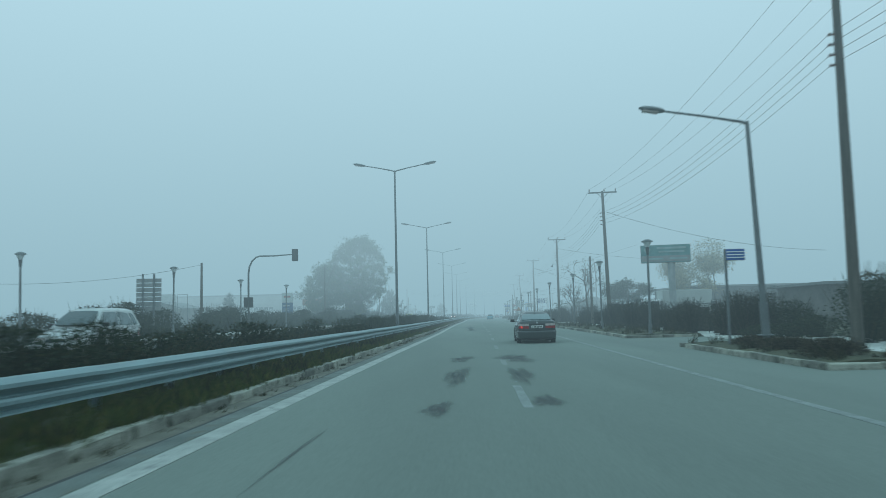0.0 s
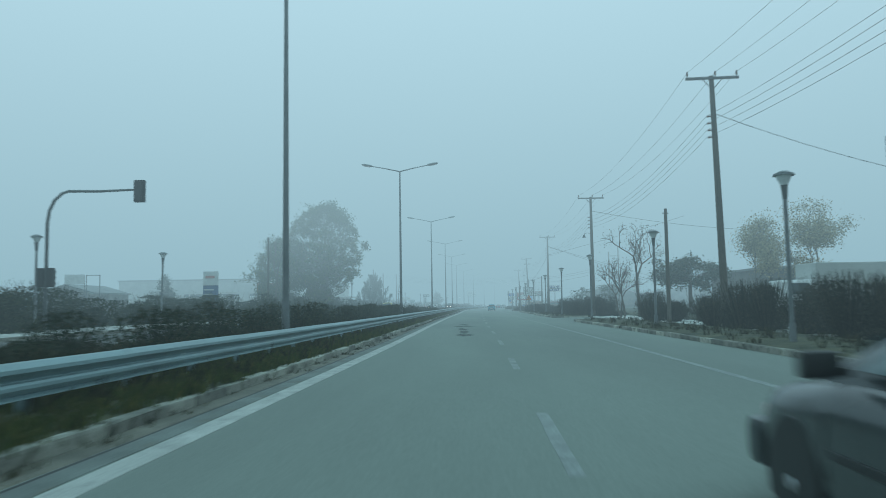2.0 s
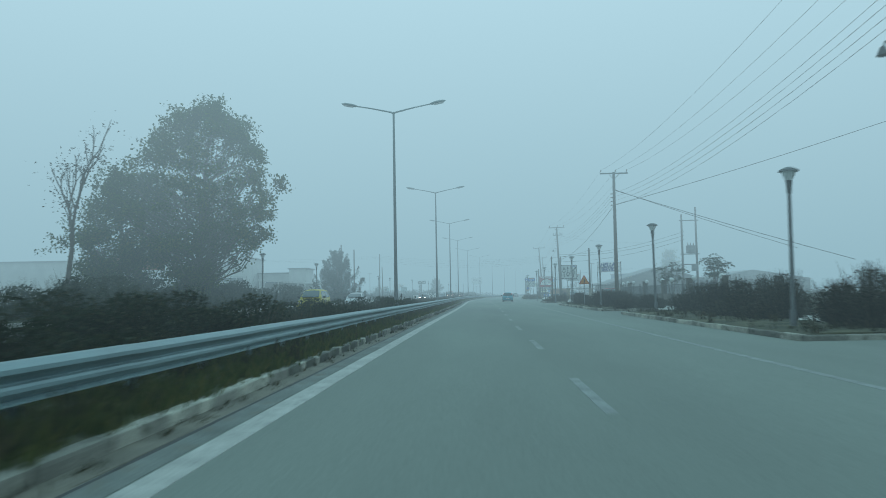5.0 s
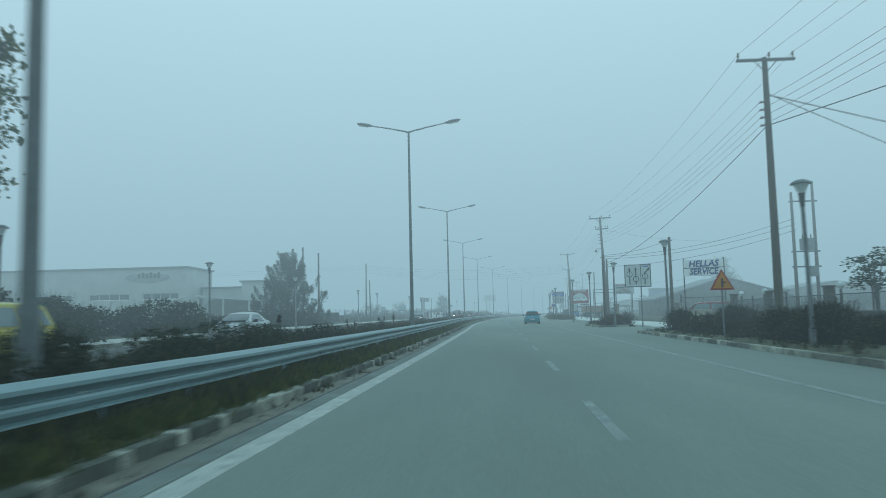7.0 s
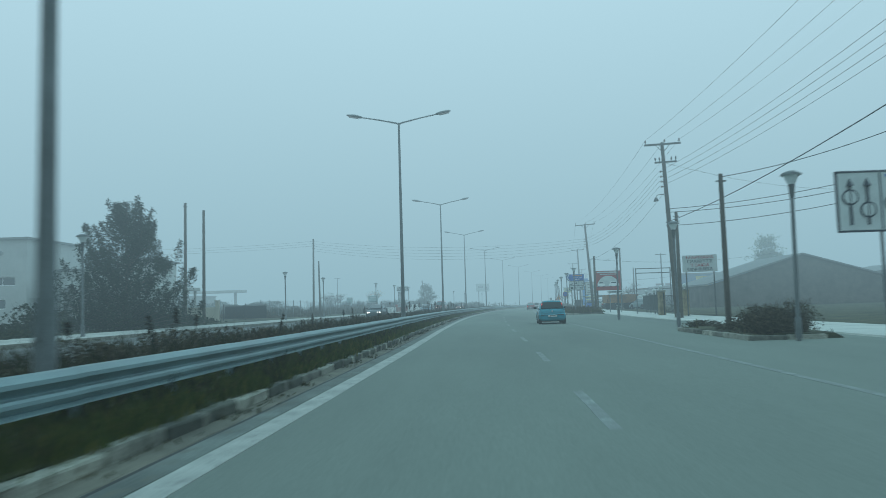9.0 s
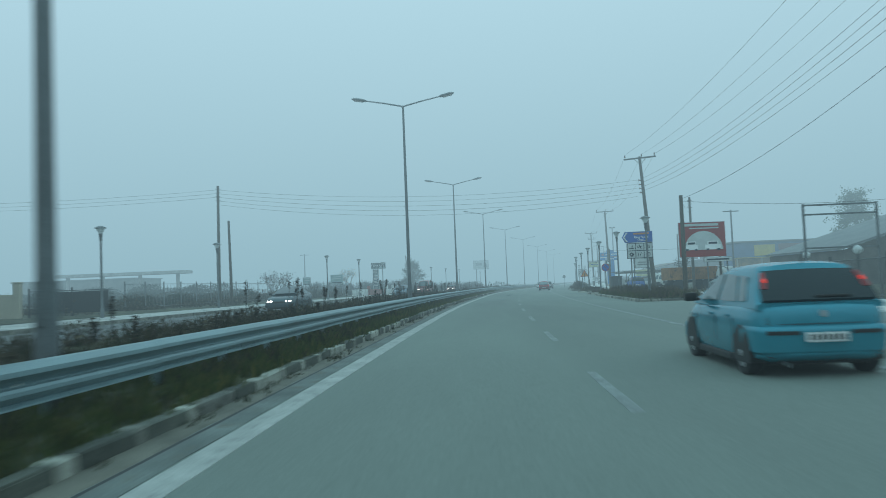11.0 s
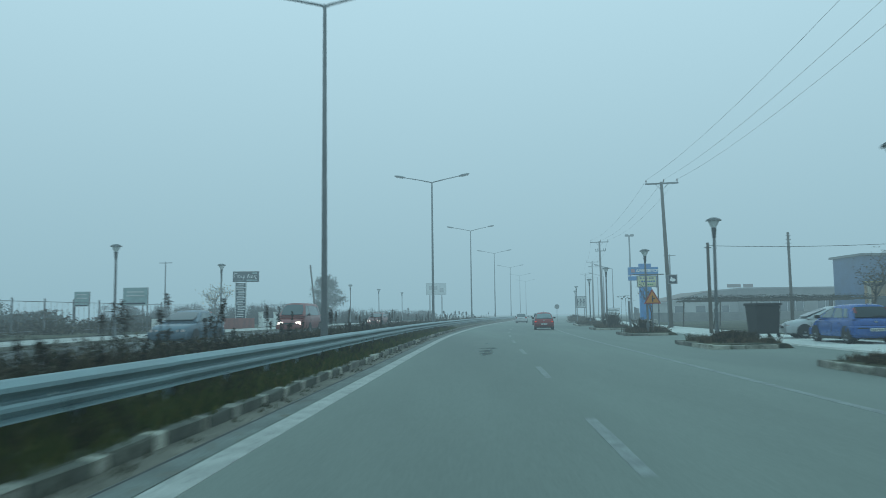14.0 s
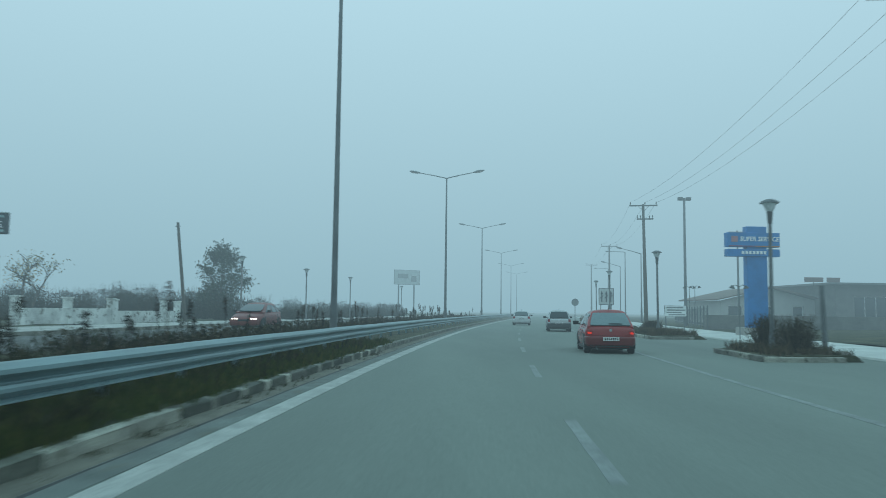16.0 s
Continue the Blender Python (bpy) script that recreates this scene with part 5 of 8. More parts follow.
def car(name, x, y, rz, spec, paint_mat, label, z=0.0, tail_on=False, head_on=False, rim=ALLOY, group="cars on the road"):
    """spec: length, width, height, belt, deck, hood heights and where the glass begins and ends along the length from the rear."""
    L, W, H = spec["L"], spec["W"], spec["H"]
    belt, deck, hood = spec["belt"], spec["deck"], spec["hood"]
    g0, g1, g2, g3 = spec["glass"]
    r = spec.get("r", 0.3)
    ob = thing(name, x, y, z, rz, label, "car", group)
    ob.matrix_basis = ob.matrix_basis @ Matrix.Scale(1 / UNIT, 4)
    w = W / 2
    lift = spec.get("lift", 0.2)

    def ring(yy, top, low):
        half = w * min(table(REAR_PLAN, yy, True), table(FRONT_PLAN, L - yy, True))
        pts = [(half * 0.78, low), (half * 0.94, low + 0.05), (half * 0.985, low + 0.17), (half, low + 0.34), (half * 0.99, max(top - 0.2, low + 0.36)), (half * 0.965, top - 0.09), (half * 0.915, top - 0.03), (half * 0.8, top), (half * 0.4, top + 0.02)]
        return [Vector((px, yy, pz)) for px, pz in pts] + [Vector((-px, yy, pz)) for px, pz in reversed(pts)]

    lip = spec.get("lip", 0.0)
    st = [(0.006, deck - 0.16, lift + 0.10), (0.022, deck - 0.10 + lip, lift + 0.09), (0.045, deck - 0.055 + lip, lift + 0.07), (0.085, deck - 0.025 + lip, lift + 0.05), (0.15, deck - 0.008, lift + 0.02), (0.24, deck, lift),
          (max(g0 - 0.05, 0.38), deck, lift), (max(g0 + 0.35, 0.72), (deck + belt) / 2, lift), (L * 0.33, belt, lift - 0.02), (L * 0.5, belt - 0.005, lift - 0.02), (g3 - 0.25, belt - 0.02, lift - 0.02),
          (g3 + 0.1, hood + 0.01, lift), (L - 0.55, hood - 0.045, lift), (L - 0.36, hood - 0.09, lift), (L - 0.2, hood - 0.15, lift), (L - 0.1, hood - 0.22, lift + 0.05), (L - 0.03, hood - 0.32, lift + 0.1), (L, hood - 0.4, lift + 0.13)]
    body = part("body", loft([ring(*q) for q in st]), paint_mat, ob, smooth=True)

    # cabin: rounded hoop sections from the rear window to the windscreen
    wb, wr = w * spec.get("waist", 0.92), w * spec.get("roof", 0.70)
    zb = belt - 0.05

    def hoop(yy, top, bottom=None):
        lo = zb if bottom is None else bottom
        f = max(0.02, (top - lo) / (H - zb))
        ht = wb + (wr - wb) * f
        pts = [(wb, lo), (wb + (ht - wb) * 0.5 + 0.018, lo + (top - lo) * 0.5), (ht + 0.014, top - 0.11 * f), (ht - 0.012, top - 0.05 * f), (ht - 0.075, top - 0.014 * f), (ht * 0.62, top + 0.012 * f), (ht * 0.25, top + 0.026 * f)]
        return [Vector((px, yy, pz)) for px, pz in pts] + [Vector((-px, yy, pz)) for px, pz in reversed(pts)]

    rear = deck - 0.02
    cab = [hoop(g0, rear + 0.03, min(zb, rear - 0.05)), hoop(g0 + (g1 - g0) * 0.5, rear + 0.03 + (H - 0.065 - rear) * 0.47), hoop(g1, H - 0.035), hoop(g1 + 0.18, H - 0.006), hoop((g1 + g2) / 2, H), hoop(g2 - 0.1, H - 0.02), hoop(g2 + (g3 - g2) * 0.5, belt + 0.005 + (H - 0.025 - belt) * 0.47), hoop(g3, belt + 0.005)]
    part("cabin", loft(cab), paint_mat, ob, smooth=True)

    def cab_point(yy, f, out=0.0):
        """A point on the cabin's side: f from belt to roof."""
        zz = belt + (H - 0.06 - belt) * f
        return Vector(((wb + (wr - wb) * (zz - zb) / (H - zb) + 0.014 + out), yy, zz))

    # glass
    fr = spec.get("rear_frame", 0.10)
    zr0, zr1 = rear + 0.045, H - 0.075

    def rear_pt(s, t):
        yy = g0 + (g1 - g0) * t
        zz = zr0 + (zr1 - zr0) * t
        half = (wb + (wr - wb) * (zz - zb) / (H - zb)) * (1 - fr)
        return Vector((s * half, yy - 0.034, zz))

    part("rear_window", panel([rear_pt(-1, 0.02), rear_pt(1, 0.02), rear_pt(1, 0.95), rear_pt(-1, 0.95)], 0.02, soft=0.14), spec.get("rear_glass", CAR_GLASS), ob, "dark rear window", True)
    zf0, zf1 = belt + 0.06, H - 0.07

    def front_pt(s, t):
        yy = g3 + (g2 - g3) * t
        zz = zf0 + (zf1 - zf0) * t
        half = (wb + (wr - wb) * (zz - zb) / (H - zb)) * 0.9
        return Vector((s * half, yy + 0.03, zz))

    part("windscreen", panel([front_pt(1, 0.0), front_pt(-1, 0.0), front_pt(-1, 0.96), front_pt(1, 0.96)], 0.02), CAR_GLASS, ob, "dark windscreen", True)
    mid = spec.get("pillar", (g1 + g2) / 2 + 0.12)
    a0 = g0 + (g1 - g0) * 0.55 + spec.get("c_pillar", 0.28)
    for s in (-1, 1):
        def sp(yy, f):
            p = cab_point(yy, f, 0.004)
            return Vector((p.x * s, p.y, p.z))
        quads = [("rear_side_window", [sp(a0 - 0.05, 0.05), sp(mid - 0.045, 0.05), sp(mid - 0.075, 0.9), sp(a0 + (g1 - g0) * 0.35 + 0.06, 0.82)]),
                 ("front_side_window", [sp(mid + 0.045, 0.05), sp(g3 - 0.30, 0.05), sp(g2 - 0.02, 0.87), sp(mid + 0.015, 0.9)])]
        if spec.get("quarter"):
            quads.append(("quarter_window", [sp(a0 - 0.42, 0.08), sp(a0 - 0.12, 0.05), sp(a0 + (g1 - g0) * 0.35 - 0.05, 0.85), sp(a0 - 0.2, 0.78)]))
        for nm, q in quads:
            part(nm, panel(q if s > 0 else [q[1], q[0], q[3], q[2]], 0.008, soft=0.16), SKY_TONED_GLASS, ob, "side window, paled as if sky showed in it", True)
        # doors: seams, handles and rub strip
        for yy in (a0 - 0.02, mid, g3 - 0.12):
            part("door_seam", boxed((s * (w - 0.001), yy, (belt + lift) / 2 + 0.0), (0.006, 0.01, belt - lift - 0.4)), BLACK, body)
        for yy in (a0 + 0.22, mid + 0.24):
            part("door_handle", boxed((s * (w - 0.002), yy, belt - 0.17), (0.03, 0.15, 0.035), 0.01), BLACK if spec.get("black_trim") else paint_mat, body)
        if spec.get("strip", True):
            part("rub_strip", boxed((s * (w + 0.002), (a0 + g3) / 2 - 0.1, belt - 0.40), (0.014, (g3 - a0) * 0.9, 0.045), 0.005), BLACK if spec.get("black_trim") else paint_mat, body)
        part("sill", boxed((s * (w - 0.05), L * 0.5, lift + 0.0), (0.08, L * 0.44, 0.1), 0.02), BLACK, body)
        # mirror
        bm = bmesh.new()
        box(bm, (s * (w + 0.1), g3 - 0.36, belt + 0.06), (0.2, 0.1, 0.135), 0.035)
        box(bm, (s * (w + 0.0), g3 - 0.34, belt + 0.02), (0.1, 0.05, 0.04), 0.01)
        part("mirror", bm, BLACK, ob, "black door mirror", True)
        # arches and wheels
        for yy in (spec["axles"][0], spec["axles"][1]):
            # black disc on the body side in place of a shaded arch hollow
            bm = bmesh.new()
            bmesh.ops.create_cone(bm, cap_ends=True, segments=32, radius1=r * 1.14, radius2=r * 1.14, depth=0.30,
                                  matrix=Matrix.Translation((s * (w - 0.147), yy, r + 0.03)) @ Matrix.Rotation(math.pi / 2, 4, "Y"))
            for v in bm.verts:
                if v.co.z < lift - 0.02:
                    v.co.z = lift - 0.02
            part("wheel_arch", bm, BLACK, body, "black disc standing for the shaded wheel arch")
            wheel(ob, s * (w - 0.1), yy, r, 0.19, s, rim)
        # tail and head lamps
        if spec.get("tail_wrap"):
            q = [rear_pt(s * 0.865, 0.34), rear_pt(s * 0.995, 0.36), rear_pt(s * 0.995, 0.86), rear_pt(s * 0.90, 0.86)]
            part("tail_lamp", panel(q if s > 0 else [q[1], q[0], q[3], q[2]], 0.034), TAIL_RED, ob, "tall smoked-red tail lamp", True)
            q = [rear_pt(s * 0.885, 0.5), rear_pt(s * 0.97, 0.5), rear_pt(s * 0.97, 0.66), rear_pt(s * 0.90, 0.66)]
            part("lit_bulb", panel(q if s > 0 else [q[1], q[0], q[3], q[2]], 0.044), TAIL_ON if tail_on else TAIL_RED, ob, "glowing red tail lamp", True)
        for x0, x1, z0, z1, kind in spec["tail"]:
            m = TAIL_ON if kind == "on" and tail_on and (s < 0 or tail_on != "one") else TAIL_CLEAR if kind == "clear" else TAIL_RED
            part("tail_lamp", rear_patch(w, s * x0, s * x1, z0, z1, 0.014 if kind == "on" else 0.008), m, ob, "pale reversing lamp" if kind == "clear" else "red tail lamp", True)
        part("head_lamp", boxed((s * w * 0.62, L - 0.11, hood - 0.30), (0.32, 0.16, 0.15), 0.05), HEAD_ON if head_on else TAIL_CLEAR, ob, "clear head lamp", True)
    # bumpers
    bz, bh = spec["bumper"]
    plan = [(q * w, yy) for q, yy in REAR_PLAN]
    plan = [(-px, yy) for px, yy in reversed(plan)] + plan[1:]
    rings = []
    for k, (px, py) in enumerate(plan):
        a, b = plan[max(k - 1, 0)], plan[min(k + 1, len(plan) - 1)]
        d = Vector((b[0] - a[0], b[1] - a[1], 0)).normalized()
        o = Vector((d.y, -d.x, 0))
        hug = table(((0.88, 1.0), (0.97, 0.45), (1.0, 0.1)), abs(px) / w)
        rings.append([Vector((px, py, bz + dz * bh)) + o * (do * hug if do > 0 else do) for do, dz in ((-0.10, -0.5), (-0.035, -0.5), (0.012, -0.40), (0.034, -0.12), (0.045, 0.2), (0.05, 0.32), (0.036, 0.42), (0.012, 0.48), (-0.03, 0.5), (-0.10, 0.5))])
    bm = loft(rings)
    bmesh.ops.recalc_face_normals(bm, faces=bm.faces[:])
    if spec.get("bumper_line"):
        for s in (-1, 1):
            part("bumper_strip", rear_patch(w, s * 0.3, s * w * 0.97, bz + bh * 0.2, bz + bh * 0.33, 0.058, soft=0.02), BLACK, ob, "black rubbing strip")
    part("rear_bumper", bm, spec.get("bumper_mat", paint_mat), ob, smooth=True)
    part("rear_valance", rear_patch(w, -w * 0.82, w * 0.82, bz - bh / 2 - 0.035, bz - bh / 2 + 0.02, -0.05, 0.0), BLACK, ob)
    part("front_bumper", boxed((0, L - 0.12, lift + 0.2), (W * 0.93, 0.26, 0.32), 0.08), paint_mat, ob, smooth=True)
    part("grille", boxed((0, L + 0.0, hood - 0.33), (W * 0.36, 0.06, 0.1), 0.02), BLACK, ob)
    part("exhaust_pipe", rod(bmesh.new(), (-w * 0.55, -0.04, lift - 0.02), (-w * 0.55, 0.3, lift), 0.028, n=10), POLE_DARK, ob)
    part("underbody", boxed((0, L / 2, lift + 0.02), (W * 0.78, L * 0.86, 0.12), 0.02), BLACK, ob)
    # boot lid: seam, badge, plate
    pz, py = spec["plate"]
    sw = W * spec.get("boot", 0.36)
    top, bot = deck - 0.17, bz + bh / 2 + 0.015
    for s in (-1, 1):
        part("boot_seam", rear_patch(w, s * sw - 0.004, s * sw + 0.004, bot, top, 0.002, soft=0), BLACK, body)
    part("boot_seam", rear_patch(w, -sw, sw, bot, bot + 0.008, 0.002, soft=0), BLACK, body)
    # Black strip laid on the tail as the shade under the boot lip.
    if spec.get("lip_shade"):
        part("boot_recess", rear_patch(w, -spec["lip_shade"][0], spec["lip_shade"][0], spec["lip_shade"][1], spec["lip_shade"][2], 0.003, soft=0), BLACK, body)
    plate = part("number_plate", boxed((0, py - 0.035, pz), (0.5, 0.02, 0.115), 0.004), PLATE, ob, "white number plate")
    bm = bmesh.new()
    for k in range(7):
        box(bm, (-0.19 + 0.064 * k, py - 0.047, pz), (0.036, 0.004, 0.068))
    part("plate_bars", bm, BLACK, plate)
    bm = bmesh.new()
    bmesh.ops.create_cone(bm, cap_ends=True, segments=16, radius1=0.045, radius2=0.04, depth=0.02, matrix=Matrix.Translation((0, spec.get("badge_y", py - 0.02), spec.get("badge_z", deck - 0.1))) @ Matrix.Rotation(math.pi / 2, 4, "X"))
    part("badge", bm, ALLOY, ob, "plain chrome badge", True)
    bm = bmesh.new()
    rod(bm, (0, g1 + 0.08, H - 0.01), (0, g1 - 0.08, H + spec.get("aerial", 0.12)), 0.01, 0.004, 6)
    part("aerial", bm, BLACK, ob)
    if spec.get("wiper"):
        q = rear_pt(0, 0.1)
        part("rear_wiper", boxed((0.16, q.y - 0.03, q.z + 0.02), (0.42, 0.02, 0.025), 0.006), BLACK, ob)
    return ob


SEDAN = dict(L=4.43, W=1.715, H=1.41, belt=0.95, deck=1.02, hood=0.87, glass=(0.50, 1.22, 2.35, 3.25), r=0.30, lift=0.2, axles=(0.93, 3.53), bumper=(0.41, 0.35), plate=(0.745, 0.0), roof=0.655, waist=0.90, rear_frame=0.07, lip=0.012,
             tail=[(0.36, 0.60, 0.675, 0.785, "red"), (0.61, 0.82, 0.675, 0.785, "red"), (0.64, 0.72, 0.69, 0.775, "on"), (0.36, 0.56, 0.79, 0.885, "clear"), (0.57, 0.81, 0.79, 0.885, "clear")], black_trim=True, boot=0.36, badge_z=0.93, badge_y=0.0, c_pillar=0.2, aerial=0.05, lip_shade=(0.34, 0.835, 0.862))
SUPERMINI = dict(L=3.82, W=1.646, H=1.44, belt=0.93, deck=0.93, hood=0.88, glass=(0.10, 0.50, 2.0, 3.0), r=0.295, lift=0.2, axles=(0.60, 3.09), bumper=(0.48, 0.36), plate=(0.52, -0.035), waist=0.93, roof=0.69, strip=False,
                 tail=[], tail_wrap=True, bumper_line=True, boot=0.40, badge_z=0.80, badge_y=0.0, rear_frame=0.02, rear_glass=DARK_GLASS, wiper=True, aerial=0.2, pillar=1.72, quarter=True, c_pillar=0.62)
HATCH = dict(L=3.80, W=1.60, H=1.40, belt=0.90, deck=0.88, hood=0.83, glass=(0.12, 0.62, 1.95, 2.9), r=0.285, lift=0.2, axles=(0.62, 3.04), bumper=(0.42, 0.30), plate=(0.49, -0.05), waist=0.92, roof=0.68, quarter=True, c_pillar=0.5,
             tail=[(0.56, 0.78, 0.62, 0.745, "red"), (0.6, 0.72, 0.64, 0.70, "on")], boot=0.36, badge_z=0.76, badge_y=0.0, wiper=True, pillar=1.6)
GOLF = dict(HATCH, L=4.1, W=1.66, H=1.40, tail=[(0.58, 0.80, 0.66, 0.86, "red")], plate=(0.66, 0.0))
WAGON = dict(HATCH, L=4.2, W=1.62, H=1.62, belt=1.02, deck=1.0, hood=0.95, r=0.32, lift=0.28, bumper=(0.5, 0.24), tail=[(0.62, 0.79, 0.64, 0.84, "red"), (0.62, 0.79, 0.85, 0.93, "clear")], plate=(0.7, 0.0), glass=(0.08, 0.3, 2.5, 3.2))
# rear glass with the sky's brightness put into its colour
HATCH["rear_glass"] = SKY_TONED_GLASS
HATCH["bumper_mat"] = paint("dull_red_bumper", (0.16, 0.02, 0.02), 0.5)
GREY_BUMPER = material("dark_grey_bumper", (0.05, 0.052, 0.054), 0.6, vary=0.15, size=0.5, fine=0.01, bump=0.05)
SEDAN["rear_glass"] = SKY_TONED_GLASS
WAGON["bumper_mat"] = BLACK
SILVER = paint("silver_paint", (0.45, 0.46, 0.46), 0.35, 0.3)

car("grey_sedan", 3.0, 28.0, heading(28.1), SEDAN, paint("dark_grey_paint", (0.06, 0.068, 0.07), 0.3, 0.25), "dark grey saloon car with one lit tail lamp", tail_on="one")
car("blue_hatchback", 7.68, 172.1, heading(173.2) - 1.0, SUPERMINI, paint("turquoise_blue_paint", (0.032, 0.25, 0.325), 0.24, 0.2), "turquoise-blue five-door hatchback with lit tail lamps", tail_on=True)
car("red_hatchback", 14.0, 262.3, heading(262.8) - 1, HATCH, paint("red_paint", (0.28, 0.022, 0.022), 0.35), "faded red hatchback with lit tail lamps", tail_on=True)
car("white_hatchback", 17.4, 302.0, heading(302), GOLF, paint("white_car_paint", (0.55, 0.56, 0.56), 0.35), "white hatchback far ahead in the fog")
car("silver_hatchback", 16.95, 284.2, heading(284.5), dict(HATCH, L=3.7, H=1.43, W=1.6, bumper_mat=GREY_BUMPER, rear_glass=DARK_GLASS, tail=[(0.6, 0.77, 0.66, 0.84, "red")], plate=(0.56, 0.0)), SILVER, "silver compact car with a dark bumper")



# ---------------------------------------------------------------- signs
def board(name, a, b, z0, z1, face, label, posts=(-0.4, 0.4), post_mat=POLE_GREY, post_r=0.04, ground=0.08, rim=None, category="sign", back=SIGN_GREY, thick=0.05, group="", tall=0.0):
    """A sign board from a to b (plan), between two heights, on posts that reach the ground."""
    a, b = Vector(a), Vector(b)
    mid, d = (a + b) / 2, b - a
    w = d.length
    ob = thing(name, mid.x, mid.y, ground, math.degrees(math.atan2(d.y, d.x)), label, category, group)
    h = z1 - z0
    zc = (z0 + z1) / 2 - ground
    pn = part("panel", boxed((0, 0, zc), (w, thick, h), 0.006), back, ob)
    part("face", boxed((0, -thick / 2 - 0.004, zc), (w - 0.03, 0.012, h - 0.03), 0.003), face, pn)
    if rim:
        bm = bmesh.new()
        for s in (-1, 1):
            box(bm, (s * (w / 2 - 0.02), -thick / 2 - 0.008, zc), (0.05, 0.02, h), 0.004)
            box(bm, (0, -thick / 2 - 0.008, zc + s * (h / 2 - 0.02)), (w, 0.02, 0.05), 0.004)
        part("rim", bm, rim, pn)
    for f in posts:
        bm = bmesh.new()
        rod(bm, (f * w, thick / 2 + post_r, -0.3), (f * w, thick / 2 + post_r, z1 - ground + tall), post_r, n=8)
        part("post", bm, post_mat, ob, smooth=True)
    return ob, w, zc, h


def bars(ob, rows, mat, y=-0.045, name="text_bar"):
    """Rows of plain bars standing for lettering: x, z, width, height."""
    for x, z, w, h in rows:
        part(name, boxed((x, y, z), (w, 0.008, h), 0.002), mat, ob)


def disc(r, y, x, z, depth=0.02, n=24, sx=1.0, sz=1.0):
    bm = bmesh.new()
    bmesh.ops.create_cone(bm, cap_ends=True, segments=n, radius1=r, radius2=r, depth=depth, matrix=Matrix.Translation((x, y, z)) @ Matrix.Diagonal((sx, 1, sz, 1)) @ Matrix.Rotation(math.pi / 2, 4, "X"))
    return bm


GREEN_BOARD = material("green_grey_billboard", (0.15, 0.31, 0.31), 0.6, vary=0.25, size=0.9, fine=0.03, bump=0.05)
PALE_FACE = material("pale_sign_face", (0.55, 0.58, 0.57), 0.55, vary=0.15, size=0.8, fine=0.02, bump=0.03)
PALE_GREEN = material("pale_green_print", (0.30, 0.42, 0.42), 0.6, vary=0.15, size=0.5, fine=0.02, bump=0)
ORANGE_INK = material("orange_lettering", (0.55, 0.22, 0.08), 0.6, vary=0.1, size=0.3, fine=0.02, bump=0)
RED_INK = material("red_lettering", (0.38, 0.05, 0.05), 0.6, vary=0.1, size=0.3, fine=0.02, bump=0)
YELLOW_PALE = material("pale_yellow_face", (0.62, 0.62, 0.42), 0.55, vary=0.2, size=0.6, fine=0.02, bump=0.03)
PYLON_BLUE = material("pylon_blue", (0.022, 0.20, 0.50), 0.5, vary=0.18, size=1.0, fine=0.02, bump=0.03)

# roadside billboard on one column
ob, w, zc, h = board("billboard", (11.35, 45.3), (14.2, 44.75), 4.04, 5.12, GREEN_BOARD, "green-grey billboard on a single pale column", posts=(), thick=0.3, category="billboard")
part("column", rod(bmesh.new(), (0.32, 0.1, -0.3), (0.32, 0.1, zc), 0.21, n=16), material("pale_column_paint", (0.38, 0.40, 0.40), 0.6, vary=0.2, size=0.6, fine=0.02, bump=0.1), ob, "round pale steel column", True)
part("lower_band", boxed((0, -0.165, zc - 0.3), (w - 0.08, 0.012, 0.36), 0.002), SIGN_GREY, ob)
part("emblem", disc(0.17, -0.17, -w / 2 + 0.38, zc + 0.24), PALE_GREEN, ob, "pale round emblem", True)
bars(ob, [(0.35, zc + 0.34, 1.7, 0.12), (0.35, zc + 0.12, 1.5, 0.10), (-0.6, zc - 0.3, 0.9, 0.1), (0.75, zc - 0.3, 1.0, 0.1)], PALE_GREEN, -0.172)

# small blue direction sign on the island
ob, w, zc, h = board("direction_sign", (7.64, 21.0), (8.2, 21.05), 2.5, 2.83, SIGN_BLUE, "small blue direction sign with white lines, on a thin post", posts=(-0.45,), category="road sign")
bars(ob, [(0.0, zc + 0.08, 0.5, 0.03), (0.0, zc, 0.48, 0.03), (0.0, zc - 0.08, 0.5, 0.03)], WHITE)
single = street_light(False, 6.15, 2.3, 0.42, "grey single-arm street lamp on a kerbed island", "lamps beside the road", POLE_GREY, 0.7)
single.matrix_basis = pose(8.25, 20.0, 0.1, 0, -1.6, 0)
for u, y in ((16.5, 327.8), (16.5, 352.0)):
    p = at(u, y)
    copy_thing(single, pose(p.x, y, 0.1, 0, 0, 0)).scale = (1, 1, 1.3)

# lane guidance sign
ob, w, zc, h = board("lane_sign", (12.05, 151.0), (13.72, 151.0), 2.56, 4.0, PALE_FACE, "white lane guidance sign with three black arrows", posts=(0.12,), category="road sign", rim=DARK_INK)
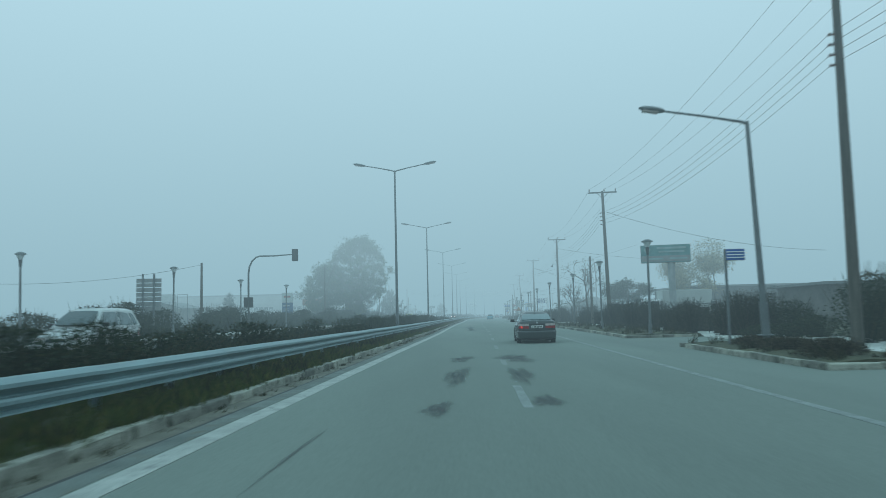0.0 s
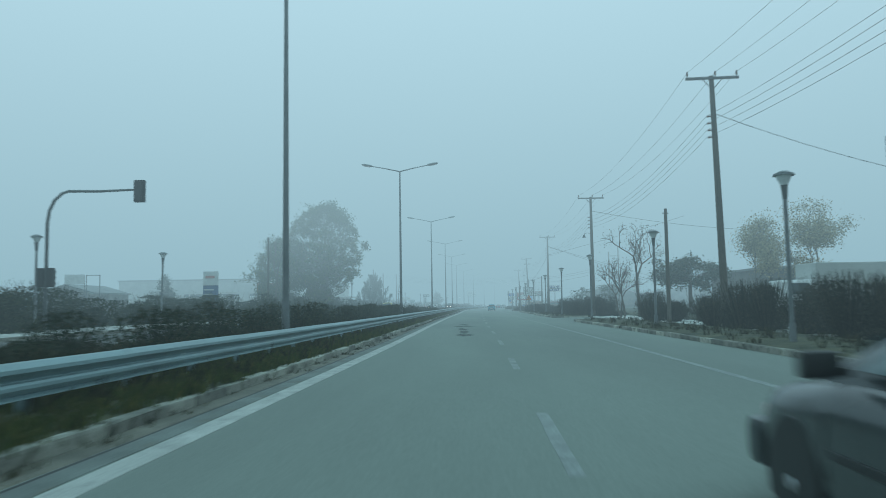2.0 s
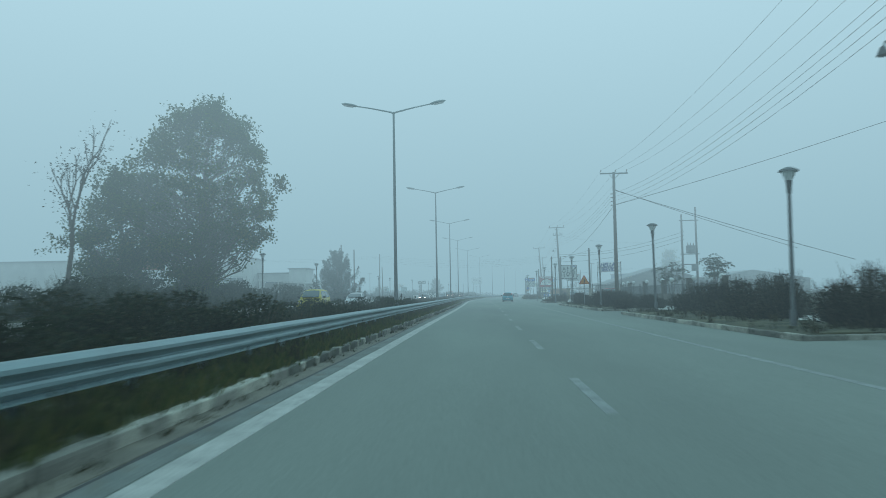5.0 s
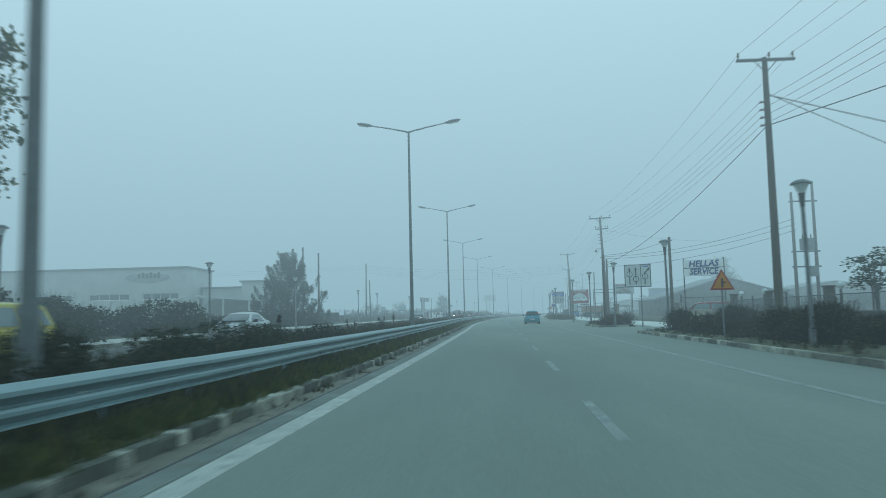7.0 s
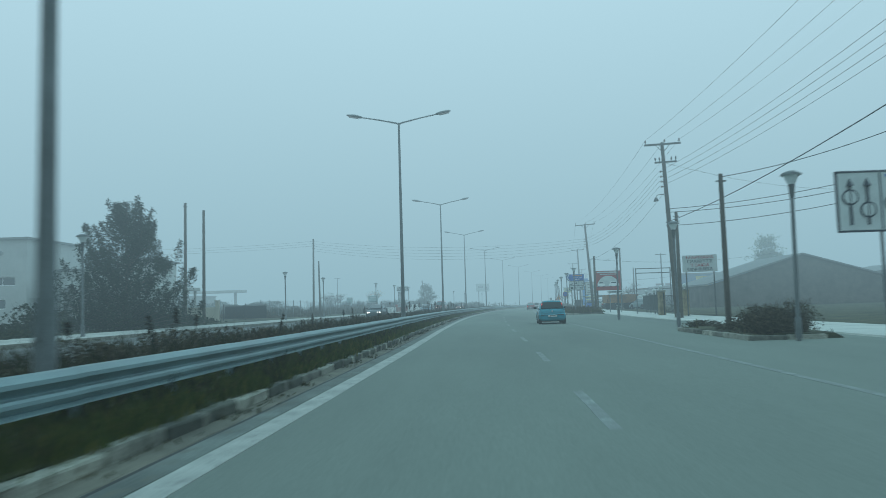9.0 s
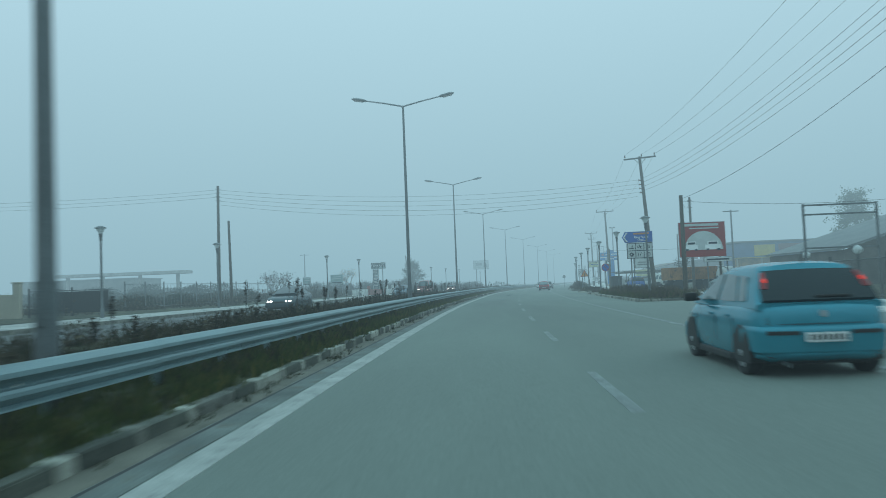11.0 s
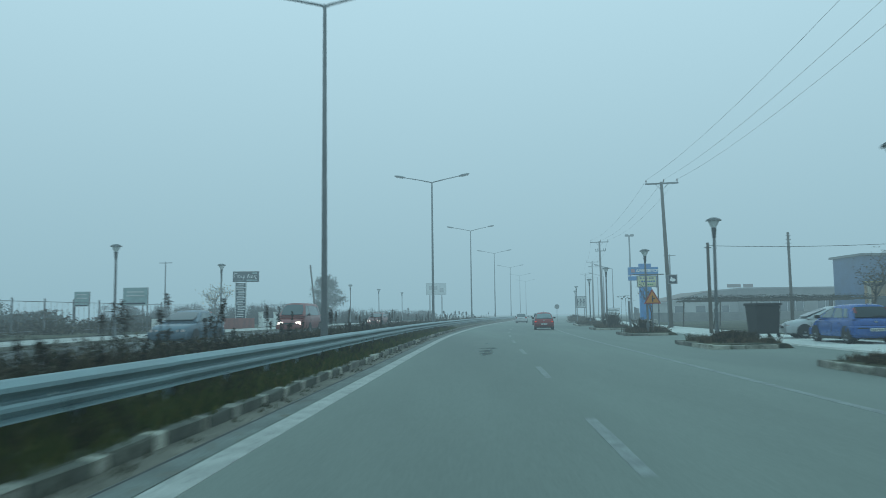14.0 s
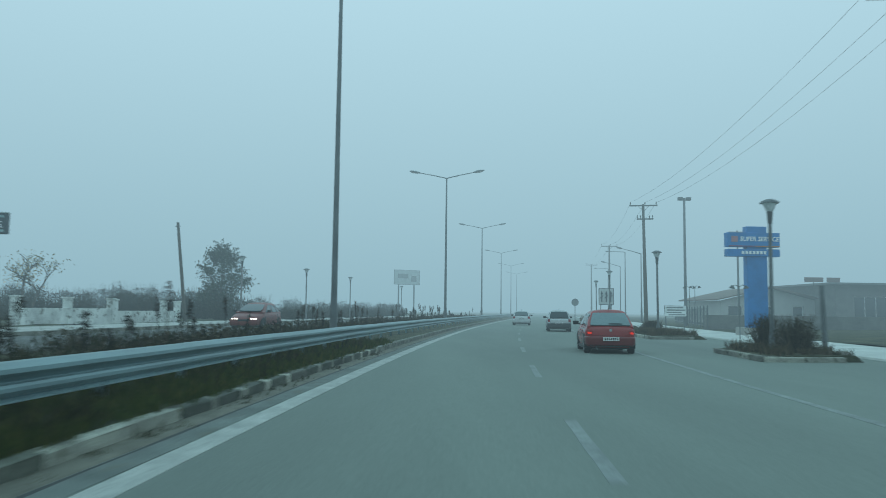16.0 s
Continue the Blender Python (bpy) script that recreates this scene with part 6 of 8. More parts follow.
for x, ring_z, bend in ((-0.52, 0.1, 0), (-0.12, -0.2, 0), (0.45, -0.05, 0.2)):
    bm = bmesh.new()
    y0 = -0.045
    rod(bm, (x, y0, zc - 0.55), (x, y0, zc + (0.2 if bend else 0.42)), 0.035, n=6)
    if bend:
        rod(bm, (x, y0, zc + 0.18), (x + bend, y0, zc + 0.38), 0.035, n=6)
    rod(bm, (x + bend, y0, zc + 0.36), (x + bend * (1.6 if bend else 1), y0, zc + 0.55), 0.09, 0.005, 6)
    part("arrow", bm, DARK_INK, ob)
    part("ring", disc(0.19, -0.05, x, zc + ring_z, 0.02), DARK_INK, ob, smooth=True)
    part("disc", disc(0.15, -0.06, x, zc + ring_z, 0.02), PALE_FACE, ob, smooth=True)
part("divider", boxed((0.19, -0.045, zc), (0.03, 0.012, h - 0.1)), DARK_INK, ob)
bars(ob, [(0.52, zc + 0.6, 0.4, 0.06)], SIGN_BLUE)

# far lane sign and a white notice board
ob, w, zc, h = board("lane_sign", (25.75, 310.0), (27.15, 310.0), 1.84, 3.36, PALE_FACE, "far white lane sign with dark arrows and lines", posts=(-0.35, 0.35), category="road sign", rim=DARK_INK)
for x in (-0.42, 0.0, 0.42):
    bm = bmesh.new()
    rod(bm, (x, -0.045, zc - 0.5), (x, -0.045, zc + 0.3), 0.05, n=6)
    rod(bm, (x, -0.045, zc + 0.24), (x, -0.045, zc + 0.52), 0.12, 0.005, 6)
    rod(bm, (x - 0.14, -0.045, zc - 0.15), (x + 0.14, -0.045, zc + 0.1), 0.035, n=6)
    part("arrow", bm, DARK_INK, ob)
ob, w, zc, h = board("notice_board", (25.0, 290.0), (26.45, 290.0), 0.92, 1.64, WHITE, "white notice board with lines of blue-grey writing", posts=(-0.42, 0.42))
bars(ob, [(-0.05, zc + 0.22, 1.1, 0.07), (0.05, zc + 0.06, 1.2, 0.08), (-0.1, zc - 0.1, 1.0, 0.06), (0.1, zc - 0.24, 1.1, 0.06)], SIGN_GREY)
ob = thing("speed_sign", 22.0, 303.0, 0.1, 0, "small round grey road sign on a thin post", "road sign")
part("face", disc(0.3, -0.03, 0, 1.85, 0.03), SIGN_GREY, ob, smooth=True)
part("post", rod(bmesh.new(), (0, 0, -0.3), (0, 0, 1.9), 0.03, n=8), POLE_GREY, ob, smooth=True)

# workshop sign with readable words
ob, w, zc, h = board("workshop_sign", (16.07, 151.9), (18.33, 150.9), 3.2, 4.22, WHITE, "white workshop sign in two rows with bold navy slanted letters", posts=(-0.5, 0.5), post_mat=POLE_DARK, tall=0.12)
lettering(ob, "HELLAS", 0.56, 0.0, -0.055, zc + 0.25, NAVY_INK, shear=0.2, wide=0.98, bold=0.014)
lettering(ob, "SERVICE", 0.56, 0.0, -0.055, zc - 0.25, NAVY_INK, shear=0.2, wide=0.86, bold=0.014)
part("gap_strip", boxed((0, -0.045, zc), (w, 0.012, 0.04)), POLE_DARK, ob)


def triangle_sign(x, y, top, size, rz=0):
    ob = thing("warning_sign", x, y, 0.1, rz, "yellow warning triangle with a red rim on a grey post", "road sign", "warning signs")
    for nm, k, yy, mat in (("rim", 1.0, 0.0, SIGN_RED), ("face", 0.78, -0.012, SIGN_YELLOW)):
        bm = bmesh.new()
        hh = size * 0.866
        cz = top - 0.1 - hh * 2 / 3
        pts = [(0, hh * 2 / 3 * k), (-size / 2 * k, -hh / 3 * k), (size / 2 * k, -hh / 3 * k)]
        f = bm.faces.new([bm.verts.new((px, yy, cz + pz)) for px, pz in pts])
        r = bmesh.ops.extrude_face_region(bm, geom=[f])
        for v in [g for g in r["geom"] if isinstance(g, bmesh.types.BMVert)]:
            v.co.y += 0.02
        bmesh.ops.recalc_face_normals(bm, faces=bm.faces[:])
        part(nm, bm, mat, ob)
    bm = boxed((0, -0.02, cz), (0.07 * size, 0.012, 0.36 * size))
    box(bm, (0.08 * size, -0.02, cz + 0.02), (0.14 * size, 0.012, 0.06 * size))
    part("symbol", bm, DARK_INK, ob)
    part("post", rod(bmesh.new(), (0, 0.045, -0.3), (0, 0.045, top - 0.3), 0.028, n=8), POLE_GREY, ob, smooth=True)
    return ob


triangle_sign(10.67, 128.2, 2.42, 0.82)
triangle_sign(17.1, 247.6, 2.28, 0.85)

# empty steel billboard frame
ob = thing("empty_hoarding", 17.88, 192.0, 0.08, 0, "empty blue-grey steel billboard frame", "billboard frame")
for s in (-1, 1):
    part("upright", boxed((s * 1.34, 0, 1.75), (0.07, 0.07, 3.6)), POLE_GREY, ob)
for z in (3.5, 3.15, 1.9):
    part("rail", boxed((0, 0, z), (2.68, 0.06, 0.06)), POLE_GREY, ob)

# stone mason's sign
ob, w, zc, h = board("mason_sign", (16.62, 179.5), (18.6, 179.1), 2.75, 3.78, PALE_FACE, "white stone mason's sign with four rows of letters", posts=(-0.4, 0.4), post_mat=POLE_DARK)
for k, (t, m) in enumerate((("ΜΑΡΜΑΡΑ", RED_INK), ("ΓΡΑΝΙΤΕΣ", DARK_INK), ("ΤΖΑΚΙΑ", RED_INK), ("ΜΝΗΜΕΙΑ", DARK_INK))):
    lettering(ob, t, 0.25, 0.0, -0.05, zc + 0.36 - 0.24 * k, m, wide=1.25)

# red billboard with pictures of cars
ob, w, zc, h = board("red_billboard", (15.25, 203.7), (17.78, 203.95), 2.12, 3.98, SIGN_RED, "red billboard with a white arch and pictures of white cars", posts=(-0.38, 0.38), post_mat=WOOD, post_r=0.07, category="billboard")
bm = bmesh.new()
pts = [(math.cos(math.pi * k / 16) * 1.05, math.sin(math.pi * k / 16) * 1.0) for k in range(17)]
f = bm.faces.new([bm.verts.new((px + 0.05, -0.048, zc - 0.55 + pz)) for px, pz in pts])
bmesh.ops.recalc_face_normals(bm, faces=[f])
part("arch", bm, PALE_FACE, ob, "white arch shape")
for x, k in ((-0.62, 0.8), (0.55, 1.0)):
    bm = boxed((x, -0.056, zc - 0.42), (0.85 * k, 0.012, 0.26), 0.004)
    box(bm, (x, -0.056, zc - 0.2), (0.58 * k, 0.012, 0.2), 0.004)
    pic = part("car_picture", bm, WHITE, ob)
    part("painted_window", boxed((x, -0.064, zc - 0.2), (0.48 * k, 0.008, 0.11)), DARK_INK, pic)
    for s in (-1, 1):
        part("painted_wheel", boxed((x + s * 0.3 * k, -0.064, zc - 0.54), (0.16 * k, 0.008, 0.09)), DARK_INK, pic)
bars(ob, [(-0.05, zc + 0.78, 1.9, 0.13), (0.1, zc + 0.6, 1.6, 0.06)], PALE_FACE)
ob, w, zc, h = board("small_white_sign", (16.4, 203.4), (17.9, 203.5), 1.84, 2.08, PALE_FACE, "narrow white sign with dark writing under a billboard", posts=(-0.35, 0.35))
bars(ob, [(0, zc, 1.2, 0.08)], DARK_INK)

# ring road sign and six symbols: strokes of a ship, an aeroplane, a hook, a cog, a crane and a hall
SYMBOLS = [[(-0.14, -0.07, 0.14, -0.07, 0.03), (0.04, -0.05, 0.04, 0.1, 0.014), (0.04, 0.08, 0.09, 0.02, 0.014)],
           [(-0.13, -0.04, 0.13, 0.05, 0.02), (0.02, 0.0, 0.08, -0.12, 0.02), (0.0, 0.02, -0.02, 0.13, 0.02), (-0.12, -0.04, -0.14, 0.06, 0.014)],
           [(0.0, 0.12, 0.0, -0.04, 0.016), (0.0, -0.1, 0.09, -0.05, 0.02), (0.0, -0.1, -0.09, -0.05, 0.02), (0.09, -0.05, 0.09, 0.06, 0.014)],
           [(0.0, -0.075, 0.075, 0.0, 0.02), (0.075, 0.0, 0.0, 0.075, 0.02), (0.0, 0.075, -0.075, 0.0, 0.02), (-0.075, 0.0, 0.0, -0.075, 0.02)],
           [(-0.1, -0.12, -0.1, 0.1, 0.022), (0.02, -0.12, 0.02, 0.03, 0.016), (0.08, 0.1, 0.12, 0.02, 0.016)],
           [(-0.1, -0.08, 0.1, -0.08, 0.014), (-0.1, 0.0, 0.1, 0.0, 0.014), (-0.1, 0.08, 0.1, 0.08, 0.014), (-0.1, -0.08, -0.1, 0.08, 0.014), (0.1, -0.08, 0.1, 0.08, 0.014)]]
# the sign itself
ob, w, zc, h = board("ring_road_sign", (13.42, 208.4), (15.0, 208.2), 3.24, 3.9, SIGN_BLUE, "blue arrow-ended ring road sign above a panel of six white symbols", posts=(-0.3, 0.28), category="road sign", post_mat=SIGN_GREY)
lettering(ob, "Ring Road", 0.2, 0.14, -0.05, zc - 0.02, WHITE)
lettering(ob, "1000m", 0.17, 0.14, -0.05, zc - 0.21, WHITE)
bars(ob, [(0.14, zc + 0.2, 0.9, 0.1)], ORANGE_INK)
bm = bmesh.new()
f = bm.faces.new([bm.verts.new(p) for p in ((-w / 2, -0.02, zc - h / 2), (-w / 2, -0.02, zc + h / 2), (-w / 2 - 0.17, -0.02, zc))])
r = bmesh.ops.extrude_face_region(bm, geom=[f])
for v in [g for g in r["geom"] if isinstance(g, bmesh.types.BMVert)]:
    v.co.y += 0.04
bmesh.ops.recalc_face_normals(bm, faces=bm.faces[:])
part("arrow_end", bm, SIGN_BLUE, ob)
bm = bmesh.new()
for s in (-1, 1):
    rod(bm, (-w / 2 + 0.12, -0.05, zc + s * 0.27), (-w / 2 - 0.08, -0.05, zc), 0.035, n=6)
part("chevron", bm, WHITE, ob)
zs = zc - 0.33 - 0.48
sy = part("symbol_panel", boxed((0.03, 0, zs), (1.5, 0.05, 0.92), 0.006), DARK_INK, ob, "panel of six white symbol squares")
for i in range(3):
    for j in range(2):
        cx, cz = 0.03 + (i - 1) * 0.48, zs + (0.5 - j) * 0.44
        part("symbol_square", boxed((cx, -0.03, cz), (0.44, 0.012, 0.4), 0.004), PALE_FACE, sy)
        bm = bmesh.new()
        k = i + 3 * j
        for x0, z0, x1, z1, r in SYMBOLS[k]:
            rod(bm, (cx + x0, -0.04, cz + z0), (cx + x1, -0.04, cz + z1), r, n=6)
        if k == 3:
            for q in range(8):
                a = q * math.pi / 4
                rod(bm, (cx + 0.07 * math.cos(a), -0.04, cz + 0.07 * math.sin(a)), (cx + 0.125 * math.cos(a), -0.04, cz + 0.125 * math.sin(a)), 0.03, n=6)
        tagged(part("symbol", bm, DARK_INK, sy), kind="stuff")

# tall framed sign, no-stopping disc
ob, w, zc, h = board("framed_sign", (17.85, 225.9), (19.3, 226.6), 1.95, 3.55, PALE_FACE, "tall framed white sign with pale blue print", posts=(-0.5, 0.5), post_mat=POLE_DARK, tall=0.08, rim=POLE_DARK)
part("print", disc(0.24, -0.05, 0.25, zc + 0.2), PALE_GREEN, ob, "pale blue round print", True)
bars(ob, [(-0.1, zc + 0.5, 0.8, 0.1), (-0.2, zc + 0.1, 0.5, 0.1), (0.0, zc - 0.3, 1.0, 0.08), (0.0, zc - 0.5, 1.1, 0.08)], SIGN_GREY)
for k in range(4):
    part("lower_strip", boxed((0, 0, zc - 1.0 - 0.19 * k), (w - 0.1, 0.04, 0.14), 0.004), SIGN_GREY if k % 2 else YELLOW_PALE, ob)
ob = thing("no_stopping_sign", 15.2, 224.6, 0.12, 0, "round blue no-stopping sign with a red rim on a post", "road sign")
part("rim", disc(0.32, 0.0, 0, 1.98, 0.02, 32), SIGN_RED, ob, smooth=True)
part("face", disc(0.27, -0.012, 0, 1.98, 0.02, 32), SIGN_BLUE, ob, smooth=True)
bm = boxed((0, -0.026, 1.98), (0.5, 0.008, 0.045), 0, None)
bmesh.ops.rotate(bm, cent=(0, 0, 1.98), matrix=Matrix.Rotation(radians(45), 3, "Y"), verts=bm.verts)
part("bar", bm, SIGN_RED, ob)
part("post", rod(bmesh.new(), (0, 0.05, -0.3), (0, 0.05, 2.25), 0.03, n=8), POLE_GREY, ob, smooth=True)

# shop signs by the pole, blue pylon
ob, w, zc, h = board("yellow_shop_sign", (19.31, 258.0), (20.57, 258.0), 2.72, 3.45, YELLOW_PALE, "pale yellow shop sign with coloured writing hung from an arm", posts=(), rim=SIGN_GREY)
bars(ob, [(-0.38 + 0.19 * k, zc + 0.2, 0.12, 0.1) for k in range(5)], SIGN_GREY)
bars(ob, [(-0.3 + 0.15 * k, zc + 0.0, 0.1, 0.08) for k in range(6)], SIGN_BLUE)
bars(ob, [(-0.05 + 0.13 * k, zc - 0.2, 0.09, 0.07) for k in range(4)], material("green_lettering", (0.1, 0.3, 0.12), 0.6, vary=0.1, size=0.3, fine=0.02, bump=0))
part("arm", boxed((0.15, 0.0, zc + 0.44), (1.95, 0.06, 0.06), 0.01), POLE_DARK, ob)
part("post", rod(bmesh.new(), (w / 2 + 0.1, 0.06, -0.3), (w / 2 + 0.1, 0.06, zc + 0.5), 0.05, n=8), POLE_GREY, ob, smooth=True)
ob, w, zc, h = board("black_sign", (21.72, 259.3), (22.34, 259.3), 2.95, 3.56, DARK_INK, "small black square sign with a white picture", posts=(-0.55,), rim=SIGN_GREY)
part("picture", disc(0.15, -0.05, 0.0, zc - 0.04, 0.012, 20, 1.3, 0.7), WHITE, ob, smooth=True)
part("picture_top", boxed((-0.08, -0.05, zc + 0.1), (0.1, 0.01, 0.12)), WHITE, ob)

ob = thing("pylon_sign", 26.19, 279.8, 0.1, 0, "bright blue advertising pylon with two blue boards", "pylon sign")
part("column", boxed((0.1, 0, 2.7), (1.06, 0.45, 5.7), 0.02), PYLON_BLUE, ob)
part("plinth", boxed((0.1, 0, 0.1), (1.7, 1.2, 0.5), 0.03), CONCRETE, ob)
up = part("upper_board", boxed((-0.1, -0.1, 4.85), (2.75, 0.42, 0.74), 0.02), PYLON_BLUE, ob)
lo = part("lower_board", boxed((-0.1, -0.1, 4.18), (2.75, 0.42, 0.38), 0.02), PYLON_BLUE, ob)
part("red_line", boxed((-0.75, -0.32, 4.52), (1.3, 0.02, 0.035)), SIGN_RED, up)
part("yellow_line", boxed((0.6, -0.32, 4.52), (1.3, 0.02, 0.035)), SIGN_YELLOW, up)
part("emblem", boxed((-1.1, -0.32, 4.88), (0.34, 0.02, 0.3), 0.01), material("pale_red_emblem", (0.42, 0.2, 0.22), 0.5, vary=0.1, size=0.3, fine=0.02, bump=0), up)
lettering(up, "SUPER SERVICE", 0.32, 0.2, -0.32, 4.88, WHITE, shear=0.15, wide=0.95, bold=0.008)
bars(lo, [(-0.1 + 0.19 * (k - 3), 4.19, 0.13, 0.17) for k in range(7)], WHITE, -0.32, "letter_bar")

# left side: pylon, back of a panel, shop pylon, panels, far billboard
ob = thing("pylon_sign", -21.9, 95.3, 0.3, -6, "white and blue workshop pylon standing in scrub", "pylon sign")
part("upper", boxed((0, 0, 3.65), (1.36, 0.3, 1.3), 0.02), PALE_FACE, ob, "pale upper part")
part("lower", boxed((0, 0, 1.5), (1.36, 0.3, 3.0), 0.02), material("slate_blue_face", (0.05, 0.11, 0.22), 0.5, vary=0.2, size=0.8, fine=0.02, bump=0), ob, "slate-blue lower part")
bars(ob, [(0.0, 3.78, 0.9, 0.24)], material("faded_red_print", (0.42, 0.2, 0.18), 0.6, vary=0.2, size=0.3, fine=0.02, bump=0), -0.16)
bars(ob, [(-0.1, 2.6, 0.95, 0.1), (-0.15, 2.2, 0.8, 0.07), (-0.15, 1.95, 0.8, 0.07), (-0.25, 1.7, 0.6, 0.07)], PALE_FACE, -0.16)

ob = thing("road_sign", -17.8, 42.4, 0.2, 8, "back of a large slatted aluminium road sign on two posts", "road sign")
for k in range(7):
    part("slat", boxed((0, 0, 1.75 + 0.27 * k), (1.4, 0.03, 0.235), 0.006), SIGN_GREY, ob)
for s in (-0.32, 0.3):
    part("post", rod(bmesh.new(), (s, -0.07, -0.3), (s, -0.07, 3.75), 0.06, n=8), POLE_GREY, ob, smooth=True)

ob = thing("shop_pylon", -9.42, 273.4, 0.3, 0, "dark shop pylon with a hand-lettered board and stacked small boards", "pylon sign")
SLATE_BOARD = material("slate_board", (0.05, 0.065, 0.075), 0.55, vary=0.2, size=0.6, fine=0.02, bump=0)
part("top_board", boxed((0.2, 0, 4.2), (2.15, 0.22, 0.86), 0.02), SLATE_BOARD, ob)
part("board_edge", boxed((0.2, 0, 4.65), (2.2, 0.26, 0.05), 0.01), PALE_FACE, ob)
STROKES = ((-0.78, 4.1, -0.74, 4.5), (-0.74, 4.5, -0.48, 4.46), (-0.5, 4.1, -0.48, 4.36), (-0.46, 4.22, -0.32, 4.36), (-0.45, 4.22, -0.3, 4.08), (-0.2, 4.3, -0.1, 4.18), (-0.2, 4.14, -0.1, 4.14), (-0.22, 4.3, -0.24, 4.16), (-0.02, 3.98, 0.02, 4.3),
           (0.02, 4.3, 0.14, 4.24), (0.14, 4.24, 0.04, 4.12), (0.3, 4.08, 0.48, 4.44), (0.42, 4.3, 0.56, 4.08), (0.66, 4.28, 0.64, 4.12), (0.66, 4.3, 0.78, 4.28), (0.78, 4.3, 0.8, 4.1), (0.64, 4.12, 0.76, 4.12), (0.9, 4.26, 1.08, 4.28), (0.9, 4.2, 1.06, 4.12), (1.0, 4.06, 1.1, 4.04))
bm = bmesh.new()
for x0, z0, x1, z1 in STROKES:
    rod(bm, (x0, -0.12, z0), (x1, -0.12, z1), 0.026, n=6)
tagged(part("letter_strokes", bm, WHITE, ob, "white hand-painted strokes"), kind="stuff")
bars(ob, [(0.72, 3.9, 0.9, 0.1), (-0.35, 3.86, 0.8, 0.04), (0.95, 4.5, 0.4, 0.1)], PALE_GREEN, -0.12, "letter_bar")
for s in (-1, 1):
    part("post", boxed((-0.22 + s * 0.42, 0, 1.9), (0.07, 0.1, 4.0)), PALE_FACE, ob)
for k in range(7):
    sb = part("small_board", boxed((-0.22, -0.02, 0.98 + 0.42 * k), (0.8, 0.08, 0.38), 0.01), SLATE_BOARD, ob)
    for j in range(2):
        part("text_bar", boxed((-0.22 + 0.06 * ((k + j) % 3 - 1), -0.068, 0.9 + 0.42 * k + 0.17 * j), (0.6 - 0.1 * ((k + j) % 2), 0.012, 0.08)), PALE_FACE, sb)

for x, y, w2, z0, z1 in ((-13.1, 260.0, 1.6, 1.98, 3.15), (-17.5, 262.0, 1.0, 2.0, 3.0)):
    ob, w, zc, h = board("notice_board", (x - w2 / 2, y), (x + w2 / 2, y), z0, z1, PALE_GREEN, "faded pale green notice board on two posts", posts=(-0.48, 0.48), post_mat=POLE_DARK, ground=0.25, group="notice boards")
    bars(ob, [(0, zc - 0.45, w2 * 0.8, 0.1)], DARK_INK)
    bars(ob, [(0, zc + 0.3, w2 * 0.7, 0.08), (0, zc + 0.05, w2 * 0.75, 0.08)], PALE_FACE)
ob, w, zc, h = board("far_billboard", (5.6, 357.0), (9.6, 359.0), 5.1, 7.4, PALE_FACE, "faded grey billboard on steel legs", posts=(-0.3, 0.3), post_r=0.12, category="billboard", ground=0.2, rim=POLE_GREY)
bars(ob, [(-0.7, zc + 0.2, 1.8, 0.7), (1.2, zc - 0.2, 0.9, 0.9)], SIGN_GREY)
ob, w, zc, h = board("roof_sign", (-47.3, 117.2), (-44.9, 117.4), 4.4, 5.6, PALE_FACE, "pale sign board on posts in front of a barn", posts=(-0.48, 0.48), post_mat=POLE_DARK, ground=0.25)
ob = thing("steel_hoarding", -43.9, 117.5, 0.25, 5, "empty dark steel sign frame beside a pale board", "sign frame")
for x in (-0.8, 0.8):
    part("upright", boxed((x, 0, 2.6), (0.08, 0.08, 5.4)), POLE_DARK, ob)
part("rail", boxed((0, 0, 5.25), (1.7, 0.07, 0.08)), POLE_DARK, ob)
ob, w, zc, h = board("orange_sign", (-27.9, 133.2), (-23.4, 133.6), 3.6, 4.75, material("brick_orange_face", (0.30, 0.12, 0.06), 0.6, vary=0.15, size=1, fine=0.02, bump=0), "large plain orange-brown sign beside the trees", posts=(-0.45, 0.45), post_r=0.07, ground=0.25)

# traffic signal with a mast arm
ob = thing("traffic_signal", -16.45, 58.1, 0.25, 0, "grey traffic signal mast with a curved arm over the far road", "traffic light")
pts = [(0, 0, -0.3), (0, 0, 4.6)] + [(0.95 - 0.95 * math.cos(a), 0, 4.6 + 1.35 * math.sin(a)) for a in (0.4, 0.8, 1.2, 1.5)] + [(2.0, 0.3, 5.97), (3.4, 0.8, 6.1)]
part("mast", tube(pts, [0.09, 0.075, 0.07, 0.07, 0.065, 0.06, 0.055, 0.045], 8), POLE_DARK, ob, smooth=True)
for nm, x, y, z, k in (("arm_signal", 3.5, 0.85, 6.05, 0.9), ("post_signal", 0.22, -0.05, 2.3, 0.85), ("post_signal", -0.22, 0.05, 2.3, 0.85)):
    sg = part(nm, boxed((x, y, z), (0.34 * k, 0.25, 0.95 * k), 0.03), BLACK, ob, "black signal head")
    if nm == "arm_signal":
        part("backplate", boxed((x, y + 0.1, z), (0.5, 0.02, 0.98), 0.05), BLACK, sg)
    for j in range(3):
        part("hood", disc(0.12 * k, y + 0.17, x, z + (j - 1) * 0.29 * k, 0.16, 14), BLACK, sg, smooth=True)


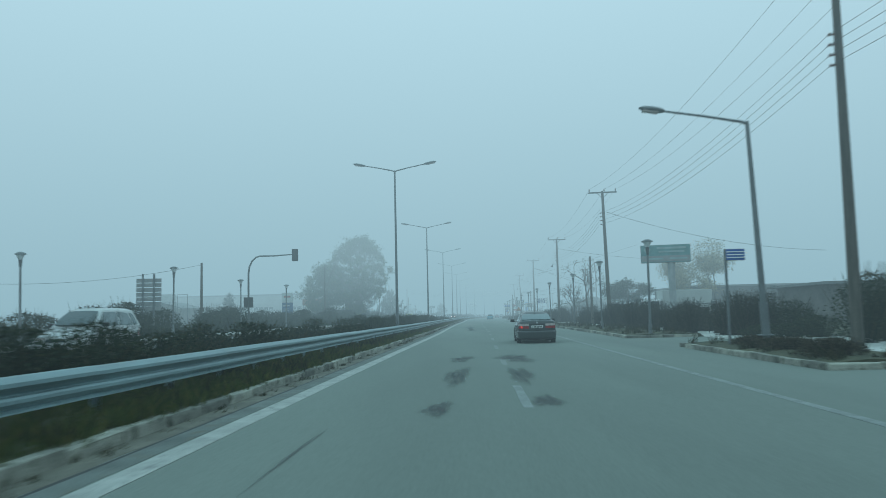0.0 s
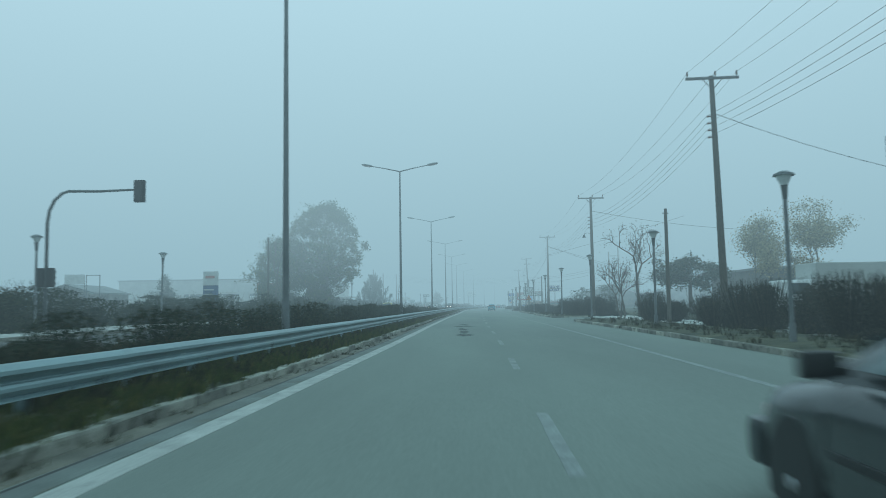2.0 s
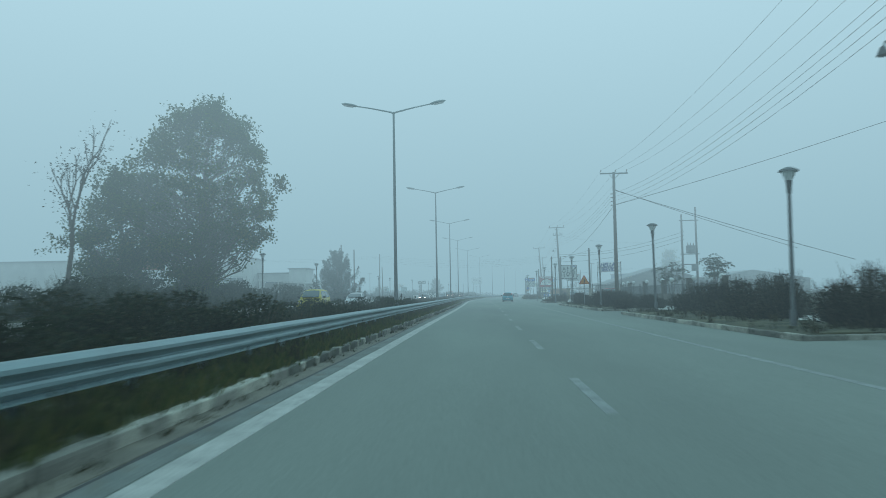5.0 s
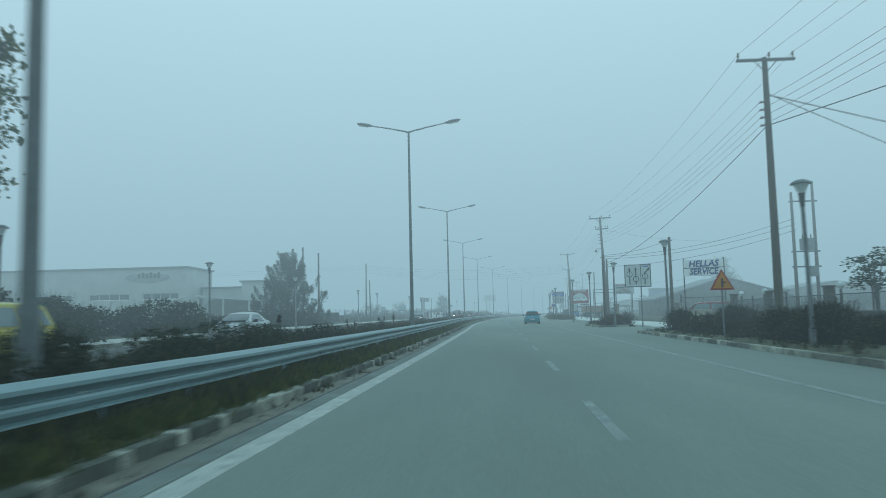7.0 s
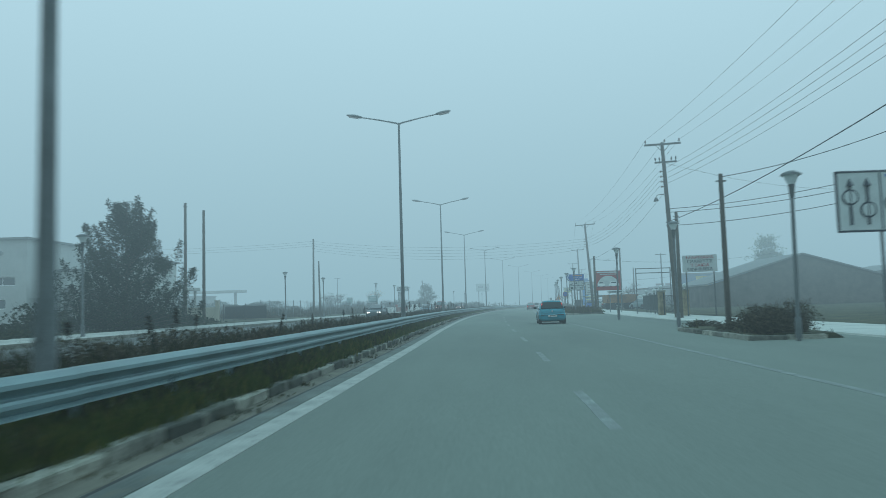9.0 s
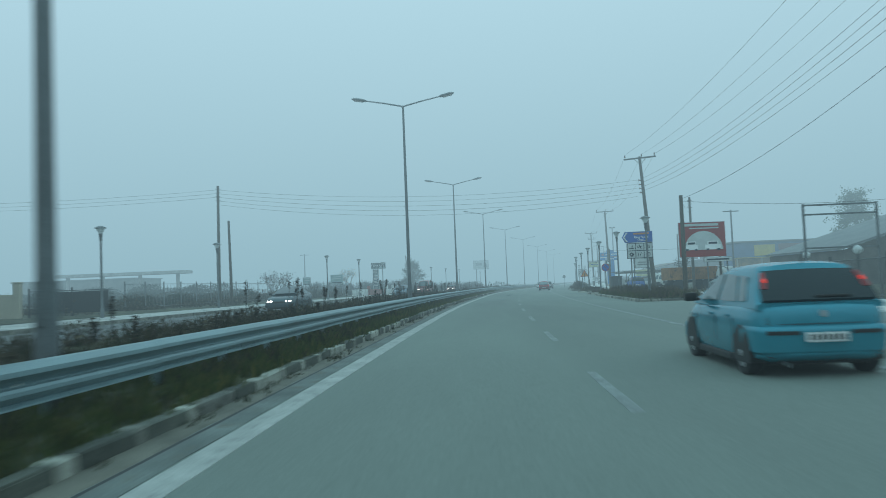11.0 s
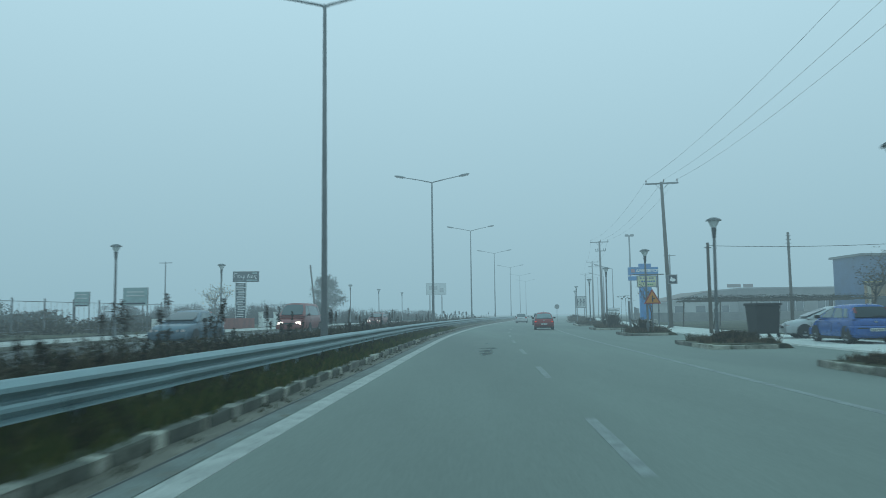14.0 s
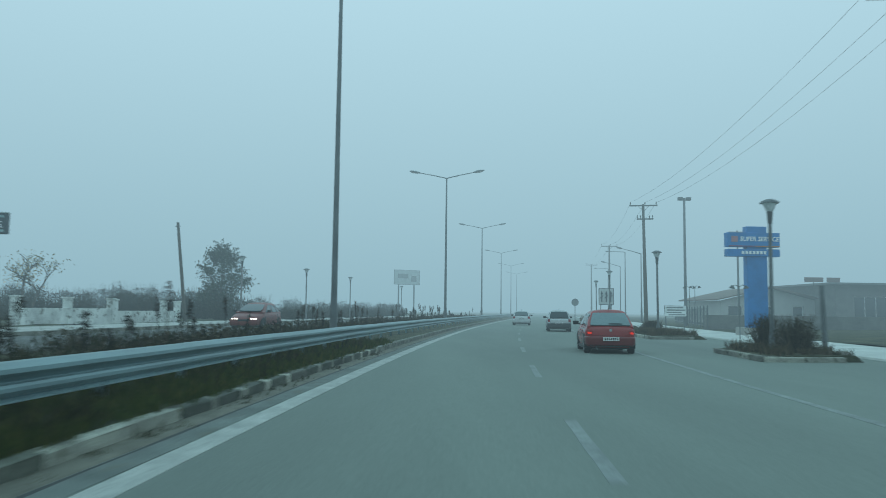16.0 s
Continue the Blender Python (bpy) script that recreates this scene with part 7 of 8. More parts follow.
# ---------------------------------------------------------------- more poles and cables
def post(name, x, y, h, r, mat, label, lean=0.0, stubs=0):
    ob = thing(name, x, y, 0.1, 0, label, "pole", "lone poles")
    ob.matrix_basis = pose(x, y, 0.1, 0, lean, 0)
    part("pole", rod(bmesh.new(), (0, 0, -0.4), (0, 0, h), r, r * 0.7, 10), mat, ob, smooth=True)
    for k in range(stubs):
        bm = bmesh.new()
        box(bm, (0, -0.02, h - 0.25 - 0.28 * k), (0.34, 0.05, 0.04))
        part("bracket", bm, POLE_DARK, ob)
    return ob


for x, y, h, r, lean, st in ((-20.05, 57.7, 5.65, 0.12, 0, 0), (-18.2, 101.7, 8.2, 0.13, 0, 1), (-14.6, 183.1, 8.0, 0.12, 0, 0), (-14.8, 219.4, 9.3, 0.13, 0.5, 4), (-14.3, 220.8, 6.75, 0.12, -1, 0),
                             (-5.78, 290.0, 6.5, 0.12, -6.4, 1), (12.33, 67.8, 6.15, 0.12, 0, 1), (15.2, 151.8, 5.7, 0.12, 0, 1), (15.1, 202.4, 5.2, 0.13, 0, 0), (21.58, 222.4, 7.2, 0.12, 0, 4),
                             (20.0, 247.7, 4.45, 0.1, 0, 1), (15.4, 176.0, 6.0, 0.12, 0, 2), (-17.0, 186.0, 9.0, 0.13, 0, 1), (32.5, 264.7, 6.75, 0.12, 0, 4), (12.0, 158.5, 5.2, 0.1, 0, 1)):
    post("timber_pole", x, y, h, r, WOOD, "lone weathered timber pole with broken stubs" if st else "lone weathered timber pole", lean, st)
for x, y, h in ((-27.4, 305.8, 8.2), (38.0, 308.0, 8.6), (31.0, 240.0, 7.6)):
    ob = post("steel_pole", x, y, h, 0.11, POLE_GREY, "far steel pole with a short cross arm")
    part("cross_arm", boxed((0, 0, h - 0.15), (1.6, 0.08, 0.1)), POLE_GREY, ob)
ob = post("floodlight_mast", 31.5, 303.6, 10.8, 0.13, POLE_GREY, "tall floodlight mast with lamps on top")
for s in (-1, 1):
    part("floodlight", boxed((s * 0.35, -0.05, 10.75), (0.4, 0.3, 0.22), 0.03), POLE_DARK, ob)
part("cross_arm", boxed((0, 0, 10.62), (1.1, 0.08, 0.08)), POLE_GREY, ob)

for x, y, h in ((26.6, 289.8, 2.75), (22.9, 274.2, 2.25), (28.2, 293.0, 2.9)):
    ob = thing("yard_lamp", x, y, 0.1, 0, "thin yard lamp post with two small drooping heads", "lamp", "yard lamps")
    part("pole", rod(bmesh.new(), (0, 0, -0.3), (0, 0, h), 0.025, 0.018, 8), POLE_GREY, ob, smooth=True)
    for s in (-1, 1):
        part("arm", tube([(0, 0, h - 0.05), (s * 0.14, 0, h + 0.06), (s * 0.3, 0, h)], 0.015, 6), POLE_DARK, ob, smooth=True)
        part("head", rod(bmesh.new(), (s * 0.3, 0, h + 0.03), (s * 0.32, 0, h - 0.1), 0.05, 0.13, 10), POLE_DARK, ob, smooth=True)
post("leaning_post", 20.05, 262.5, 1.85, 0.085, POLE_GREY, "thick grey steel post on a kerbed island", -2.0)

# transformer on two poles
ob = thing("transformer_stand", 30.6, 167.0, 0.1, 0, "two timber poles carrying a grey transformer", "transformer")
for s, h in ((-0.9, 10.7), (0.9, 11.6)):
    part("pole", rod(bmesh.new(), (s, 0, -0.4), (s, 0, h), 0.16, 0.11, 10), WOOD, ob, smooth=True)
for z in (9.9, 5.6, 4.3):
    part("beam", boxed((0, -0.12, z), (2.4, 0.1, 0.12)), POLE_DARK, ob)
part("transformer", boxed((0.1, -0.2, 6.2), (1.0, 0.7, 1.0), 0.06), POLE_GREY, ob)
for k in range(3):
    part("bushing", rod(bmesh.new(), (-0.25 + 0.35 * k, -0.2, 6.7), (-0.25 + 0.35 * k, -0.2, 7.05), 0.07, 0.04, 8), CERAMIC, ob, smooth=True)
part("meter_box", boxed((0.5, -0.25, 3.9), (0.7, 0.4, 0.9), 0.03), POLE_GREY, ob)

P = [p for p, _ in pole_tops]
wires("crossing_wires", [cable("wire", P[5] + Vector((-0.3, 0, -1.75 - 0.3 * k)), (-14.8, 219.4, 9.1 - 0.28 * k), 0.85 + 0.06 * k, n=20) for k in range(5)] +
      [cable("wire", (-14.8, 219.4, 9.1 - 0.28 * k), (-52, 214, 9.0 - 0.28 * k), 0.6) for k in range(3)], "five overhead wires crossing the whole road", 0.008)
wires("service_cables", [cable("cable", P[3] + Vector((0, 0, -2.6)), P[4] + Vector((0, 0, -4.8)), 0.9), cable("cable", P[3] + Vector((0, 0, -2.65)), P[3] + Vector((15.6, -12.1, 1.2)), 0.15),
                         cable("cable", P[3] + Vector((0, 0, -1.4)), P[3] + Vector((17.8, 7.9, -5.9)), 0.1), cable("cable", P[3] + Vector((0, 0, -1.45)), P[3] + Vector((16.3, -4.6, -7.5)), 0.1)], "thick black service cables sagging from a timber pole", 0.02)
wires("service_cables", [cable("cable", P[4] + Vector((0, 0, z)), (30.0, 167.0, 8.6 - k * 0.5), 0.7) for k, z in enumerate((-4.0, -4.2, -5.0))], "three black service cables reaching a transformer", 0.018)
wires("service_cables", [cable("cable", P[1] + Vector((0, 0, -1.6)), (32.0, 64.0, 6.0), 0.7), cable("cable", P[2] + Vector((0, 0, -1.2)), (33.0, 96.0, 7.6), 0.5)], "thin black cables sagging from timber poles", 0.014)
wires("service_cables", [cable("cable", P[4] + Vector((0, 0, -3.0)), (15.1, 202.4, 5.1), 0.6), cable("cable", (15.1, 202.4, 5.0), (31.0, 200.0, 5.0), 0.5), cable("cable", P[4] + Vector((0, 0, -1.2)), (30.0, 186.0, 8.5), 0.4),
                         cable("cable", (21.58, 222.4, 7.0), (15.1, 202.4, 5.1), 0.5)], "thin black cables sagging from timber poles", 0.009)
wires("service_cables", [cable("cable", (-20.05, 57.7, 5.6), (-34, 52, 4.2), 0.5), cable("cable", (20.0, 247.7, 4.4), (33, 243, 4.4), 0.25), cable("cable", (12.0, 158.5, 5.2), (15.2, 151.8, 5.6), 0.2)], "thin black cables from lone poles", 0.012)



# ---------------------------------------------------------------- buildings and yards
RENDER_WHITE = material("white_wall_render", (0.47, 0.48, 0.46), 0.85, vary=0.12, size=3, fine=0.05, bump=0.2)
RENDER_CREAM = material("cream_wall_render", (0.48, 0.43, 0.33), 0.85, vary=0.15, size=3, fine=0.05, bump=0.2)
RENDER_GREY = material("grey_wall_render", (0.22, 0.22, 0.21), 0.9, vary=0.25, size=2.5, fine=0.05, bump=0.3)
ROOF_SHEET = material("grey_roof_sheet", (0.17, 0.18, 0.18), 0.7, vary=0.25, size=2, fine=0.05, bump=0.2)
ROOF_TILE = material("brown_roof", (0.16, 0.11, 0.085), 0.85, vary=0.25, size=1, fine=0.05, bump=0.4)
PANE = material("window_pane", (0.05, 0.06, 0.065), 0.1, vary=0.1, size=1, fine=0.05, bump=0, spec=0.7)
STONE = material("dirty_stone_wall", (0.30, 0.28, 0.24), 0.9, vary=0.4, size=0.7, fine=0.04, bump=0.6, rust=(0.12, 0.11, 0.09))
OCHRE_STONE = material("ochre_pillar_stone", (0.26, 0.21, 0.13), 0.9, vary=0.35, size=0.4, fine=0.03, bump=0.5, rust=(0.16, 0.12, 0.08))
RUST = material("rusty_orange_steel", (0.28, 0.13, 0.05), 0.8, vary=0.35, size=0.8, fine=0.03, bump=0.3, rust=(0.12, 0.06, 0.03))
RENDER_DARK = material("dark_stained_wall", (0.11, 0.10, 0.085), 0.9, vary=0.35, size=1.5, fine=0.05, bump=0.3)
SLATE_BLUE = material("slate_blue_cladding", (0.065, 0.13, 0.27), 0.7, vary=0.2, size=2, fine=0.05, bump=0.2)


def building(name, x0, x1, y0, y1, h, wall, label, base=0.2, roof=ROOF_SHEET, gable=0.0, windows=(), band=None, overhang=0.25):
    """A block with thick walls, a roof that overhangs and windows let into the wall that faces the road's start: (x, z, width, height)."""
    ob = thing(name, x0, y0, base, 0, label, "building")
    w, d = x1 - x0, y1 - y0
    front = bmesh.new()
    xs = sorted({0.0, w} | {x - a / 2 for x, z, a, b in windows} | {x + a / 2 for x, z, a, b in windows})
    zs = sorted({-0.4, h} | {z - b / 2 for x, z, a, b in windows} | {z + b / 2 for x, z, a, b in windows})
    for xa, xb in zip(xs, xs[1:]):
        for za, zb in zip(zs, zs[1:]):
            cx, cz = (xa + xb) / 2, (za + zb) / 2
            if not any(abs(cx - x) < a / 2 and abs(cz - z) < b / 2 for x, z, a, b in windows):
                box(front, (cx, 0.15, cz), (xb - xa, 0.3, zb - za))
    bmesh.ops.remove_doubles(front, verts=front.verts, dist=1e-4)
    part("front_wall", front, wall, ob)
    part("side_wall", boxed((w - 0.15, d / 2 + 0.15, h / 2 - 0.2), (0.3, d - 0.3, h + 0.4)), wall, ob)
    part("side_wall", boxed((0.15, d / 2 + 0.15, h / 2 - 0.2), (0.3, d - 0.3, h + 0.4)), wall, ob)
    part("back_wall", boxed((w / 2, d - 0.15 + 0.3, h / 2 - 0.2), (w, 0.3, h + 0.4)), wall, ob)
    if gable:
        bm = bmesh.new()
        o = overhang
        pts = [(-o, h), (w / 2, h + gable), (w + o, h), (w + o, h + 0.15), (w / 2, h + gable + 0.16), (-o, h + 0.15)]
        a = [bm.verts.new((px, -o, pz)) for px, pz in pts]
        b = [bm.verts.new((px, d + o + 0.3, pz)) for px, pz in pts]
        for k in range(6):
            bm.faces.new((a[k], a[(k + 1) % 6], b[(k + 1) % 6], b[k]))
        bm.faces.new(list(reversed(a)))
        bm.faces.new(b)
        bmesh.ops.recalc_face_normals(bm, faces=bm.faces[:])
        part("roof", bm, roof, ob)
        bm = bmesh.new()
        f = bm.faces.new([bm.verts.new(p) for p in ((0, 0.05, h), (w, 0.05, h), (w / 2, 0.05, h + gable))])
        part("gable_wall", bm, wall, ob)
    else:
        part("roof", boxed((w / 2, d / 2 + 0.15, h + 0.1), (w + 2 * overhang, d + 0.3 + 2 * overhang, 0.2), 0.02), roof, ob)
    if band:
        part("lower_band", boxed((w / 2, -0.02, band[0] / 2), (w, 0.04, band[0])), band[1], ob)
    for x, z, a, b in windows:
        win = part("window", boxed((x, 0.2, z), (a, 0.04, b)), PANE, ob, "dark window pane")
        bm = bmesh.new()
        for s in (-1, 1):
            box(bm, (x + s * (a / 2 - 0.03), 0.16, z), (0.06, 0.06, b))
            box(bm, (x, 0.16, z + s * (b / 2 - 0.03)), (a, 0.06, 0.06))
        for k in range(1, max(1, int(a / 1.1))):
            box(bm, (x - a / 2 + a * k / max(1, int(a / 1.1)), 0.165, z), (0.05, 0.05, b - 0.1))
        part("frame", bm, WHITE, win)
    return ob


fac = building("factory_building", -76, -33.7, 194.2, 203, 7.4, RENDER_WHITE, "large pale factory hall with a flat roof and window bands", 0.3, gable=0.0,
               windows=[(39.0, 3.9, 4.6, 0.75), (32.4, 3.9, 5.2, 0.75), (25.0, 3.9, 5.2, 0.75), (17.5, 3.9, 5.2, 0.75), (39.2, 2.0, 2.6, 0.85), (35.6, 2.0, 2.4, 0.85), (28.0, 2.0, 2.6, 0.85), (20.0, 2.0, 2.6, 0.85)])
bm = disc(1.5, -0.06, 37.4, 6.3, 0.06, 28, 1.9, 0.38)
part("wall_logo", bm, SIGN_GREY, fac, "grey oval shop logo", True)
bars(fac, [(36.3 + 0.5 * k, 6.45 + 0.1 * (k % 2), 0.36, 0.5 + 0.2 * ((k * 3) % 2)) for k in range(6)], DARK_INK, -0.1, "letter_bar")
building("factory_annex", -33.4, -28.2, 199.0, 203.5, 4.9, RENDER_WHITE, "lower pale wing of the factory", 0.3, windows=[(2.6, 3.3, 3.0, 0.6)])
ob = thing("loading_canopy", -31.5, 192.0, 0.3, 0, "lean-to loading canopy with white roof edge", "canopy")
part("roof", boxed((3.2, 2.2, 3.7), (7.4, 4.4, 0.25), 0.02, Matrix.Rotation(radians(5), 4, "Y")), RENDER_WHITE, ob)
for x in (0.1, 3.2, 6.4):
    part("post", boxed((x, 0.2, 1.75), (0.2, 0.2, 3.7)), RENDER_WHITE, ob)
part("back_wall", boxed((3.2, 4.2, 1.6), (6.6, 0.2, 3.4)), RENDER_GREY, ob)

building("white_workshop", -27.9, -25.0, 198.0, 204.0, 5.6, RENDER_WHITE, "plain white two-storey workshop with a canopy", 0.3, windows=[(1.45, 1.6, 1.4, 1.2)])
ob = thing("shop_canopy", -24.85, 196.0, 0.3, 0, "flat white canopy along the side of the workshop", "canopy")
part("slab", boxed((0.9, 4.6, 3.1), (1.8, 9.6, 0.3), 0.03), RENDER_WHITE, ob)
for y in (0.4, 8.8):
    part("post", boxed((1.5, y, 1.35), (0.2, 0.2, 3.3)), RENDER_WHITE, ob)
building("far_shed", -84, -60, 304, 316, 4.6, RENDER_GREY, "low grey shed far off in the fog", 0.3)
ob = thing("station_canopy", -71, 296, 0.3, 0, "far flat concrete canopy on pale columns", "canopy")
part("slab", boxed((12, 1.8, 5.3), (24, 3.6, 0.55), 0.03), CONCRETE, ob)
for x in (1.5, 8, 15, 22):
    part("column", boxed((x, 1.6, 2.4), (0.5, 0.5, 5.4)), CONCRETE, ob)
building("barn", -52.1, -45.2, 120, 130, 3.0, RENDER_GREY, "low grey barn with a shallow roof", 0.3, gable=1.1)
building("low_warehouse", 30, 60, 97, 112, 4.0, RENDER_DARK, "long low grey warehouse with a flat roof", 0.1, windows=[(3, 1.6, 2.2, 1.2), (9, 1.6, 2.2, 1.2), (16, 1.6, 2.2, 1.2)], overhang=0.6)
building("low_warehouse", 26, 50, 52, 60, 2.6, RENDER_DARK, "long low grey shed roof beyond a hedge", 0.1, overhang=0.6)
building("grey_shed", 29.5, 50, 215, 227, 2.4, RENDER_DARK, "broad dark shed with a sloping sheet roof", 0.1, gable=3.1)
building("hangar", 52, 76, 232, 246, 3.0, RENDER_GREY, "far grey hangar with a shallow roof", 0.1, gable=2.0)
shop = building("blue_warehouse", 43.0, 58, 273.2, 277.5, 5.6, SLATE_BLUE, "slate-blue warehouse with a yellow sign panel", 0.1)
part("sign_panel", boxed((4.4, -0.05, 4.4), (3.0, 0.06, 1.6), 0.02), material("ochre_panel", (0.55, 0.42, 0.07), 0.7, vary=0.15, size=1, fine=0.03, bump=0), shop, "ochre sign panel")
part("red_panel", boxed((10.4, -0.05, 4.8), (8.0, 0.06, 0.9), 0.02), material("dull_red_panel", (0.2, 0.08, 0.08), 0.7, vary=0.15, size=1, fine=0.03, bump=0), shop, "dull red sign panel")
OCHRE_FRONT = material("ochre_shop_front", (0.30, 0.18, 0.07), 0.8, vary=0.35, size=1.2, fine=0.05, bump=0.3, rust=(0.14, 0.09, 0.05))
part("shop_front", boxed((7.5, -0.05, 1.7), (15.0, 0.12, 3.4), 0.02), OCHRE_FRONT, shop, "ochre and brown shop front below the cladding")
# Dark panes on the solid front stand in for shaded openings.
for x, w in ((1.9, 2.2), (5.6, 2.6), (9.8, 2.6), (13.3, 2.0)):
    part("shop_opening", boxed((x, -0.11, 1.1), (w, 0.04, 2.1), 0.01), PANE, shop, "dark pane standing for a shaded shop opening")
for x in (0.3, 3.8, 7.7, 11.6, 14.7):
    part("shop_pillar", boxed((x, -0.2, 1.6), (0.22, 0.22, 3.4), 0.02), RENDER_CREAM, shop)
part("awning_board", boxed((7.5, -0.35, 3.35), (15.0, 0.6, 0.14), 0.02), material("yellow_awning", (0.42, 0.30, 0.06), 0.7, vary=0.25, size=1, fine=0.03, bump=0.1), shop, "narrow yellow awning board")
building("white_house", 42.3, 53.3, 322, 332, 2.5, RENDER_WHITE, "single-storey white house with a shallow brown roof", 0.1, ROOF_TILE, 1.4, windows=[(1.6, 1.4, 1.6, 1.1), (4.8, 1.4, 1.6, 1.1), (8.6, 1.4, 1.2, 1.1)], overhang=0.7)
ob = building("dark_showroom", 52.8, 78, 318, 332, 4.2, RENDER_GREY, "low dark showroom with a wide flat roof", 0.1, overhang=1.4, windows=[(5, 1.8, 6, 2.4), (13, 1.8, 6, 2.4)])
for x, w in ((-2.1, 2.0), (0.0, 1.4)):
    part("roof_sign", boxed((x, 0.3, 4.72), (w, 0.12, 0.5), 0.02), material("dull_roof_sign", (0.20, 0.12, 0.11), 0.7, vary=0.2, size=0.6, fine=0.02, bump=0), ob, "dull red-brown sign on the roof edge")
    part("sign_leg", boxed((x, 0.36, 4.35), (0.06, 0.06, 0.5)), POLE_DARK, ob)

# walls, gates and fences
def wall_run(name, pts, h, mat, label, pillar=None, thick=0.22, base=0.1):
    ob = thing(name, pts[0][0], pts[0][1], base, 0, label, "wall")
    o = Vector((pts[0][0], pts[0][1], 0))
    for a, b in zip(pts, pts[1:]):
        a, b = Vector((*a, 0)) - o, Vector((*b, 0)) - o
        d = b - a
        m = Matrix.Translation((a + b) / 2) @ Matrix.Rotation(math.atan2(d.y, d.x), 4, "Z")
        part("wall_panel", boxed((0, 0, h / 2 - 0.15), (d.length, thick, h + 0.3), 0.015, m), mat, ob)
    if pillar:
        for x, y in pts:
            q = Vector((x, y, 0)) - o
            bm = boxed((q.x, q.y, pillar / 2 - 0.15), (0.34, 0.34, pillar + 0.3), 0.02)
            box(bm, (q.x, q.y, pillar + 0.04), (0.42, 0.42, 0.07), 0.015)
            part("pillar", bm, mat, ob)
    return ob


STAINED_WHITE = material("stained_white_paint", (0.72, 0.73, 0.70), 0.8, vary=0.3, size=1.1, fine=0.05, bump=0.3, rust=(0.22, 0.21, 0.18))
RED_WALL = material("red_wall_paint", (0.26, 0.07, 0.05), 0.8, vary=0.3, size=0.7, fine=0.04, bump=0.3)


def along(u, *ys):
    return [(at(u, y).x, y) for y in ys]


wall_run("white_garden_wall", along(-18.08, 274.4, 278.0, 281.7), 0.74, STAINED_WHITE, "stained white garden wall with a taller pillar at each end", 1.2, base=0.3)
wall_run("white_garden_wall", along(-18.1, 282.0, 287.3, 289.0), 0.62, STAINED_WHITE, "low stained white garden wall with two pillars", 1.16, base=0.3)
wall_run("white_garden_wall", along(-18.0, 256.0, 259.6, 263.2), 0.8, STAINED_WHITE, "stained white garden wall beside a red one", base=0.3)
ob = wall_run("red_garden_wall", along(-17.9, 263.6, 268.0, 272.2), 0.76, RED_WALL, "low brick-red painted garden wall with a pillar", base=0.3)
part("pillar", boxed((0, 0, 0.5), (0.4, 0.4, 1.5), 0.02), RED_WALL, ob)
wall_run("stone_wall", [(14.7, 148.6), (17.7, 148.3)], 0.95, STONE, "dirty pale stone wall beside a yard gate", 1.3)
wall_run("long_grey_wall", [(28.5, 292.0), (44.0, 296.0), (70.0, 302.0)], 0.95, RENDER_GREY, "long low grey boundary wall")
wall_run("yard_wall", [(-26.0, 204.0), (-21.0, 204.4)], 1.3, RENDER_CREAM, "cream yard wall with a pillar", 1.9, base=0.3)


def bar_fence(name, pts, h, label, gap=0.14, mat=POLE_DARK, base=0.1, globes=False, kind_name="fence"):
    """Railings: posts, two rails and bars between."""
    ob = thing(name, pts[0][0], pts[0][1], base, 0, label, kind_name)
    o = Vector((pts[0][0], pts[0][1], 0))
    bar_me = bpy.data.meshes.new("bar")
    bm = rod(bmesh.new(), (0, 0, 0.2), (0, 0, h - 0.08), 0.009, n=4)
    bm.to_mesh(bar_me)
    bm.free()
    bar_me.materials.append(mat)
    for a, b in zip(pts, pts[1:]):
        a, b = Vector((*a, 0)) - o, Vector((*b, 0)) - o
        n = max(1, round((b - a).length / 2.6))
        for i in range(n):
            p, q = a.lerp(b, i / n), a.lerp(b, (i + 1) / n)
            pl = part("post", rod(bmesh.new(), p + Vector((0, 0, -0.2)), p + Vector((0, 0, h + 0.1)), 0.045, n=6), mat, ob)
            if globes and i % 2 == 0:
                bm = bmesh.new()
                bmesh.ops.create_uvsphere(bm, u_segments=12, v_segments=8, radius=0.15, matrix=Matrix.Translation(p + Vector((0, 0, h + 0.26))))
                part("globe", bm, PALE_FACE, pl, "white glass globe", True)
            for z in (0.2, h - 0.08):
                part("rail", rod(bmesh.new(), p + Vector((0, 0, z)), q + Vector((0, 0, z)), 0.02, n=5), mat, ob)
            m = max(1, int((q - p).length / gap))
            for k in range(1, m):
                part("bar", bar_me, mat, ob).location = p.lerp(q, k / m)
    return ob


bar_fence("railing_fence", [(15.6, 113), (15.9, 126), (16.6, 140), (17.6, 147.6)], 1.5, "dark steel railing fence with white globes on its posts", globes=True)
bar_fence("railing_fence", [(14.9, 148.6), (17.5, 148.3)], 1.75, "dark steel railings standing behind a stone wall")
bar_fence("railing_fence", [(16.55, 185.0), (17.4, 190), (18.4, 198)], 1.45, "dark steel railing fence with white globes on its posts", globes=True)
bar_fence("railing_fence", [(15.5, 40), (15.8, 54), (16.6, 68)], 1.5, "dark steel fence behind the hedge", gap=0.3)
bar_fence("yard_gate", [(-20.5, 204.6), (-16.8, 206.8)], 1.5, "dark sliding steel gate of a yard", 0.1, BLACK, 0.3, kind_name="gate")
bar_fence("mesh_fence", [(-19.5, 214), (-17.5, 232), (-15.5, 250), (-13.0, 268)], 1.9, "tall thin wire fence on posts", 0.5, POLE_GREY, 0.3)
bar_fence("railing_fence", [(28.5, 291.6), (40, 330)], 1.5, "pale railing fence along a yard", 0.3, POLE_GREY)
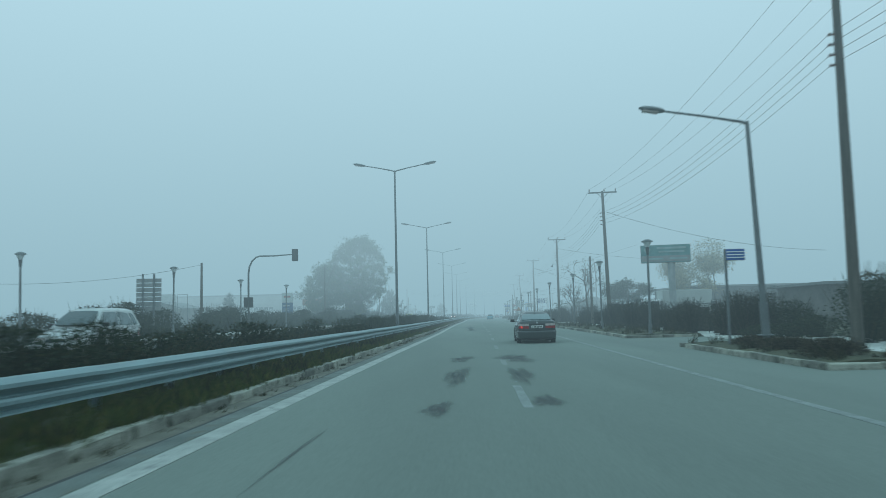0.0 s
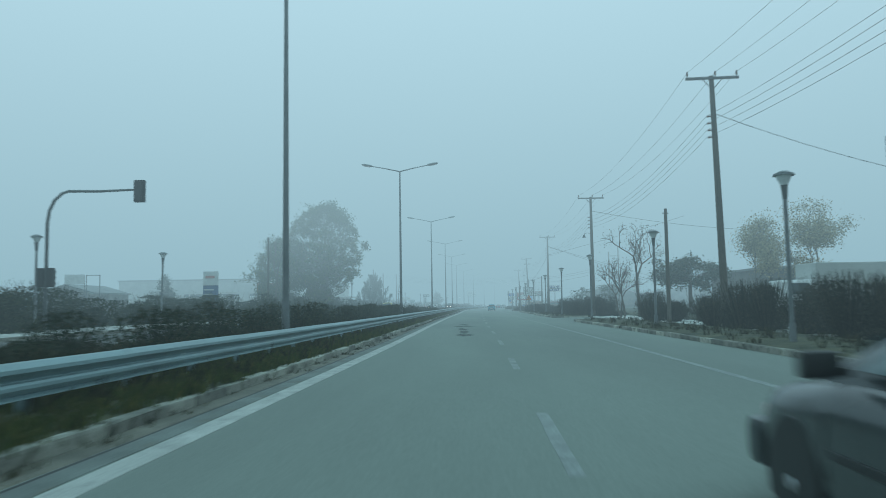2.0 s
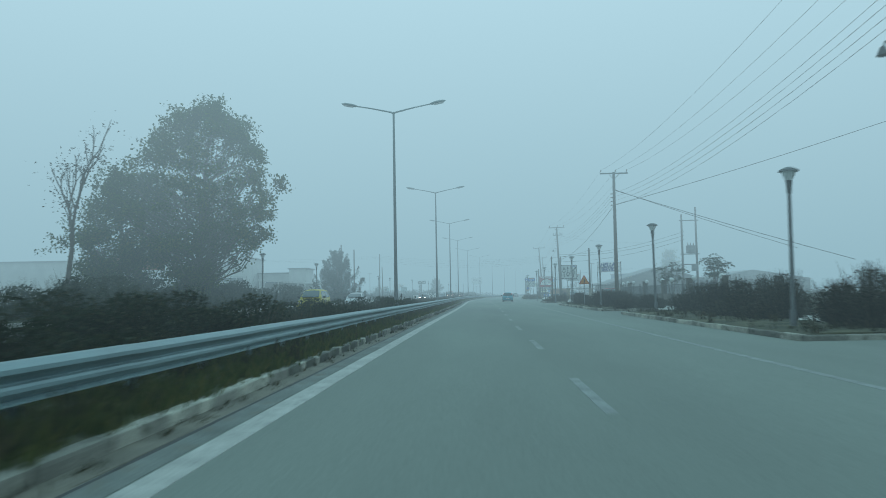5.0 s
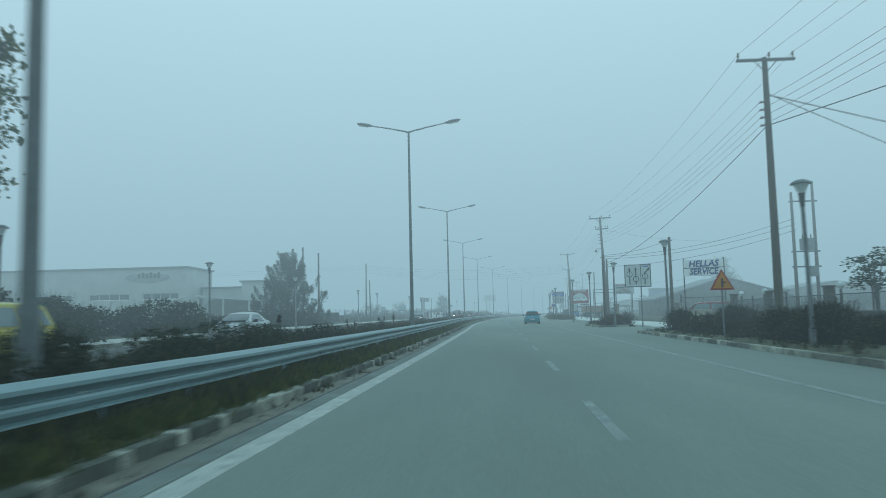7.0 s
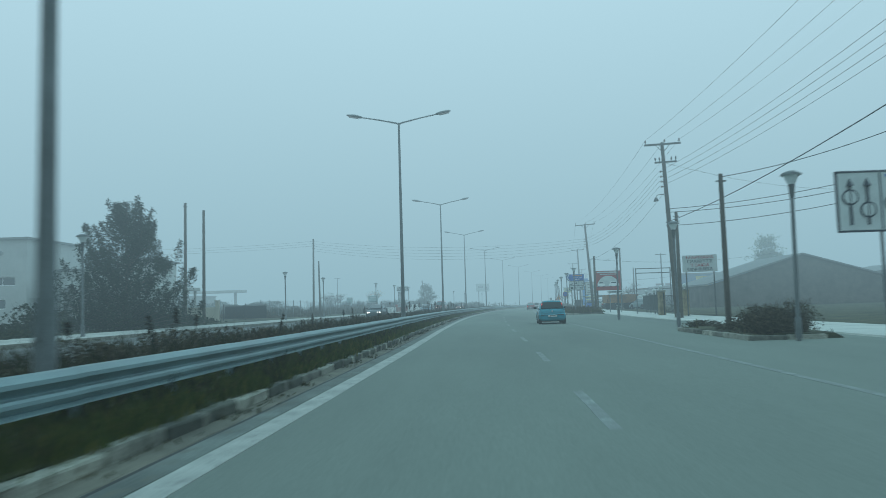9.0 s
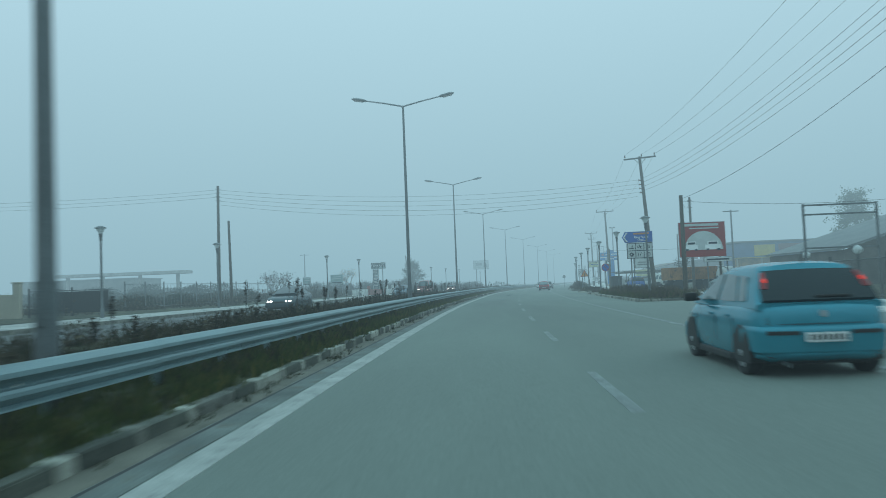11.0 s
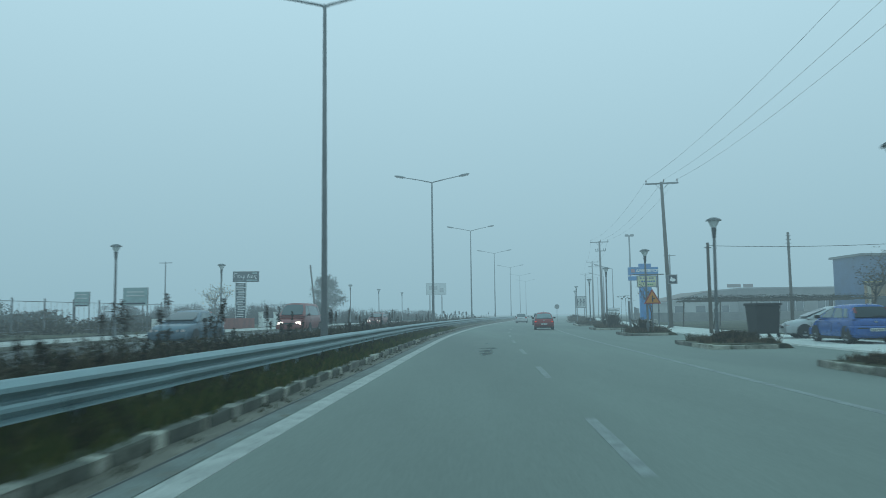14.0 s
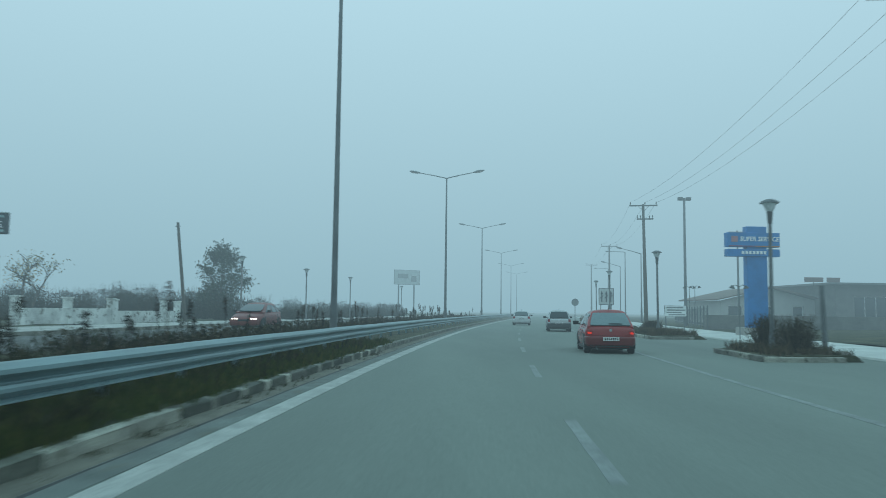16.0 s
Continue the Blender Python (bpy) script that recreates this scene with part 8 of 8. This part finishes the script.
part("gate_sheet", boxed((1.9, 1.05, 0.75), (4.1, 0.03, 1.2), 0, Matrix.Rotation(radians(0), 4, "Z")), BLACK, bpy.data.objects["yard_gate"]).rotation_euler = (0, 0, radians(2))

bar_fence("yard_gate", [(16.62, 184.3), (17.0, 181.3)], 1.35, "dark barred steel gate between stone pillars", 0.12, BLACK, 0.1, kind_name="gate")
for x, y in ((16.55, 184.65), (17.08, 180.95)):
    ob = thing("gate_pillar", x, y, 0.1, 8, "square ochre stone gate pillar with a capstone and a lamp globe", "pillar", "gate pillars")
    part("shaft", boxed((0, 0, 0.68), (0.4, 0.4, 1.76), 0.02), OCHRE_STONE, ob)
    part("capstone", boxed((0, 0, 1.6), (0.5, 0.5, 0.09), 0.02), STONE, ob)
    bm = bmesh.new()
    bmesh.ops.create_uvsphere(bm, u_segments=14, v_segments=9, radius=0.14, matrix=Matrix.Translation((0, 0, 1.86)))
    rod(bm, (0, 0, 1.62), (0, 0, 1.76), 0.06, 0.05, 10)
    part("globe", bm, PALE_FACE, ob, "white glass globe", True)
wall_run("boundary_wall", [(15.75, 113), (15.85, 119.5), (16.0, 126), (16.4, 133), (16.75, 140), (17.65, 147.4)], 0.8, RENDER_DARK, "dark stained low boundary wall with square pillars", 1.72)

# vine pergola beside the pavement
ob = thing("pergola", 23.9, 258.0, 0.1, 0, "low pergola overgrown with bare vines on thin posts", "pergola")
for x in (0, 2.6, 5.2, 7.8, 10.4):
    for y in (0, 5):
        part("post", rod(bmesh.new(), (x, y, -0.3), (x + 0.1, y, 1.72), 0.05, n=6), WOOD, ob)
for y in (0, 2.5, 5):
    part("beam", boxed((5.2, y, 1.75), (11.2, 0.08, 0.1)), WOOD, ob)
rng = np.random.default_rng(5)
c = np.stack([rng.uniform(-0.4, 11, 5200), rng.uniform(-0.4, 5.4, 5200), 1.72 + rng.random(5200) ** 1.5 * 0.34], 1)
v, f = leaf_cloud(rng, c, 0.09)
a = np.stack([rng.uniform(-0.5, 11, 500), rng.uniform(-0.4, 5.4, 500), rng.uniform(1.75, 1.98, 500)], 1)
v, f = join([(v, f), sticks(rng, a, a + rng.normal(0, 0.5, (500, 3)) * [1, 1, 0.12], 0.014, 0.007), sticks(rng, [(0.1, -0.1, -0.2), (0.3, -0.1, 0.7), (0.25, -0.1, 1.1)], [(0.3, -0.1, 0.7), (0.25, -0.1, 1.1), (0.75, 0.1, 1.8)], 0.05, 0.04)])
part("vines", mesh_of("vines", v, f, LEAF_MIXED), LEAF_MIXED, ob, "tangled brown vines")

# rubbish container, rusty skip, mixer drum
ob = thing("rubbish_container", 19.05, 239.9, 0.1, 6, "dark green-black wheeled rubbish container on the kerb", "rubbish container")
bm = bmesh.new()
box(bm, (0, 0, 0.7), (1.0, 0.85, 1.1), 0.04)
for vv in bm.verts:
    if vv.co.z < 0.6:
        vv.co.x *= 0.86
        vv.co.y *= 0.86
part("bin_body", bm, BLACK, ob)
part("lid", boxed((0, 0, 1.28), (1.08, 0.95, 0.1), 0.03), BLACK, ob)
for sx in (-0.42, 0.42):
    for sy2 in (-0.32, 0.32):
        bm = bmesh.new()
        bmesh.ops.create_cone(bm, cap_ends=True, segments=12, radius1=0.09, radius2=0.09, depth=0.05, matrix=Matrix.Translation((sx, sy2, 0.09)) @ Matrix.Rotation(math.pi / 2, 4, "Y"))
        part("castor", bm, RUBBER, ob)
ob = thing("truck_body", 19.9, 222.8, 0.1, 4, "rusty orange tipper body standing in a yard", "truck body")
part("tub", boxed((1.9, 1.1, 1.25), (3.8, 2.2, 1.0), 0.04), RUST, ob)
for k in range(6):
    part("rib", boxed((0.2 + 0.68 * k, -0.03, 1.25), (0.08, 0.06, 0.98)), RUST, ob)
part("chassis", boxed((1.9, 1.1, 0.62), (3.9, 1.0, 0.2)), BLACK, ob)
for x in (0.7, 3.0):
    for y in (0.15, 2.05):
        bm = bmesh.new()
        bmesh.ops.create_cone(bm, cap_ends=True, segments=18, radius1=0.45, radius2=0.45, depth=0.28, matrix=Matrix.Translation((x, y, 0.35)) @ Matrix.Rotation(math.pi / 2, 4, "X"))
        part("wheel", bm, RUBBER, ob, smooth=True)
ob = thing("mixer_drum", 24.0, 222.4, 0.1, 20, "white concrete mixer drum tilted on a frame", "mixer drum")
ob.matrix_basis = ob.matrix_basis @ Matrix.Scale(0.72, 4)
bm = bmesh.new()
m = Matrix.Translation((0, 0, 1.55)) @ Matrix.Rotation(radians(62), 4, "Y")
bmesh.ops.create_cone(bm, cap_ends=True, segments=20, radius1=0.35, radius2=0.85, depth=0.7, matrix=m @ Matrix.Translation((0, 0, -0.65)))
bmesh.ops.create_cone(bm, cap_ends=True, segments=20, radius1=0.85, radius2=0.85, depth=0.5, matrix=m @ Matrix.Translation((0, 0, -0.05)))
bmesh.ops.create_cone(bm, cap_ends=True, segments=20, radius1=0.85, radius2=0.35, depth=0.9, matrix=m @ Matrix.Translation((0, 0, 0.65)))
part("drum", bm, RENDER_WHITE, ob, smooth=True)
# The drum is closed: a dark disc stands in for its shaded mouth.
bm = bmesh.new()
bmesh.ops.create_cone(bm, cap_ends=True, segments=18, radius1=0.3, radius2=0.3, depth=0.05, matrix=m @ Matrix.Translation((0, 0, 1.1)))
bmesh.ops.create_cone(bm, cap_ends=True, segments=18, radius1=0.87, radius2=0.87, depth=0.08, matrix=m @ Matrix.Translation((0, 0, 0.1)))
part("opening", bm, POLE_DARK, ob, "dark disc for the shaded mouth, and drive ring")
part("frame", boxed((0, 0, 0.4), (1.9, 0.9, 0.8), 0.04), POLE_DARK, ob)

# ---------------------------------------------------------------- vehicles of the far carriageway and parked ones
VAN = dict(WAGON, L=4.7, W=1.82, H=1.95, belt=1.15, deck=1.15, hood=1.0, glass=(0.05, 0.2, 3.35, 4.1), pillar=2.9)
OFFROAD = dict(WAGON, L=3.6, W=1.6, H=1.66, r=0.34, lift=0.34)


def facing(u, y, spec):
    """Origin of a car that comes towards the start of the road, its front at y."""
    p = at(u, y + spec["L"])
    return p.x, y + spec["L"], 180 + heading(y)


for nm, u, y, spec, mat, label, lit in (
        ("white_estate_car", -8.3, 18.6, WAGON, paint("chalk_white_paint", (0.5, 0.51, 0.5), 0.4), "white estate car on the far carriageway", False),
        ("yellow_estate_car", -8.2, 115.2, WAGON, paint("yellow_paint", (0.38, 0.31, 0.02), 0.4), "bright yellow estate car on the far carriageway", False),
        ("white_saloon", -8.4, 131.0, SEDAN, paint("dull_white_paint", (0.45, 0.47, 0.47), 0.4), "white saloon car on the far carriageway", False),
        ("dark_saloon", -8.4, 199.2, SEDAN, paint("dark_teal_paint", (0.05, 0.075, 0.085), 0.35), "dark saloon car with lit head lamps", True),
        ("blue_grey_car", -8.6, 236.0, SEDAN, paint("blue_grey_paint", (0.09, 0.14, 0.18), 0.35), "blue-grey saloon car on the far carriageway", False),
        ("red_van", -8.4, 250.1, VAN, paint("brick_red_paint", (0.24, 0.05, 0.045), 0.45), "faded red panel van on the far carriageway", True),
        ("red_estate_car", -8.6, 274.0, HATCH, paint("dark_red_paint", (0.17, 0.025, 0.02), 0.45), "dark red estate car with lit head lamps", True)):
    cx, cy, rz = facing(u, y, spec)
    car(nm, cx, cy, rz, spec, mat, label, z=0.19, head_on=lit, group="cars of the far carriageway")
car("parked_red_car", 18.6, 150.4, 75, WAGON, paint("wine_red_paint", (0.2, 0.03, 0.03), 0.4), "wine-red car parked in a yard", z=0.1, group="parked cars")
car("parked_blue_car", 19.9, 234.0, -4, SUPERMINI, paint("royal_blue_paint", (0.03, 0.10, 0.33), 0.4), "royal-blue small car parked in front of a yard", z=0.06, group="parked cars")
car("parked_offroad_car", 21.3, 234.6, -95, OFFROAD, paint("ivory_paint", (0.55, 0.56, 0.52), 0.45), "ivory-white small off-road car parked in a yard", z=0.06, group="parked cars")
car("parked_white_car", 23.0, 239.3, 78, HATCH, paint("grey_white_paint", (0.42, 0.44, 0.45), 0.45), "grey-white hatchback parked in front of a yard", z=0.06, group="parked cars")
car("parked_dark_car", 23.6, 217.2, 20, HATCH, paint("pale_teal_paint", (0.2, 0.27, 0.28), 0.45), "pale grey-teal car parked behind the verge", z=0.1, group="parked cars")
ob = thing("box_lorry", 16.6, 61.5, 0.1, 0, "white box lorry parked behind a hedge", "lorry")
part("box_body", boxed((2.2, 0, 1.75), (4.0, 2.0, 1.9), 0.04), RENDER_WHITE, ob)
part("cab", boxed((-0.5, 0, 1.2), (1.3, 1.9, 1.5), 0.12), WHITE, ob)
part("cab_window", boxed((-0.5, -0.96, 1.55), (0.8, 0.03, 0.5), 0.02), CAR_GLASS, ob)
part("chassis", boxed((1.4, 0, 0.6), (5.2, 0.9, 0.22)), BLACK, ob)
for x in (-0.4, 3.2):
    for y in (-0.85, 0.85):
        bm = bmesh.new()
        bmesh.ops.create_cone(bm, cap_ends=True, segments=18, radius1=0.4, radius2=0.4, depth=0.24, matrix=Matrix.Translation((x, y, 0.36)) @ Matrix.Rotation(math.pi / 2, 4, "X"))
        part("wheel", bm, RUBBER, ob, smooth=True)


# ---------------------------------------------------------------- scale
# The place is set out in units of 1.168 m (a lane dash and its gap are 9 m): turn it into metres.
for ob in list(scene.objects):
    if ob.parent is None and ob.type not in {"CAMERA", "LIGHT"}:
        ob.matrix_basis = Matrix.Scale(UNIT, 4) @ ob.matrix_basis
